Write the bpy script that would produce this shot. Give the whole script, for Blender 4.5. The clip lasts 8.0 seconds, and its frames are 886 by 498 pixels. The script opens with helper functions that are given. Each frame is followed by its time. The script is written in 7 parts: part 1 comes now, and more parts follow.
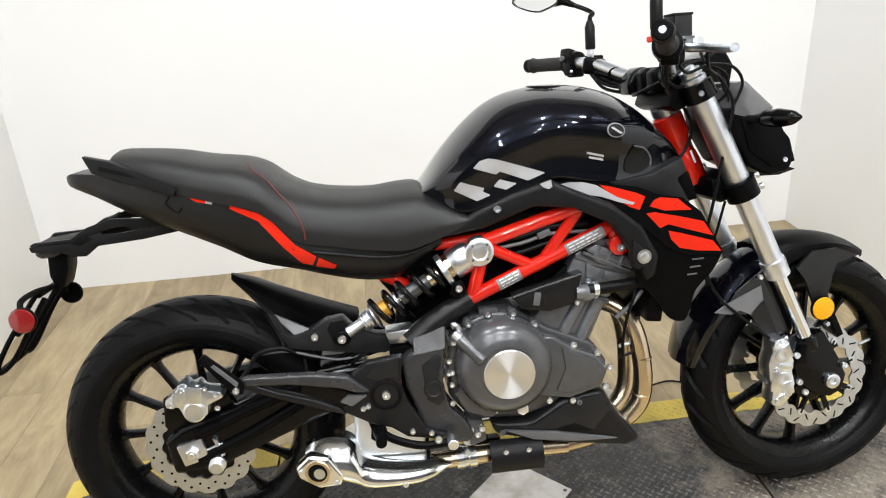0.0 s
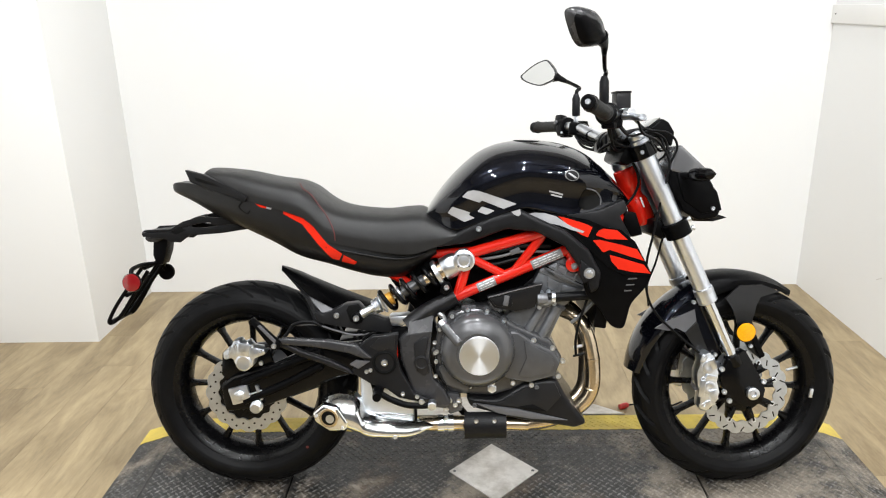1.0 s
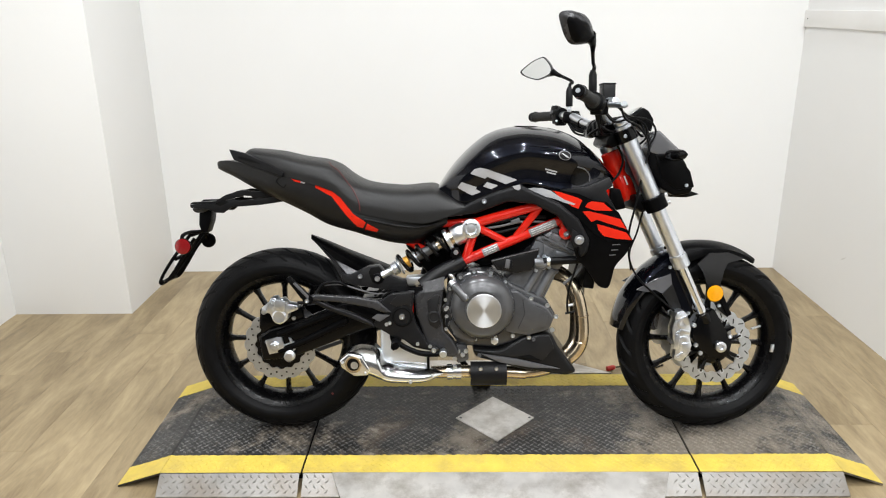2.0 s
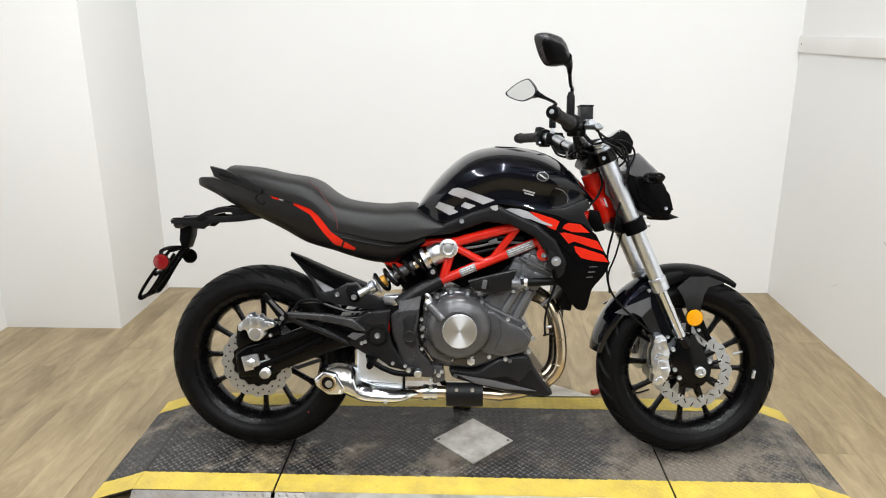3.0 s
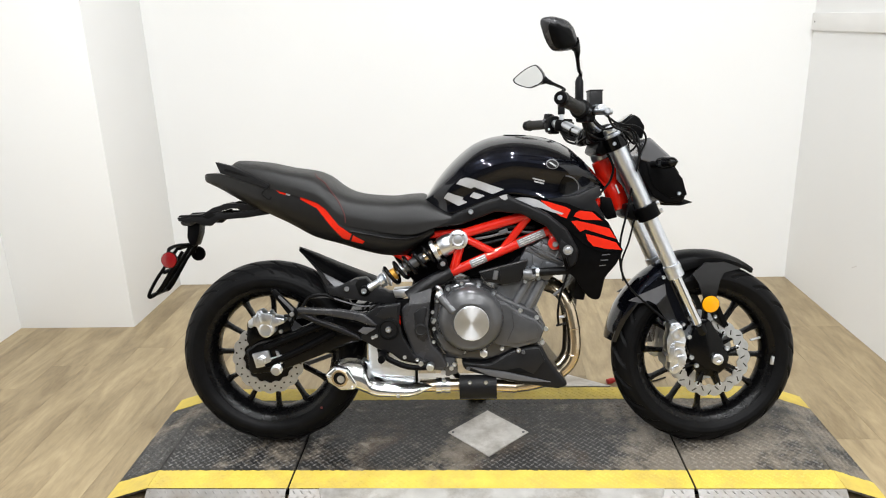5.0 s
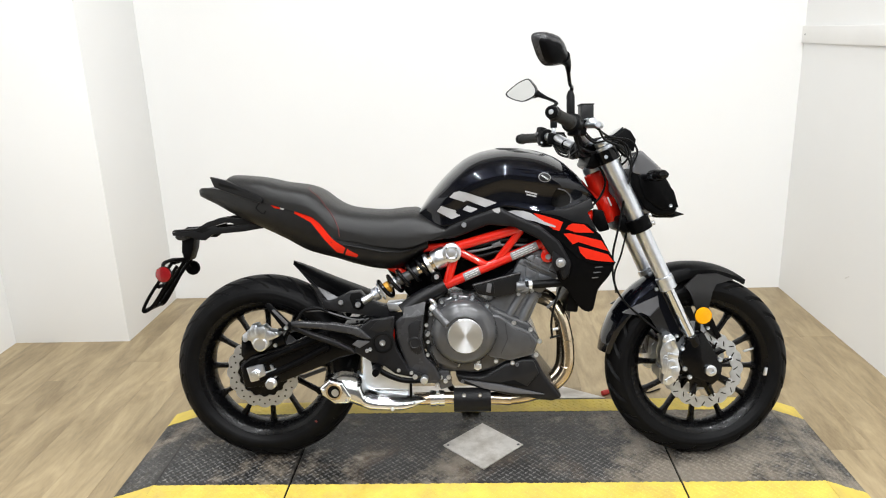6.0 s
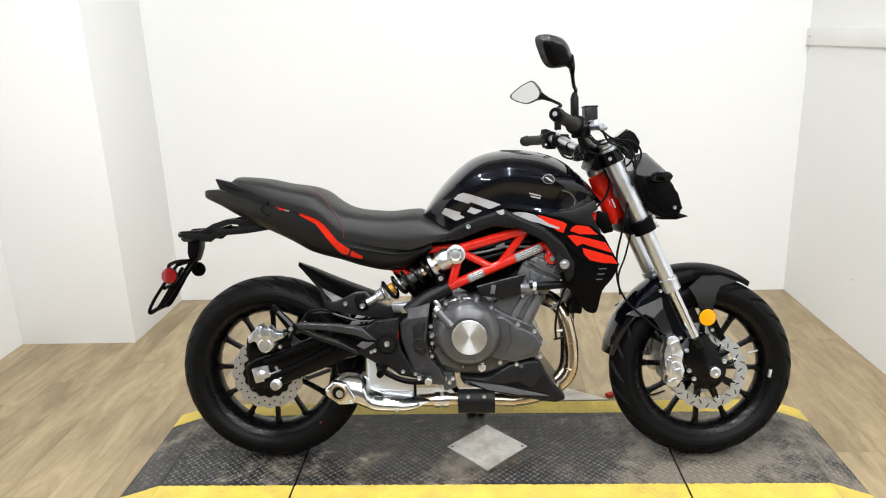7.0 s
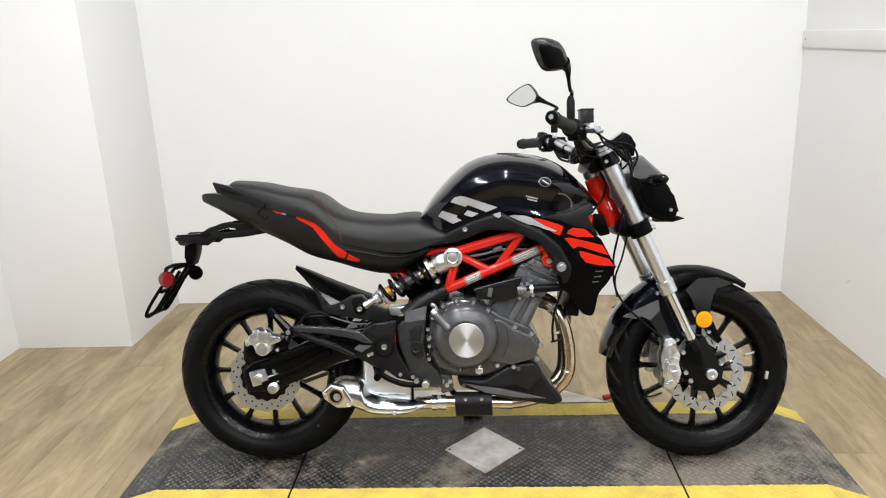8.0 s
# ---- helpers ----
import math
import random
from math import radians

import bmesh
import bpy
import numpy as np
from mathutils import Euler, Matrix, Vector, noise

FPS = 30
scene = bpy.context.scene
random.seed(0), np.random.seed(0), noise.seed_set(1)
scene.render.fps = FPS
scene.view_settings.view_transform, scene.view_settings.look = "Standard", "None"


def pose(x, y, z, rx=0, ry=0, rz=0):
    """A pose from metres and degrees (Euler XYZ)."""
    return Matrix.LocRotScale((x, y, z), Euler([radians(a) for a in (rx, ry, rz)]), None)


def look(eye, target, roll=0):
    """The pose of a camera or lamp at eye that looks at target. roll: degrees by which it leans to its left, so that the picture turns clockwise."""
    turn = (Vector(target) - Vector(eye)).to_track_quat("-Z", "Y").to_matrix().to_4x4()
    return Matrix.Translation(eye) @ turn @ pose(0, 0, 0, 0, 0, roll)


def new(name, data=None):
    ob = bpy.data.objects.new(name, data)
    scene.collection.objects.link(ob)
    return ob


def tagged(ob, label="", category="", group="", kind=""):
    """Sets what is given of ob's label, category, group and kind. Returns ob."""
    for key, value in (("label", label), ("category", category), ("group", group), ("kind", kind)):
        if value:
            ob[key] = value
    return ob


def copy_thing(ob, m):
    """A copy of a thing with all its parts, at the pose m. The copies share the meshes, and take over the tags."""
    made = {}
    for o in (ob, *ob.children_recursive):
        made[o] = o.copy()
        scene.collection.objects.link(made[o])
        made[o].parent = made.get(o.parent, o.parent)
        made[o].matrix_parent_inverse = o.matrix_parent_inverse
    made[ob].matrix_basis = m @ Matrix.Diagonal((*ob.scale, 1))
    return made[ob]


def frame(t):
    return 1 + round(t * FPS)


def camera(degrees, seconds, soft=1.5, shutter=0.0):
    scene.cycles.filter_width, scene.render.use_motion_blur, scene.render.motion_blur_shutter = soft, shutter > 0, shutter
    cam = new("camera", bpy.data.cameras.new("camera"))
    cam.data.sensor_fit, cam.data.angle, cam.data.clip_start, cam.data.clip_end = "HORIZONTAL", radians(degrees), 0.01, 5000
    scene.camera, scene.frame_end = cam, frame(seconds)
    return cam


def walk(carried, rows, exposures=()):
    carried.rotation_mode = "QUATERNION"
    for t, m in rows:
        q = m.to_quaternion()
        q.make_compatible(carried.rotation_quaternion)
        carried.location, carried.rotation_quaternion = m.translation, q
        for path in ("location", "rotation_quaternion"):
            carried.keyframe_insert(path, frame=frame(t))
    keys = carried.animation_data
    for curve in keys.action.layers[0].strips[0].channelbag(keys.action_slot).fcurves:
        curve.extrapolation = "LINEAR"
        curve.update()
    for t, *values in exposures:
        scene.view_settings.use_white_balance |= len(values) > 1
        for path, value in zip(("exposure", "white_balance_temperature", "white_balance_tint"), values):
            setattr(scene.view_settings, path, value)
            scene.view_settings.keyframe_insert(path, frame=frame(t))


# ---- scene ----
cam = camera(62.5, 8.0, soft=1.1)
PATH = [
    (0, (0.435, -1.383, 1.296), (0.601, 0.442, 0.494), -3.4),
    (0.1, (0.444, -1.444, 1.286), (0.613, 0.382, 0.489), -2.4),
    (0.3, (0.450, -1.546, 1.298), (0.567, 0.291, 0.516), -1.7),
    (0.5, (0.494, -1.653, 1.308), (0.57, 0.184, 0.521), -0.5),
    (0.8, (0.608, -1.792, 1.327), (0.585, 0.085, 0.635), -0.3),
    (1, (0.616, -1.879, 1.343), (0.572, 0.016, 0.708), -1.2),
    (1.2, (0.628, -1.955, 1.333), (0.606, -0.044, 0.743), -0.4),
    (1.4, (0.612, -2.033, 1.339), (0.599, -0.123, 0.746), -0.3),
    (1.5, (0.587, -2.088, 1.334), (0.56, -0.193, 0.695), -0.3),
    (1.7, (0.55, -2.18, 1.346), (0.526, -0.287, 0.702), -0.6),
    (2.8, (0.705, -2.208, 1.348), (0.627, -0.293, 0.775), -0.8),
    (3, (0.683, -2.191, 1.342), (0.619, -0.278, 0.765), -0.1),
    (3.5, (0.696, -2.167, 1.343), (0.627, -0.256, 0.756), -1.9),
    (4, (0.7, -2.169, 1.341), (0.65, -0.258, 0.751), -1.6),
    (4.5, (0.696, -2.17, 1.335), (0.621, -0.266, 0.729), -1.3),
    (5, (0.691, -2.16, 1.336), (0.592, -0.255, 0.734), -1.8),
    (6.5, (0.707, -2.173, 1.345), (0.619, -0.256, 0.781), -2.1),
    (7, (0.705, -2.175, 1.343), (0.601, -0.26, 0.778), -2.1),
    (7.5, (0.709, -2.173, 1.342), (0.613, -0.256, 0.781), -2.3),
    (8, (0.708, -2.177, 1.345), (0.61, -0.259, 0.786), -2.2),
]
EXPOSURES = [(0, 0.11), (0.5, 0.13), (1.0, 0.14), (1.4, 0.14), (1.5, 0.06), (3.0, -0.12), (3.5, -0.08), (4.0, -0.08), (4.5, -0.02), (5.0, 0.02), (6.5, 0.07), (7.0, 0.02), (7.5, -0.04), (8.0, -0.11)]
walk(cam, [(t, look(eye, target, roll)) for t, eye, target, roll in PATH], EXPOSURES)

# ---- light ----
world = bpy.data.worlds.new("showroom_air")
scene.world = world
world.use_nodes = True
world.node_tree.nodes["Background"].inputs["Color"].default_value = (0.9, 0.95, 1.0, 1)
world.node_tree.nodes["Background"].inputs["Strength"].default_value = 0.03
LAMP_WATTS = 28.0
LAMP_SPOTS = [(x, y) for y in (-0.15, -1.7, -3.1, -4.5) for x in (-0.4, 0.8, 2.0)]
CEILING = 3.3
WALL_TOP = 2.35


# ---- materials ----
def rgb(c):
    return (c[0], c[1], c[2], 1.0)


def mat(name, color, rough=0.5, metal=0.0, coat=0.0, vary=0.12, scale=18.0, bump=0.0, bump_scale=250.0, spec=0.5, stretch=(1, 1, 1), dirt=None, dirt_scale=5.0, aniso=0.0, coat_rough=0.03):
    """Principled material with colour and roughness varied at two scales, and fine relief."""
    m = bpy.data.materials.new(name)
    m.use_nodes = True
    nt = m.node_tree
    b = nt.nodes["Principled BSDF"]
    b.inputs["Metallic"].default_value = metal
    b.inputs["Coat Weight"].default_value = coat
    b.inputs["Coat Roughness"].default_value = coat_rough
    b.inputs["Specular IOR Level"].default_value = spec
    b.inputs["Anisotropic"].default_value = aniso
    tc = nt.nodes.new("ShaderNodeTexCoord")
    mp = nt.nodes.new("ShaderNodeMapping")
    mp.inputs["Scale"].default_value = stretch
    nt.links.new(tc.outputs["Object"], mp.inputs["Vector"])
    n1 = nt.nodes.new("ShaderNodeTexNoise")
    n1.inputs["Scale"].default_value = scale
    n1.inputs["Detail"].default_value = 6.0
    nt.links.new(mp.outputs[0], n1.inputs["Vector"])
    ramp = nt.nodes.new("ShaderNodeValToRGB")
    ramp.color_ramp.elements[0].position, ramp.color_ramp.elements[1].position = 0.3, 0.7
    ramp.color_ramp.elements[0].color = rgb([v * (1 - vary) for v in color])
    ramp.color_ramp.elements[1].color = rgb([min(1, v * (1 + vary)) for v in color])
    nt.links.new(n1.outputs["Fac"], ramp.inputs[0])
    last = ramp.outputs[0]
    if dirt:
        n3 = nt.nodes.new("ShaderNodeTexNoise")
        n3.inputs["Scale"].default_value = dirt_scale
        n3.inputs["Detail"].default_value = 8.0
        n3.inputs["Roughness"].default_value = 0.7
        nt.links.new(tc.outputs["Object"], n3.inputs["Vector"])
        r3 = nt.nodes.new("ShaderNodeValToRGB")
        r3.color_ramp.elements[0].position, r3.color_ramp.elements[1].position = 0.45, 0.68
        nt.links.new(n3.outputs["Fac"], r3.inputs[0])
        mix = nt.nodes.new("ShaderNodeMix")
        mix.data_type = "RGBA"
        nt.links.new(r3.outputs[0], mix.inputs["Factor"])
        nt.links.new(last, mix.inputs["A"])
        mix.inputs["B"].default_value = rgb(dirt)
        last = mix.outputs["Result"]
    nt.links.new(last, b.inputs["Base Color"])
    rr = nt.nodes.new("ShaderNodeMapRange")
    rr.inputs["To Min"].default_value, rr.inputs["To Max"].default_value = rough * 0.85, min(1, rough * 1.15)
    nt.links.new(n1.outputs["Fac"], rr.inputs["Value"])
    nt.links.new(rr.outputs[0], b.inputs["Roughness"])
    if bump:
        n2 = nt.nodes.new("ShaderNodeTexNoise")
        n2.inputs["Scale"].default_value = bump_scale
        n2.inputs["Detail"].default_value = 3.0
        nt.links.new(mp.outputs[0], n2.inputs["Vector"])
        bp = nt.nodes.new("ShaderNodeBump")
        bp.inputs["Strength"].default_value = bump
        bp.inputs["Distance"].default_value = 0.001
        nt.links.new(n2.outputs["Fac"], bp.inputs["Height"])
        nt.links.new(bp.outputs[0], b.inputs["Normal"])
    return m


def math_node(nt, op, a, b=None):
    n = nt.nodes.new("ShaderNodeMath")
    n.operation = op
    for i, v in enumerate((a, b)):
        if v is None:
            continue
        if isinstance(v, (int, float)):
            n.inputs[i].default_value = v
        else:
            nt.links.new(v, n.inputs[i])
    return n.outputs[0]


def tyre_material(name):
    """Black rubber with faint moulding rings; the wheel turns about its local y axis."""
    m = mat(name, (0.0046, 0.0046, 0.0050), 0.42, vary=0.25, scale=30, spec=0.09)
    nt = m.node_tree
    tc = nt.nodes.new("ShaderNodeTexCoord")
    sep = nt.nodes.new("ShaderNodeSeparateXYZ")
    nt.links.new(tc.outputs["Object"], sep.inputs[0])
    x, y, z = sep.outputs
    r = math_node(nt, "SQRT", math_node(nt, "ADD", math_node(nt, "MULTIPLY", x, x), math_node(nt, "MULTIPLY", z, z)))
    rings = math_node(nt, "SINE", math_node(nt, "MULTIPLY", r, 700.0))
    bp = nt.nodes.new("ShaderNodeBump")
    bp.inputs["Strength"].default_value = 0.25
    bp.inputs["Distance"].default_value = 0.0004
    nt.links.new(rings, bp.inputs["Height"])
    nt.links.new(bp.outputs[0], nt.nodes["Principled BSDF"].inputs["Normal"])
    return m


def glow(name, color, strength):
    m = bpy.data.materials.new(name)
    m.use_nodes = True
    b = m.node_tree.nodes["Principled BSDF"]
    b.inputs["Base Color"].default_value = rgb(color)
    b.inputs["Emission Color"].default_value = rgb(color)
    b.inputs["Emission Strength"].default_value = strength
    return m


def clear(name, color, rough=0.05, ior=1.45):
    m = bpy.data.materials.new(name)
    m.use_nodes = True
    b = m.node_tree.nodes["Principled BSDF"]
    b.inputs["Base Color"].default_value = rgb(color)
    b.inputs["Transmission Weight"].default_value = 0.9
    b.inputs["Roughness"].default_value = rough
    b.inputs["IOR"].default_value = ior
    return m


M_FARWALL = mat("far_wall_paint", (0.20, 0.20, 0.20), 0.8, vary=0.05, scale=1.0, bump=0.1, bump_scale=120)
M_WALL = mat("wall_paint", (0.81, 0.81, 0.80), 0.75, vary=0.015, scale=1.2, bump=0.15, bump_scale=120)
M_SCUFF = mat("wall_scuff", (0.62, 0.61, 0.59), 0.7, vary=0.2, scale=60)
M_TRIM = mat("white_trim_paint", (0.80, 0.79, 0.77), 0.45, vary=0.03, scale=4)
M_CEIL = mat("ceiling_paint", (0.30, 0.285, 0.26), 0.85, vary=0.1, scale=2)
M_BLACK = mat("satin_black_plastic", (0.0024, 0.0024, 0.0027), 0.34, spec=0.06, vary=0.2, scale=40, bump=0.25, bump_scale=700)
M_COWL = mat("grained_black_plastic", (0.0085, 0.0083, 0.0083), 0.36, spec=0.26, vary=0.15, scale=40, bump=0.45, bump_scale=650)
M_CASTING = mat("cast_grey_paint", (0.0125, 0.0125, 0.0134), 0.32, spec=0.26, vary=0.12, scale=30, bump=0.3, bump_scale=600)
M_HANGER = mat("dark_cast_paint", (0.009, 0.009, 0.0098), 0.3, spec=0.22, vary=0.15, scale=30, bump=0.3, bump_scale=600)
M_ARM = mat("satin_dark_grey_paint", (0.029, 0.029, 0.031), 0.27, spec=0.42, vary=0.12, scale=30, bump=0.3, bump_scale=600)
M_UPPER = mat("unseen_upper_wall_paint", (0.20, 0.19, 0.175), 0.85, vary=0.1, scale=2)
M_GREY = mat("dark_grey_plastic", (0.008, 0.008, 0.0088), 0.38, spec=0.16, vary=0.12, scale=30, bump=0.3, bump_scale=700)
M_MIDGREY = mat("satin_grey_paint", (0.095, 0.095, 0.10), 0.4, vary=0.08, scale=30, bump=0.15, bump_scale=800)
M_PAINT = mat("gloss_black_paint", (0.0020, 0.0022, 0.0036), 0.24, vary=0.2, scale=60, coat=0.9, spec=0.08, coat_rough=0.02)
M_PAINT.node_tree.nodes["Principled BSDF"].inputs["Specular Tint"].default_value = (0.5, 0.62, 1.0, 1.0)
M_GLOSS = mat("gloss_black_plastic", (0.002, 0.002, 0.0023), 0.18, spec=0.18, vary=0.15, scale=40, coat=0.05)
M_RED = mat("red_enamel", (0.60, 0.013, 0.005), 0.22, vary=0.08, scale=30, coat=1.0, spec=0.2, coat_rough=0.02)
M_REDFILM = mat("red_decal_film", (0.60, 0.021, 0.008), 0.26, vary=0.05, scale=40, coat=0.25, spec=0.1, coat_rough=0.02)
M_GREYFILM = mat("silver_decal_film", (0.36, 0.36, 0.37), 0.35, vary=0.06, scale=60)
M_LABEL = mat("printed_label", (0.20, 0.20, 0.205), 0.35, vary=0.25, scale=90, spec=0.3)
M_INK = mat("label_ink", (0.70, 0.70, 0.70), 0.5)
M_CASE = mat("engine_grey_paint", (0.090, 0.091, 0.095), 0.25, metal=0.45, vary=0.1, scale=40, bump=0.12, bump_scale=500)
M_HEAD = mat("bare_grey_casting", (0.165, 0.171, 0.182), 0.34, metal=0.5, vary=0.16, scale=45, bump=0.5, bump_scale=400)
M_ALU = mat("cast_aluminium", (0.80, 0.84, 0.90), 0.30, metal=1.0, vary=0.12, scale=50, bump=0.8, bump_scale=140)
M_SATIN = mat("satin_silver_alloy", (0.74, 0.77, 0.82), 0.33, metal=1.0, vary=0.06, scale=30, bump=0.05)
M_FORK = mat("brushed_fork_alloy", (0.76, 0.80, 0.87), 0.36, metal=1.0, vary=0.07, scale=25, stretch=(1, 1, 0.1), bump=0.05, bump_scale=400)
M_CHROME = mat("polished_stainless", (0.82, 0.85, 0.89), 0.12, metal=1.0, vary=0.05, scale=15)
M_MUFFLER = mat("brushed_stainless", (0.85, 0.88, 0.90), 0.15, metal=1.0, vary=0.06, scale=22, stretch=(0.15, 1, 1), bump=0.06, bump_scale=500)
M_CHAMBER = mat("satin_stainless", (0.88, 0.91, 0.94), 0.48, metal=1.0, vary=0.05, scale=18, bump=0.05, bump_scale=400)
# Black gloss with the wall's reflection put into its grey
M_FLAP_SHEEN = mat("gloss_paint_with_sheen_grey", (0.10, 0.10, 0.106), 0.2, vary=0.06, scale=30, coat=1.0, coat_rough=0.06)
M_TITAN = mat("heat_tinted_steel", (0.68, 0.57, 0.42), 0.22, metal=1.0, vary=0.2, scale=14)
M_DISC = mat("brake_disc_steel", (0.60, 0.63, 0.67), 0.38, metal=1.0, vary=0.08, scale=60)
M_BOLT = mat("zinc_bolt", (0.82, 0.86, 0.92), 0.3, metal=1.0, vary=0.08, scale=80)
M_SEAT = mat("seat_vinyl", (0.006, 0.0058, 0.0058), 0.40, vary=0.15, scale=60, bump=0.6, bump_scale=900, spec=0.38)
M_STITCH = mat("red_stitching", (0.09, 0.010, 0.008), 0.6, vary=0.2, scale=200)
M_RIM = mat("black_rim_paint", (0.0021, 0.0021, 0.0024), 0.27, spec=0.2, vary=0.15, scale=40, coat=0.05)
M_CABLE = mat("black_rubber_cable", (0.004, 0.004, 0.0044), 0.4, spec=0.12, vary=0.15, scale=60)
M_GRIP = mat("rubber_grip", (0.020, 0.020, 0.019), 0.65, spec=0.25, vary=0.2, scale=80, bump=0.8, bump_scale=500)
M_GOLD = mat("orange_damper_body", (0.65, 0.33, 0.05), 0.35, metal=0.5, vary=0.08, scale=40)
M_AMBER = mat("amber_reflector", (0.78, 0.33, 0.003), 0.2, vary=0.15, scale=220, coat=0.4, spec=0.2, bump=0.5, bump_scale=500)
M_REFRED = mat("red_reflector", (0.20, 0.004, 0.006), 0.12, vary=0.08, scale=220, coat=1.0, bump=0.5, bump_scale=500)
M_LENS = clear("headlight_lens", (0.95, 0.97, 1.0))
M_SMOKE = mat("smoked_screen", (0.10, 0.10, 0.105), 0.2, vary=0.05, scale=10, coat=1.0)
M_MIRROR = mat("mirror_glass", (0.60, 0.61, 0.61), 0.03, metal=1.0, vary=0.01, scale=5)
M_GLASSDARK = mat("dial_glass", (0.01, 0.012, 0.014), 0.08, vary=0.05, scale=10, coat=1.0)
M_YELLOW = mat("yellow_floor_paint", (0.64, 0.485, 0.078), 0.5, vary=0.1, scale=14, bump=0.3, bump_scale=200, dirt=(0.50, 0.37, 0.085), dirt_scale=9)
M_STEEL = mat("worn_tread_plate", (0.26, 0.25, 0.235), 0.42, metal=0.6, vary=0.15, scale=20, bump=0.3, bump_scale=200, dirt=(0.22, 0.19, 0.16), dirt_scale=6)
M_BARE = mat("bare_aluminium_plate", (0.62, 0.60, 0.57), 0.33, metal=0.6, vary=0.12, scale=18, bump=0.3, bump_scale=200, dirt=(0.36, 0.33, 0.29), dirt_scale=8)
# For dark joints, and for thin inlays that stand in for shade in holes
M_SEAM_SHADE = mat("dark_seam_and_shade", (0.003, 0.003, 0.003), 0.7, spec=0.1)
M_REDBIT = mat("red_hose_fitting", (0.45, 0.02, 0.015), 0.4)
M_TYRE = tyre_material("tyre_rubber")
M_LAMPBODY = mat("lamp_housing", (0.7, 0.7, 0.7), 0.4)
M_LAMPGLOW = glow("lamp_diffuser", (1.0, 0.96, 0.9), 12.0)


def deck_material(name, base, metal, rough):
    """Black-painted tread plate, oily brown in places, dusty and scuffed in patches, dustiest at its front end."""
    m = mat(name, base, rough, metal=metal, vary=0.5, scale=34, bump=0.5, bump_scale=180)
    nt = m.node_tree
    b = nt.nodes["Principled BSDF"]
    tc = nt.nodes.new("ShaderNodeTexCoord")
    along = nt.nodes.new("ShaderNodeSeparateXYZ")
    nt.links.new(tc.outputs["Object"], along.inputs[0])
    ends = nt.nodes.new("ShaderNodeMapRange")
    ends.interpolation_type = "SMOOTHSTEP"
    ends.inputs["From Min"].default_value, ends.inputs["From Max"].default_value = 0.75, 1.25
    ends.inputs["To Min"].default_value, ends.inputs["To Max"].default_value = -0.02, 0.055
    nt.links.new(along.outputs[0], ends.inputs["Value"])
    front_dust = ends.outputs[0]
    for scale, rough_n, lo, hi, tint, share in ((4.3, 0.75, 0.52, 0.70, (0.100, 0.066, 0.040), 0.8), (2.3, 0.78, 0.515, 0.615, (0.235, 0.203, 0.162), 0.8), (9.0, 0.8, 0.56, 0.66, (0.34, 0.31, 0.275), 0.55)):
        n = nt.nodes.new("ShaderNodeTexNoise")
        n.inputs["Scale"].default_value, n.inputs["Detail"].default_value, n.inputs["Roughness"].default_value = scale, 9.0, rough_n
        nt.links.new(tc.outputs["Object"], n.inputs["Vector"])
        ramp = nt.nodes.new("ShaderNodeValToRGB")
        ramp.color_ramp.elements[0].position, ramp.color_ramp.elements[1].position = lo, hi
        ramp.color_ramp.elements[1].color = (share, share, share, 1)
        nt.links.new(math_node(nt, "ADD", n.outputs["Fac"], front_dust) if scale == 2.3 else n.outputs["Fac"], ramp.inputs[0])
        mix = nt.nodes.new("ShaderNodeMix")
        mix.data_type = "RGBA"
        nt.links.new(ramp.outputs[0], mix.inputs["Factor"])
        nt.links.new(b.inputs["Base Color"].links[0].from_socket, mix.inputs["A"])
        mix.inputs["B"].default_value = rgb(tint)
        nt.links.new(mix.outputs["Result"], b.inputs["Base Color"])
    return m


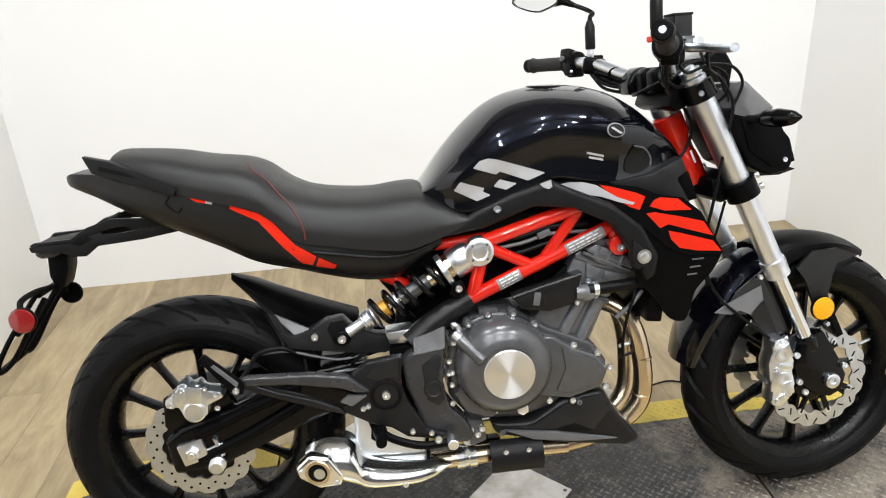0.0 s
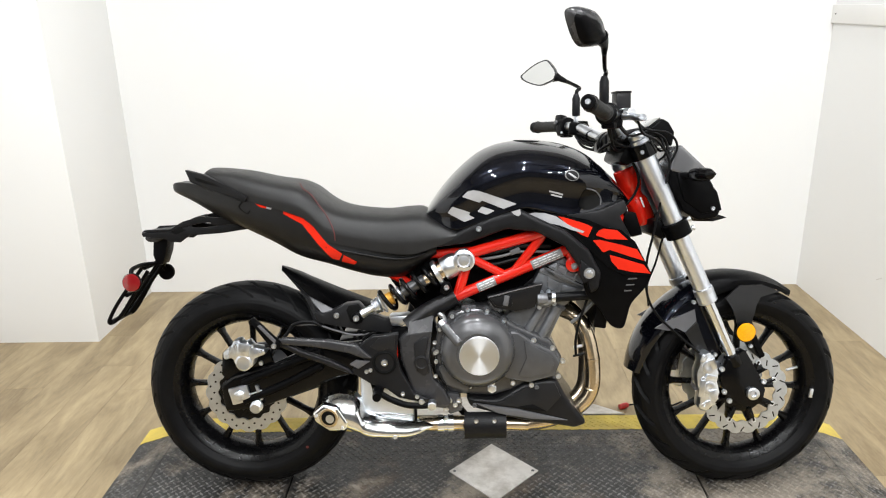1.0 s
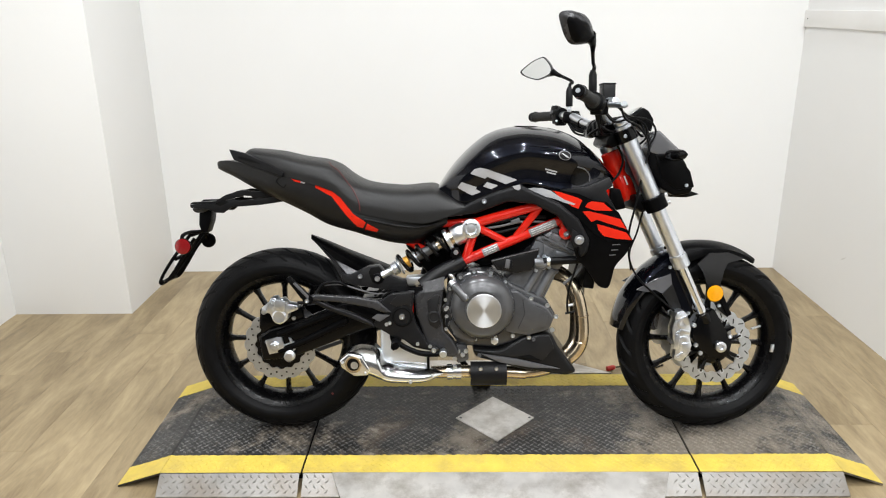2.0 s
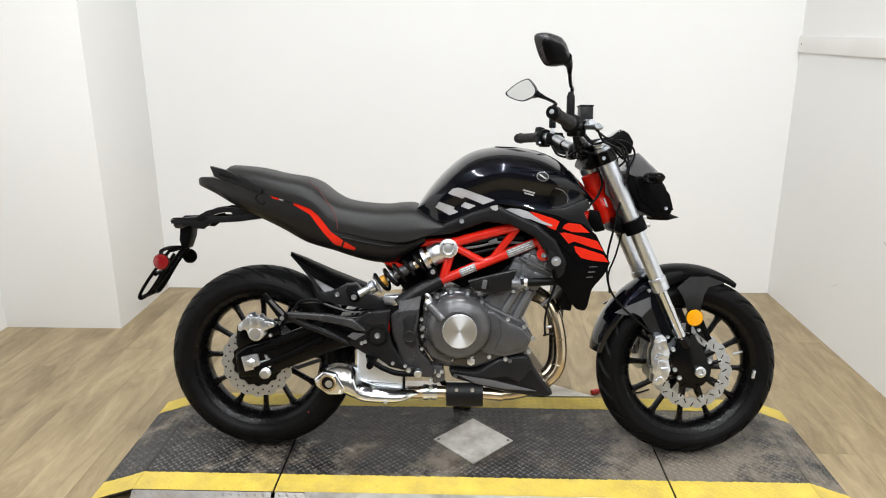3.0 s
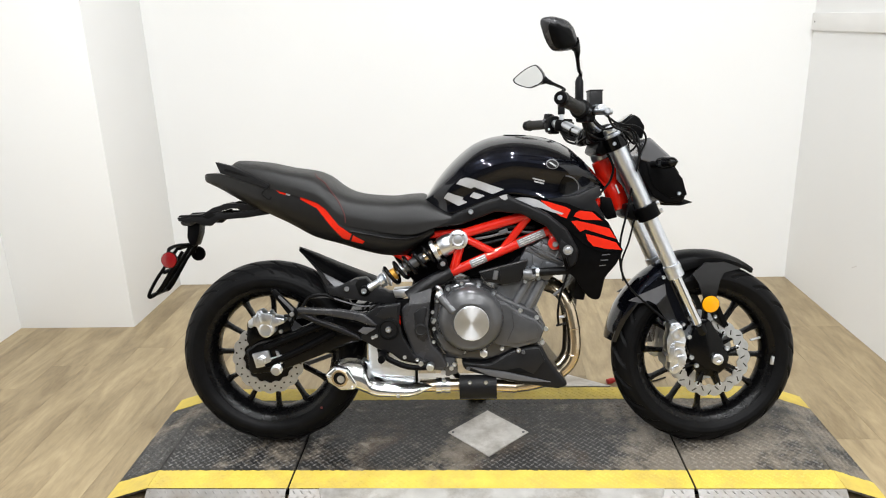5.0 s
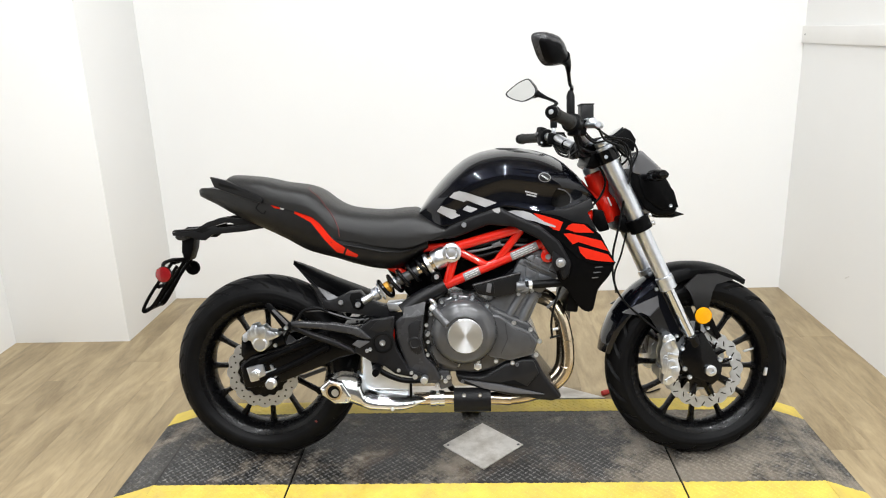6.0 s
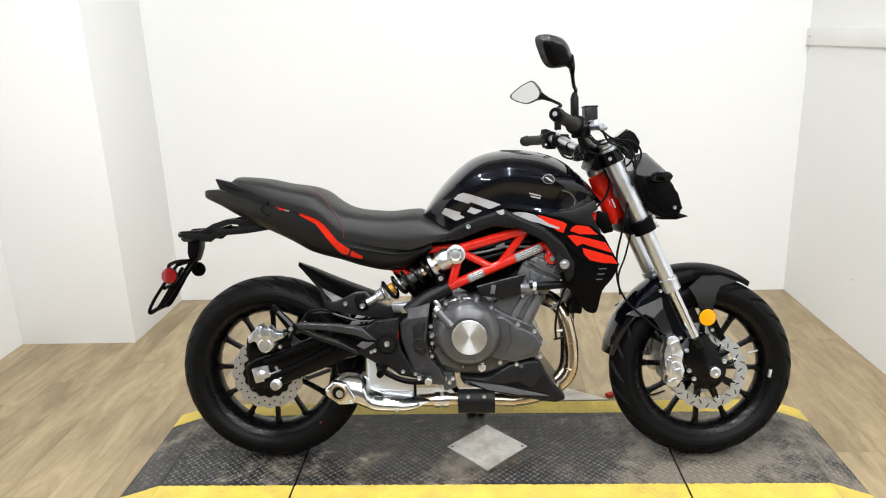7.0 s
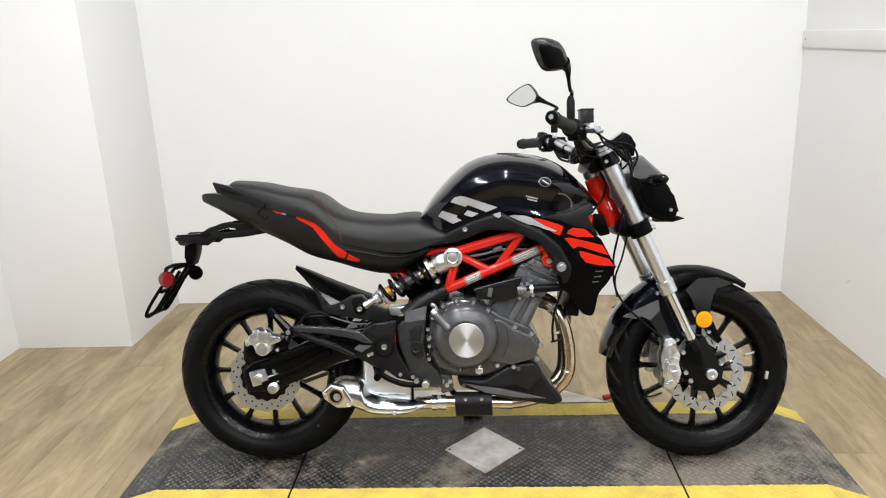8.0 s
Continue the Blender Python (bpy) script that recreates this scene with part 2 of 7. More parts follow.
def wood_material():
    """Light oak plank, grain along y, each plank its own tone."""
    m = bpy.data.materials.new("oak_plank")
    m.use_nodes = True
    nt = m.node_tree
    b = nt.nodes["Principled BSDF"]
    tc = nt.nodes.new("ShaderNodeTexCoord")
    info = nt.nodes.new("ShaderNodeObjectInfo")
    off = nt.nodes.new("ShaderNodeVectorMath")
    off.operation = "MULTIPLY_ADD"
    comb = nt.nodes.new("ShaderNodeCombineXYZ")
    for i in range(3):
        nt.links.new(info.outputs["Random"], comb.inputs[i])
    nt.links.new(comb.outputs[0], off.inputs[0])
    off.inputs[1].default_value = (7.3, 19.1, 3.7)
    nt.links.new(tc.outputs["Object"], off.inputs[2])
    mp = nt.nodes.new("ShaderNodeMapping")
    mp.inputs["Scale"].default_value = (1, 0.2, 1)
    nt.links.new(off.outputs[0], mp.inputs["Vector"])
    n1 = nt.nodes.new("ShaderNodeTexNoise")
    n1.inputs["Scale"].default_value, n1.inputs["Detail"].default_value, n1.inputs["Distortion"].default_value = 8.0, 8.0, 2.2
    n2 = nt.nodes.new("ShaderNodeTexNoise")
    n2.inputs["Scale"].default_value, n2.inputs["Detail"].default_value = 120.0, 4.0
    nt.links.new(mp.outputs[0], n1.inputs["Vector"])
    nt.links.new(mp.outputs[0], n2.inputs["Vector"])
    tone = math_node(nt, "ADD", math_node(nt, "MULTIPLY", n1.outputs["Fac"], 0.75), math_node(nt, "MULTIPLY", n2.outputs["Fac"], 0.25))
    tone = math_node(nt, "ADD", tone, math_node(nt, "MULTIPLY", math_node(nt, "SUBTRACT", info.outputs["Random"], 0.5), 0.15))
    ramp = nt.nodes.new("ShaderNodeValToRGB")
    e = ramp.color_ramp.elements
    e[0].position, e[0].color = 0.30, (0.190, 0.139, 0.074, 1)
    e[1].position, e[1].color = 0.68, (0.400, 0.312, 0.180, 1)
    nt.links.new(tone, ramp.inputs[0])
    nt.links.new(ramp.outputs[0], b.inputs["Base Color"])
    b.inputs["Roughness"].default_value = 0.42
    bp = nt.nodes.new("ShaderNodeBump")
    bp.inputs["Strength"].default_value, bp.inputs["Distance"].default_value = 0.15, 0.001
    nt.links.new(n2.outputs["Fac"], bp.inputs["Height"])
    nt.links.new(bp.outputs[0], b.inputs["Normal"])
    return m


def spun_aluminium():
    """Aluminium turned on a lathe: highlights fan out from the middle."""
    m = mat("spun_aluminium", (0.86, 0.90, 0.96), 0.34, metal=1.0, vary=0.03, scale=8, aniso=0.85)
    m.node_tree.nodes["Principled BSDF"].inputs["Anisotropic Rotation"].default_value = 0.25
    tan = m.node_tree.nodes.new("ShaderNodeTangent")
    tan.direction_type, tan.axis = "RADIAL", "Y"
    m.node_tree.links.new(tan.outputs[0], m.node_tree.nodes["Principled BSDF"].inputs["Tangent"])
    return m


M_DECK = deck_material("black_tread_plate", (0.026, 0.0255, 0.025), 0.2, 0.40)
M_LUG = deck_material("worn_tread_lug", (0.115, 0.112, 0.108), 0.3, 0.45)
M_WOOD = wood_material()


# ---- mesh tools ----
def link(name, bm, material, parent=None, label="", sharp=38):
    bmesh.ops.recalc_face_normals(bm, faces=bm.faces[:])
    me = bpy.data.meshes.new(name)
    bm.to_mesh(me)
    bm.free()
    me.polygons.foreach_set("use_smooth", [True] * len(me.polygons))
    me.set_sharp_from_angle(angle=radians(sharp))
    me.materials.append(material)
    ob = new(name, me)
    if parent is not None:
        ob.parent = parent
    return tagged(ob, label)


def part(name, bm, material, parent, label="", sharp=38):
    """One mesh object under a thing or a part."""
    return link(name, bm, material, parent, label, sharp)


def bevelled(bm, width, segments=2, angle=25):
    if width > 0:
        edges = [e for e in bm.edges if len(e.link_faces) == 2 and e.calc_face_angle(0) > radians(angle)]
        bmesh.ops.bevel(bm, geom=edges, offset=width, segments=segments, profile=0.6, affect="EDGES", clamp_overlap=True)
    return bm


def prism(outline, y0, y1, bevel=0.004, segments=2):
    """An outline in the x-z plane, given thickness from y0 to y1, edges rounded."""
    bm = bmesh.new()
    a = [bm.verts.new((x, y0, z)) for x, z in outline]
    b = [bm.verts.new((x, y1, z)) for x, z in outline]
    bm.faces.new(a)
    bm.faces.new(b[::-1])
    for i in range(len(a)):
        j = (i + 1) % len(a)
        bm.faces.new((a[i], b[i], b[j], a[j]))
    bmesh.ops.recalc_face_normals(bm, faces=bm.faces[:])
    return bevelled(bm, bevel, segments)


def box(c, size, bevel=0.003, rot=(0, 0, 0), segments=2):
    bm = bmesh.new()
    bmesh.ops.create_cube(bm, size=1.0)
    bmesh.ops.scale(bm, vec=size, verts=bm.verts)
    bevelled(bm, bevel, segments)
    bmesh.ops.transform(bm, matrix=pose(*c, *rot), verts=bm.verts)
    return bm


def merge(*parts):
    out = bmesh.new()
    for p in parts:
        me = bpy.data.meshes.new("tmp")
        p.to_mesh(me)
        p.free()
        out.from_mesh(me)
        bpy.data.meshes.remove(me)
    return out


def grid_faces(bm, rings, closed_u=False, closed_v=True):
    n, m = len(rings), len(rings[0])
    for i in range(n if closed_u else n - 1):
        for j in range(m if closed_v else m - 1):
            a, b = rings[i], rings[(i + 1) % n]
            bm.faces.new((a[j], a[(j + 1) % m], b[(j + 1) % m], b[j]))


def lathe(profile, centre, segments=48, closed=False, axis=(0, 1, 0), caps=True):
    """Turn a profile of (along, radius) about an axis through centre."""
    bm = bmesh.new()
    axis = Vector(axis).normalized()
    turn = Vector((0, 1, 0)).rotation_difference(axis).to_matrix()
    rings = []
    for y, r in profile:
        rings.append([bm.verts.new(Vector(centre) + turn @ Vector((r * math.cos(2 * math.pi * k / segments), y, r * math.sin(2 * math.pi * k / segments)))) for k in range(segments)])
    grid_faces(bm, rings, closed_u=closed)
    if caps and not closed:
        bm.faces.new(rings[0])
        bm.faces.new(rings[-1][::-1])
    return bm


def rod(a, b, r, segments=16, bevel=0.0):
    """A round bar from a to b with slightly broken ends."""
    a, b = Vector(a), Vector(b)
    n = (b - a).length
    e = min(bevel or r * 0.18, n * 0.3)
    return lathe([(0, r - e), (e, r), (n - e, r), (n, r - e)], a, segments, axis=b - a)


def smooth_path(points, steps=8):
    """Catmull-Rom through the points."""
    p = [Vector(q) for q in points]
    p = [2 * p[0] - p[1]] + p + [2 * p[-1] - p[-2]]
    out = []
    for i in range(1, len(p) - 2):
        for k in range(steps):
            t = k / steps
            a, b, c, d = p[i - 1], p[i], p[i + 1], p[i + 2]
            out.append(0.5 * ((2 * b) + (c - a) * t + (2 * a - 5 * b + 4 * c - d) * t * t + (3 * b - a - 3 * c + d) * t ** 3))
    out.append(p[-2])
    return out


def tube(points, r, segments=12, steps=8, smooth=True):
    """A pipe along points; r is one radius or one for each point."""
    pts = smooth_path(points, steps) if smooth else [Vector(q) for q in points]
    if isinstance(r, (list, tuple)):
        where = np.linspace(0, len(r) - 1, len(pts))
        radii = [float(v) for v in np.interp(where, range(len(r)), r)]
    else:
        radii = [r] * len(pts)
    bm = bmesh.new()
    rings, side = [], None
    for i, p in enumerate(pts):
        d = (pts[min(i + 1, len(pts) - 1)] - pts[max(i - 1, 0)]).normalized()
        if side is None:
            side = d.orthogonal().normalized()
        side = (side - d * side.dot(d)).normalized()
        up = d.cross(side)
        rings.append([bm.verts.new(p + radii[i] * (math.cos(a) * side + math.sin(a) * up)) for a in [2 * math.pi * k / segments for k in range(segments)]])
    grid_faces(bm, rings)
    bm.faces.new(rings[0])
    bm.faces.new(rings[-1][::-1])
    return bm


def curve(xs, ys):
    """A smooth function through the points with no overshoot."""
    xs, ys = np.array(xs, float), np.array(ys, float)
    h, d = np.diff(xs), np.diff(ys) / np.diff(xs)
    m = np.zeros(len(xs))
    m[0], m[-1] = d[0], d[-1]
    for i in range(1, len(xs) - 1):
        m[i] = 0 if d[i - 1] * d[i] <= 0 else 3 * (h[i - 1] + h[i]) / ((2 * h[i] + h[i - 1]) / d[i - 1] + (h[i] + 2 * h[i - 1]) / d[i])

    def f(x):
        x = min(max(x, xs[0]), xs[-1])
        i = min(int(np.searchsorted(xs, x, "right")) - 1, len(xs) - 2)
        t = (x - xs[i]) / h[i]
        return float((1 + 2 * t) * (1 - t) ** 2 * ys[i] + t * (1 - t) ** 2 * h[i] * m[i] + t * t * (3 - 2 * t) * ys[i + 1] + t * t * (t - 1) * h[i] * m[i + 1])

    return f


class Shell:
    """A body with a left-right symmetric section: bottom, top and half width along x, and the section's shape from bottom to top."""

    def __init__(self, bottom, top, width, section, section_front=None):
        self.zb, self.zt, self.w = (curve(*zip(*t)) for t in (bottom, top, width))
        self.f = curve(*zip(*section))
        self.g = curve(*zip(*section_front)) if section_front else self.f
        self.x0, self.x1 = max(t[0][0] for t in (bottom, top, width)), min(t[-1][0] for t in (bottom, top, width))

    def half(self, x, u):
        s = min(1, max(0, (x - self.x0) / (self.x1 - self.x0)))
        s = s * s * (3 - 2 * s)
        return self.w(x) * ((1 - s) * self.f(u) + s * self.g(u))

    def side(self, x, z):
        u = (z - self.zb(x)) / max(1e-4, self.zt(x) - self.zb(x))
        return -self.half(x, min(1, max(0, u)))

    def build(self, n=60, m=22):
        bm = bmesh.new()
        rings = []
        us = [0.5 - 0.5 * math.cos(math.pi * k / m) for k in range(m + 1)]
        for i in range(n + 1):
            s = i / n
            x = self.x0 + (self.x1 - self.x0) * (0.5 * s + 0.5 * (0.5 - 0.5 * math.cos(math.pi * s)))
            zb, zt = self.zb(x), self.zt(x)
            right = [(-self.half(x, u), zb + (zt - zb) * u) for u in us]
            ring = right + [(-y, z) for y, z in right[::-1]]
            rings.append([bm.verts.new((x, y, z)) for y, z in ring])
        grid_faces(bm, rings)
        bm.faces.new(rings[0])
        bm.faces.new(rings[-1][::-1])
        bmesh.ops.remove_doubles(bm, verts=bm.verts[:], dist=0.0002)
        return bm


def skin(outline, yfun, thick=0.003, step=0.02, lift=0.0):
    """A thin panel: an x-z outline laid on the surface y = yfun(x, z), thickened inwards."""
    bm = bmesh.new()
    bm.faces.new([bm.verts.new((x, 0, z)) for x, z in outline])
    for axis in (0, 2):
        lo, hi = min(v.co[axis] for v in bm.verts), max(v.co[axis] for v in bm.verts)
        for k in range(1, int((hi - lo) / step) + 1):
            at, no = [0, 0, 0], [0, 0, 0]
            at[axis], no[axis] = lo + k * step, 1
            bmesh.ops.bisect_plane(bm, geom=bm.verts[:] + bm.edges[:] + bm.faces[:], plane_co=at, plane_no=no, dist=1e-5)
    bmesh.ops.triangulate(bm, faces=[f for f in bm.faces if len(f.verts) > 4])
    for v in bm.verts:
        v.co.y = yfun(v.co.x, v.co.z) - lift
    sgn = 1 if sum(v.co.y for v in bm.verts) < 0 else -1
    ext = bmesh.ops.extrude_face_region(bm, geom=bm.faces[:])
    for v in [g for g in ext["geom"] if isinstance(g, bmesh.types.BMVert)]:
        v.co.y += sgn * thick
    bmesh.ops.recalc_face_normals(bm, faces=bm.faces[:])
    return bm


def facet(points, thick=0.006):
    """A flat-faced panel through points in space, thickened inwards along y."""
    bm = bmesh.new()
    sgn = 1 if sum(p[1] for p in points) < 0 else -1
    a = [bm.verts.new(p) for p in points]
    b = [bm.verts.new((x, y + sgn * thick, z)) for x, y, z in points]
    bm.faces.new(a)
    bm.faces.new(b[::-1])
    for i in range(len(a)):
        j = (i + 1) % len(a)
        bm.faces.new((a[i], b[i], b[j], a[j]))
    bmesh.ops.triangulate(bm, faces=[f for f in bm.faces if len(f.verts) > 4])
    return bm


def closed_curve(points, steps=4):
    """Catmull-Rom round a closed outline."""
    n, out = len(points), []
    for i in range(n):
        a, b, c, d = (Vector(points[(i + k) % n]) for k in (-1, 0, 1, 2))
        out += [0.5 * ((2 * b) + (c - a) * t + (2 * a - 5 * b + 4 * c - d) * t * t + (3 * b - a - 3 * c + d) * t ** 3) for t in [k / steps for k in range(steps)]]
    return out


def mirrored(bm):
    """The same shape for the other side of the machine."""
    out = bm.copy()
    for v in out.verts:
        v.co.y = -v.co.y
    bmesh.ops.reverse_faces(out, faces=out.faces[:])
    return out


def bolt(parent, c, r=0.007, axis=(0, -1, 0), depth=0.008, material=None, name="bolt"):
    """Cap-head bolt with a socket, head along axis."""
    bm = lathe([(0, r * 0.9), (depth * 0.75, r), (depth, r * 0.85), (depth, r * 0.45), (depth * 0.5, r * 0.4)], c, 12, axis=axis)
    return part(name, bm, material or M_BOLT, parent)


# ---- the room ----
FLOOR = -0.05
BACK, RIGHT, LEFT = 1.635, 2.337, -1.558
PIL_X, PIL_Y = -0.99, 1.045
OPEN_Y = -2.2


def slab(name, x0, x1, y0, y1, z0, z1, material, label, category, bevel=0.0):
    ob = link(name, box(((x0 + x1) / 2, (y0 + y1) / 2, (z0 + z1) / 2), (x1 - x0, y1 - y0, z1 - z0), bevel), material)
    return tagged(ob, label, category, kind="structure")


slab("wall_north", LEFT - 0.12, RIGHT + 0.12, BACK, BACK + 0.12, FLOOR - 0.02, WALL_TOP, M_WALL, "plain white painted wall behind the motorcycle", "wall")
slab("wall_east", RIGHT, RIGHT + 0.12, OPEN_Y, BACK, FLOOR - 0.02, WALL_TOP, M_WALL, "plain white painted side wall with a ledge board", "wall")
slab("wall_west", LEFT - 0.12, LEFT, OPEN_Y, BACK, FLOOR - 0.02, WALL_TOP, M_WALL, "plain white painted side wall", "wall")
slab("wall_pillar", LEFT, PIL_X, PIL_Y, BACK, FLOOR - 0.02, WALL_TOP, M_WALL, "boxed-out white painted wall pillar in the corner", "wall", 0.004)
slab("wall_south", -5.0, 6.0, -7.62, -7.5, FLOOR - 0.02, CEILING, M_FARWALL, "far grey wall of the showroom", "wall")
slab("wall_far_west", -5.12, -5.0, -7.5, OPEN_Y, FLOOR - 0.02, CEILING, M_FARWALL, "far grey side wall of the showroom", "wall")
slab("wall_far_east", 6.0, 6.12, -7.5, OPEN_Y, FLOOR - 0.02, CEILING, M_FARWALL, "far grey side wall of the showroom", "wall")
slab("wall_return_west", -5.0, LEFT - 0.12, OPEN_Y, OPEN_Y + 0.12, FLOOR - 0.02, CEILING, M_FARWALL, "grey return wall beside the bay", "wall")
slab("wall_return_east", RIGHT + 0.12, 6.0, OPEN_Y, OPEN_Y + 0.12, FLOOR - 0.02, CEILING, M_FARWALL, "grey return wall beside the bay", "wall")
slab("ceiling", -5.2, 6.2, -7.7, BACK + 0.2, CEILING, CEILING + 0.1, M_CEIL, "dark painted showroom ceiling", "ceiling")
# Upper walls are unseen, added dark so the tank's top reflects little light
slab("wall_upper_north", LEFT - 0.12, RIGHT + 0.12, BACK + 0.004, BACK + 0.12, WALL_TOP, CEILING, M_UPPER, "unseen dark wall added above the white bay", "wall")
slab("wall_upper_east", RIGHT + 0.004, RIGHT + 0.12, OPEN_Y, BACK, WALL_TOP, CEILING, M_UPPER, "unseen dark wall added above the white bay", "wall")
slab("wall_upper_west", LEFT - 0.12, LEFT - 0.004, OPEN_Y, BACK, WALL_TOP, CEILING, M_UPPER, "unseen dark wall added above the white bay", "wall")
rail = slab("trim", RIGHT - 0.012, RIGHT - 0.001, OPEN_Y + 0.1, BACK - 0.001, 1.228, 1.308, M_TRIM, "white wooden ledge board fixed along the side wall", "trim", 0.003)
for y in (1.60, 0.75, -0.2, -1.2):
    part("screw", lathe([(0, 0.004), (0.0015, 0.0035), (0.0015, 0.001)], (RIGHT - 0.012, y, 1.268), 10, axis=(-1, 0, 0)), M_MIDGREY, rail)

for y, z, w, h, turn in ((0.62, 0.52, 0.05, 0.006, 25), (0.50, 0.47, 0.03, 0.004, -10), (0.15, 0.36, 0.06, 0.004, 8), (0.95, 0.24, 0.04, 0.005, -30)):
    part("scuff_mark", box((RIGHT - 0.0006, y, z), (0.001, w, h), 0.0003, (turn, 0, 0), 1), M_SCUFF, bpy.data.objects["wall_east"], "faint grey scuff on the paint")
floor = slab("floor", -5.2, 6.2, -7.7, BACK + 0.12, FLOOR - 0.06, FLOOR - 0.012, M_SEAM_SHADE, "light oak plank floor", "floor")


# ---- ceiling lamps ----
def ceiling_lamp():
    lamp = new("ceiling_light")
    part("housing", lathe([(0.0, 0.04), (-0.012, 0.055), (-0.05, 0.060), (-0.055, 0.056), (-0.05, 0.050)], (0, 0, 0), 32, axis=(0, 0, 1)), M_LAMPBODY, lamp)
    part("diffuser", lathe([(-0.048, 0.049), (-0.054, 0.044), (-0.056, 0.014)], (0, 0, 0), 32, axis=(0, 0, 1)), M_LAMPGLOW, lamp)
    return tagged(lamp, "round white surface-mounted ceiling lamp, lit", "lamp", "ceiling lamps")


first = None
for x, y in LAMP_SPOTS:
    at = pose(x, y, CEILING)
    if first is None:
        first = ceiling_lamp()
        first.matrix_basis = at
    else:
        copy_thing(first, at)
    data = bpy.data.lights.new("lamp_light", "AREA")
    data.shape, data.size, data.energy, data.color = "DISK", 0.10, LAMP_WATTS, (0.955, 0.978, 1.0)
    new("lamp_light", data).matrix_basis = pose(x, y, CEILING - 0.06)


# ---- the low platform under the motorcycle ----
DX0, DX1 = -0.33, 1.745
RX0, RX1 = -0.468, 1.872
INNER_N, OUTER_N, INNER_F, OUTER_F = -0.212, -0.303, 0.229, 0.316
JOINTS = (0.104, 1.314)


def sheet(name, corners, material, parent, thick=0.006, label=""):
    """A flat plate by its four top corners."""
    bm = bmesh.new()
    top = [bm.verts.new(c) for c in corners]
    low = [bm.verts.new((c[0], c[1], c[2] - thick)) for c in corners]
    bm.faces.new(top)
    bm.faces.new(low[::-1])
    for i in range(4):
        j = (i + 1) % 4
        bm.faces.new((top[i], low[i], low[j], top[j]))
    return part(name, bm, material, parent, label, 20)


def painted_band(corners, parent, seed):
    """A painted stripe whose long edges follow the tread unevenly; corners run along the outer edge, then back along the inner one."""
    rnd = random.Random(seed)
    p, q, r, s = (Vector(c) for c in corners)
    n = max(4, int((q - p).length / 0.006))
    bm = bmesh.new()
    rows = []
    for i in range(n + 1):
        f = i / n
        a, b = p.lerp(q, f), s.lerp(r, f)
        across = (b - a).normalized()
        b = b + across * rnd.uniform(-0.0022, 0.0026)
        down = Vector((0, 0, -0.0015))
        rows.append([bm.verts.new(v) for v in (a, b, b + down, a + down)])
    grid_faces(bm, rows)
    bm.faces.new(rows[0])
    bm.faces.new(rows[-1][::-1])
    return part("yellow_border", bm, M_YELLOW, parent, "yellow painted edge stripe", 20)


def lug_field(spots, size=(0.0205, 0.0072, 0.0021)):
    """Raised lens-shaped tread lugs at (place, u, v axes, turn)."""
    verts, faces = [], []
    a, b, h = size[0] / 2, size[1] / 2, size[2]
    for p, u, v, n, turn in spots:
        c, s = math.cos(turn), math.sin(turn)
        k = len(verts)
        for x, y, z in ((-a, 0, 0), (0, -b, 0), (a, 0, 0), (0, b, 0), (-a * 0.55, 0, h), (0, 0, h * 1.2), (a * 0.55, 0, h)):
            verts.append(tuple(p + u * (c * x - s * y) + v * (s * x + c * y) + n * z))
        faces += [(k, k + 1, k + 5, k + 4), (k + 1, k + 2, k + 6, k + 5), (k + 2, k + 3, k + 5, k + 6), (k + 3, k, k + 4, k + 5)]
    me = bpy.data.meshes.new("tread_pattern")
    me.from_pydata(verts, [], faces)
    return me


platform = new("wheel_platform")
platform.location = (0.7, 0.0, FLOOR)
tagged(platform, "low black tread-plate platform with yellow painted borders", "platform")
BASE = Matrix.Translation((-0.7, 0.0, -FLOOR))


def on_platform(ob):
    ob.matrix_basis = BASE
    return ob


for k, (a, b) in enumerate(((DX0, JOINTS[0] - 0.003), (JOINTS[0] + 0.003, JOINTS[1] - 0.003), (JOINTS[1] + 0.003, DX1))):
    on_platform(part("deck_plate", box(((a + b) / 2, (OUTER_N + OUTER_F) / 2, -0.004), (b - a, OUTER_F - OUTER_N, 0.008), 0.001), M_DECK, platform))
    for y0, y1 in ((OUTER_N + 0.001, INNER_N), (OUTER_F - 0.001, INNER_F)):
        on_platform(painted_band([(a, y0, 0.0011), (b, y0, 0.0011), (b, y1, 0.0011), (a, y1, 0.0011)], platform, k + (y0 > 0) * 7))
for xa, xb in ((DX0, RX0), (DX1, RX1)):
    s = 1 if xb > xa else -1
    xa2 = xa + s * 0.001
    on_platform(sheet("end_ramp", [(xa2, OUTER_N, 0), (xb, OUTER_N, FLOOR + 0.006), (xb, OUTER_F, FLOOR + 0.006), (xa2, OUTER_F, 0)], M_DECK, platform, 0.006))
    for y0, y1 in ((OUTER_N + 0.001, INNER_N), (OUTER_F - 0.001, INNER_F)):
        on_platform(painted_band([(xa2, y0, 0.0012), (xb, y0, FLOOR + 0.0072), (xb, y1, FLOOR + 0.0072), (xa2, y1, 0.0012)], platform, 20 + s + (y0 > 0) * 7))
for y, out in ((OUTER_N, -0.36), (OUTER_F, 0.373)):
    ins = y - 0.001 if y < 0 else y + 0.001
    for a, b in ((DX0, JOINTS[0] - 0.006), (JOINTS[0] + 0.006, JOINTS[1] - 0.006), (JOINTS[1] + 0.006, DX1)):
        ob = on_platform(sheet("side_slope", [(a, ins, -0.001), (b, ins, -0.001), (b, out, FLOOR + 0.006), (a, out, FLOOR + 0.006)], M_STEEL, platform, 0.005, "sloping bare steel tread-plate edge"))
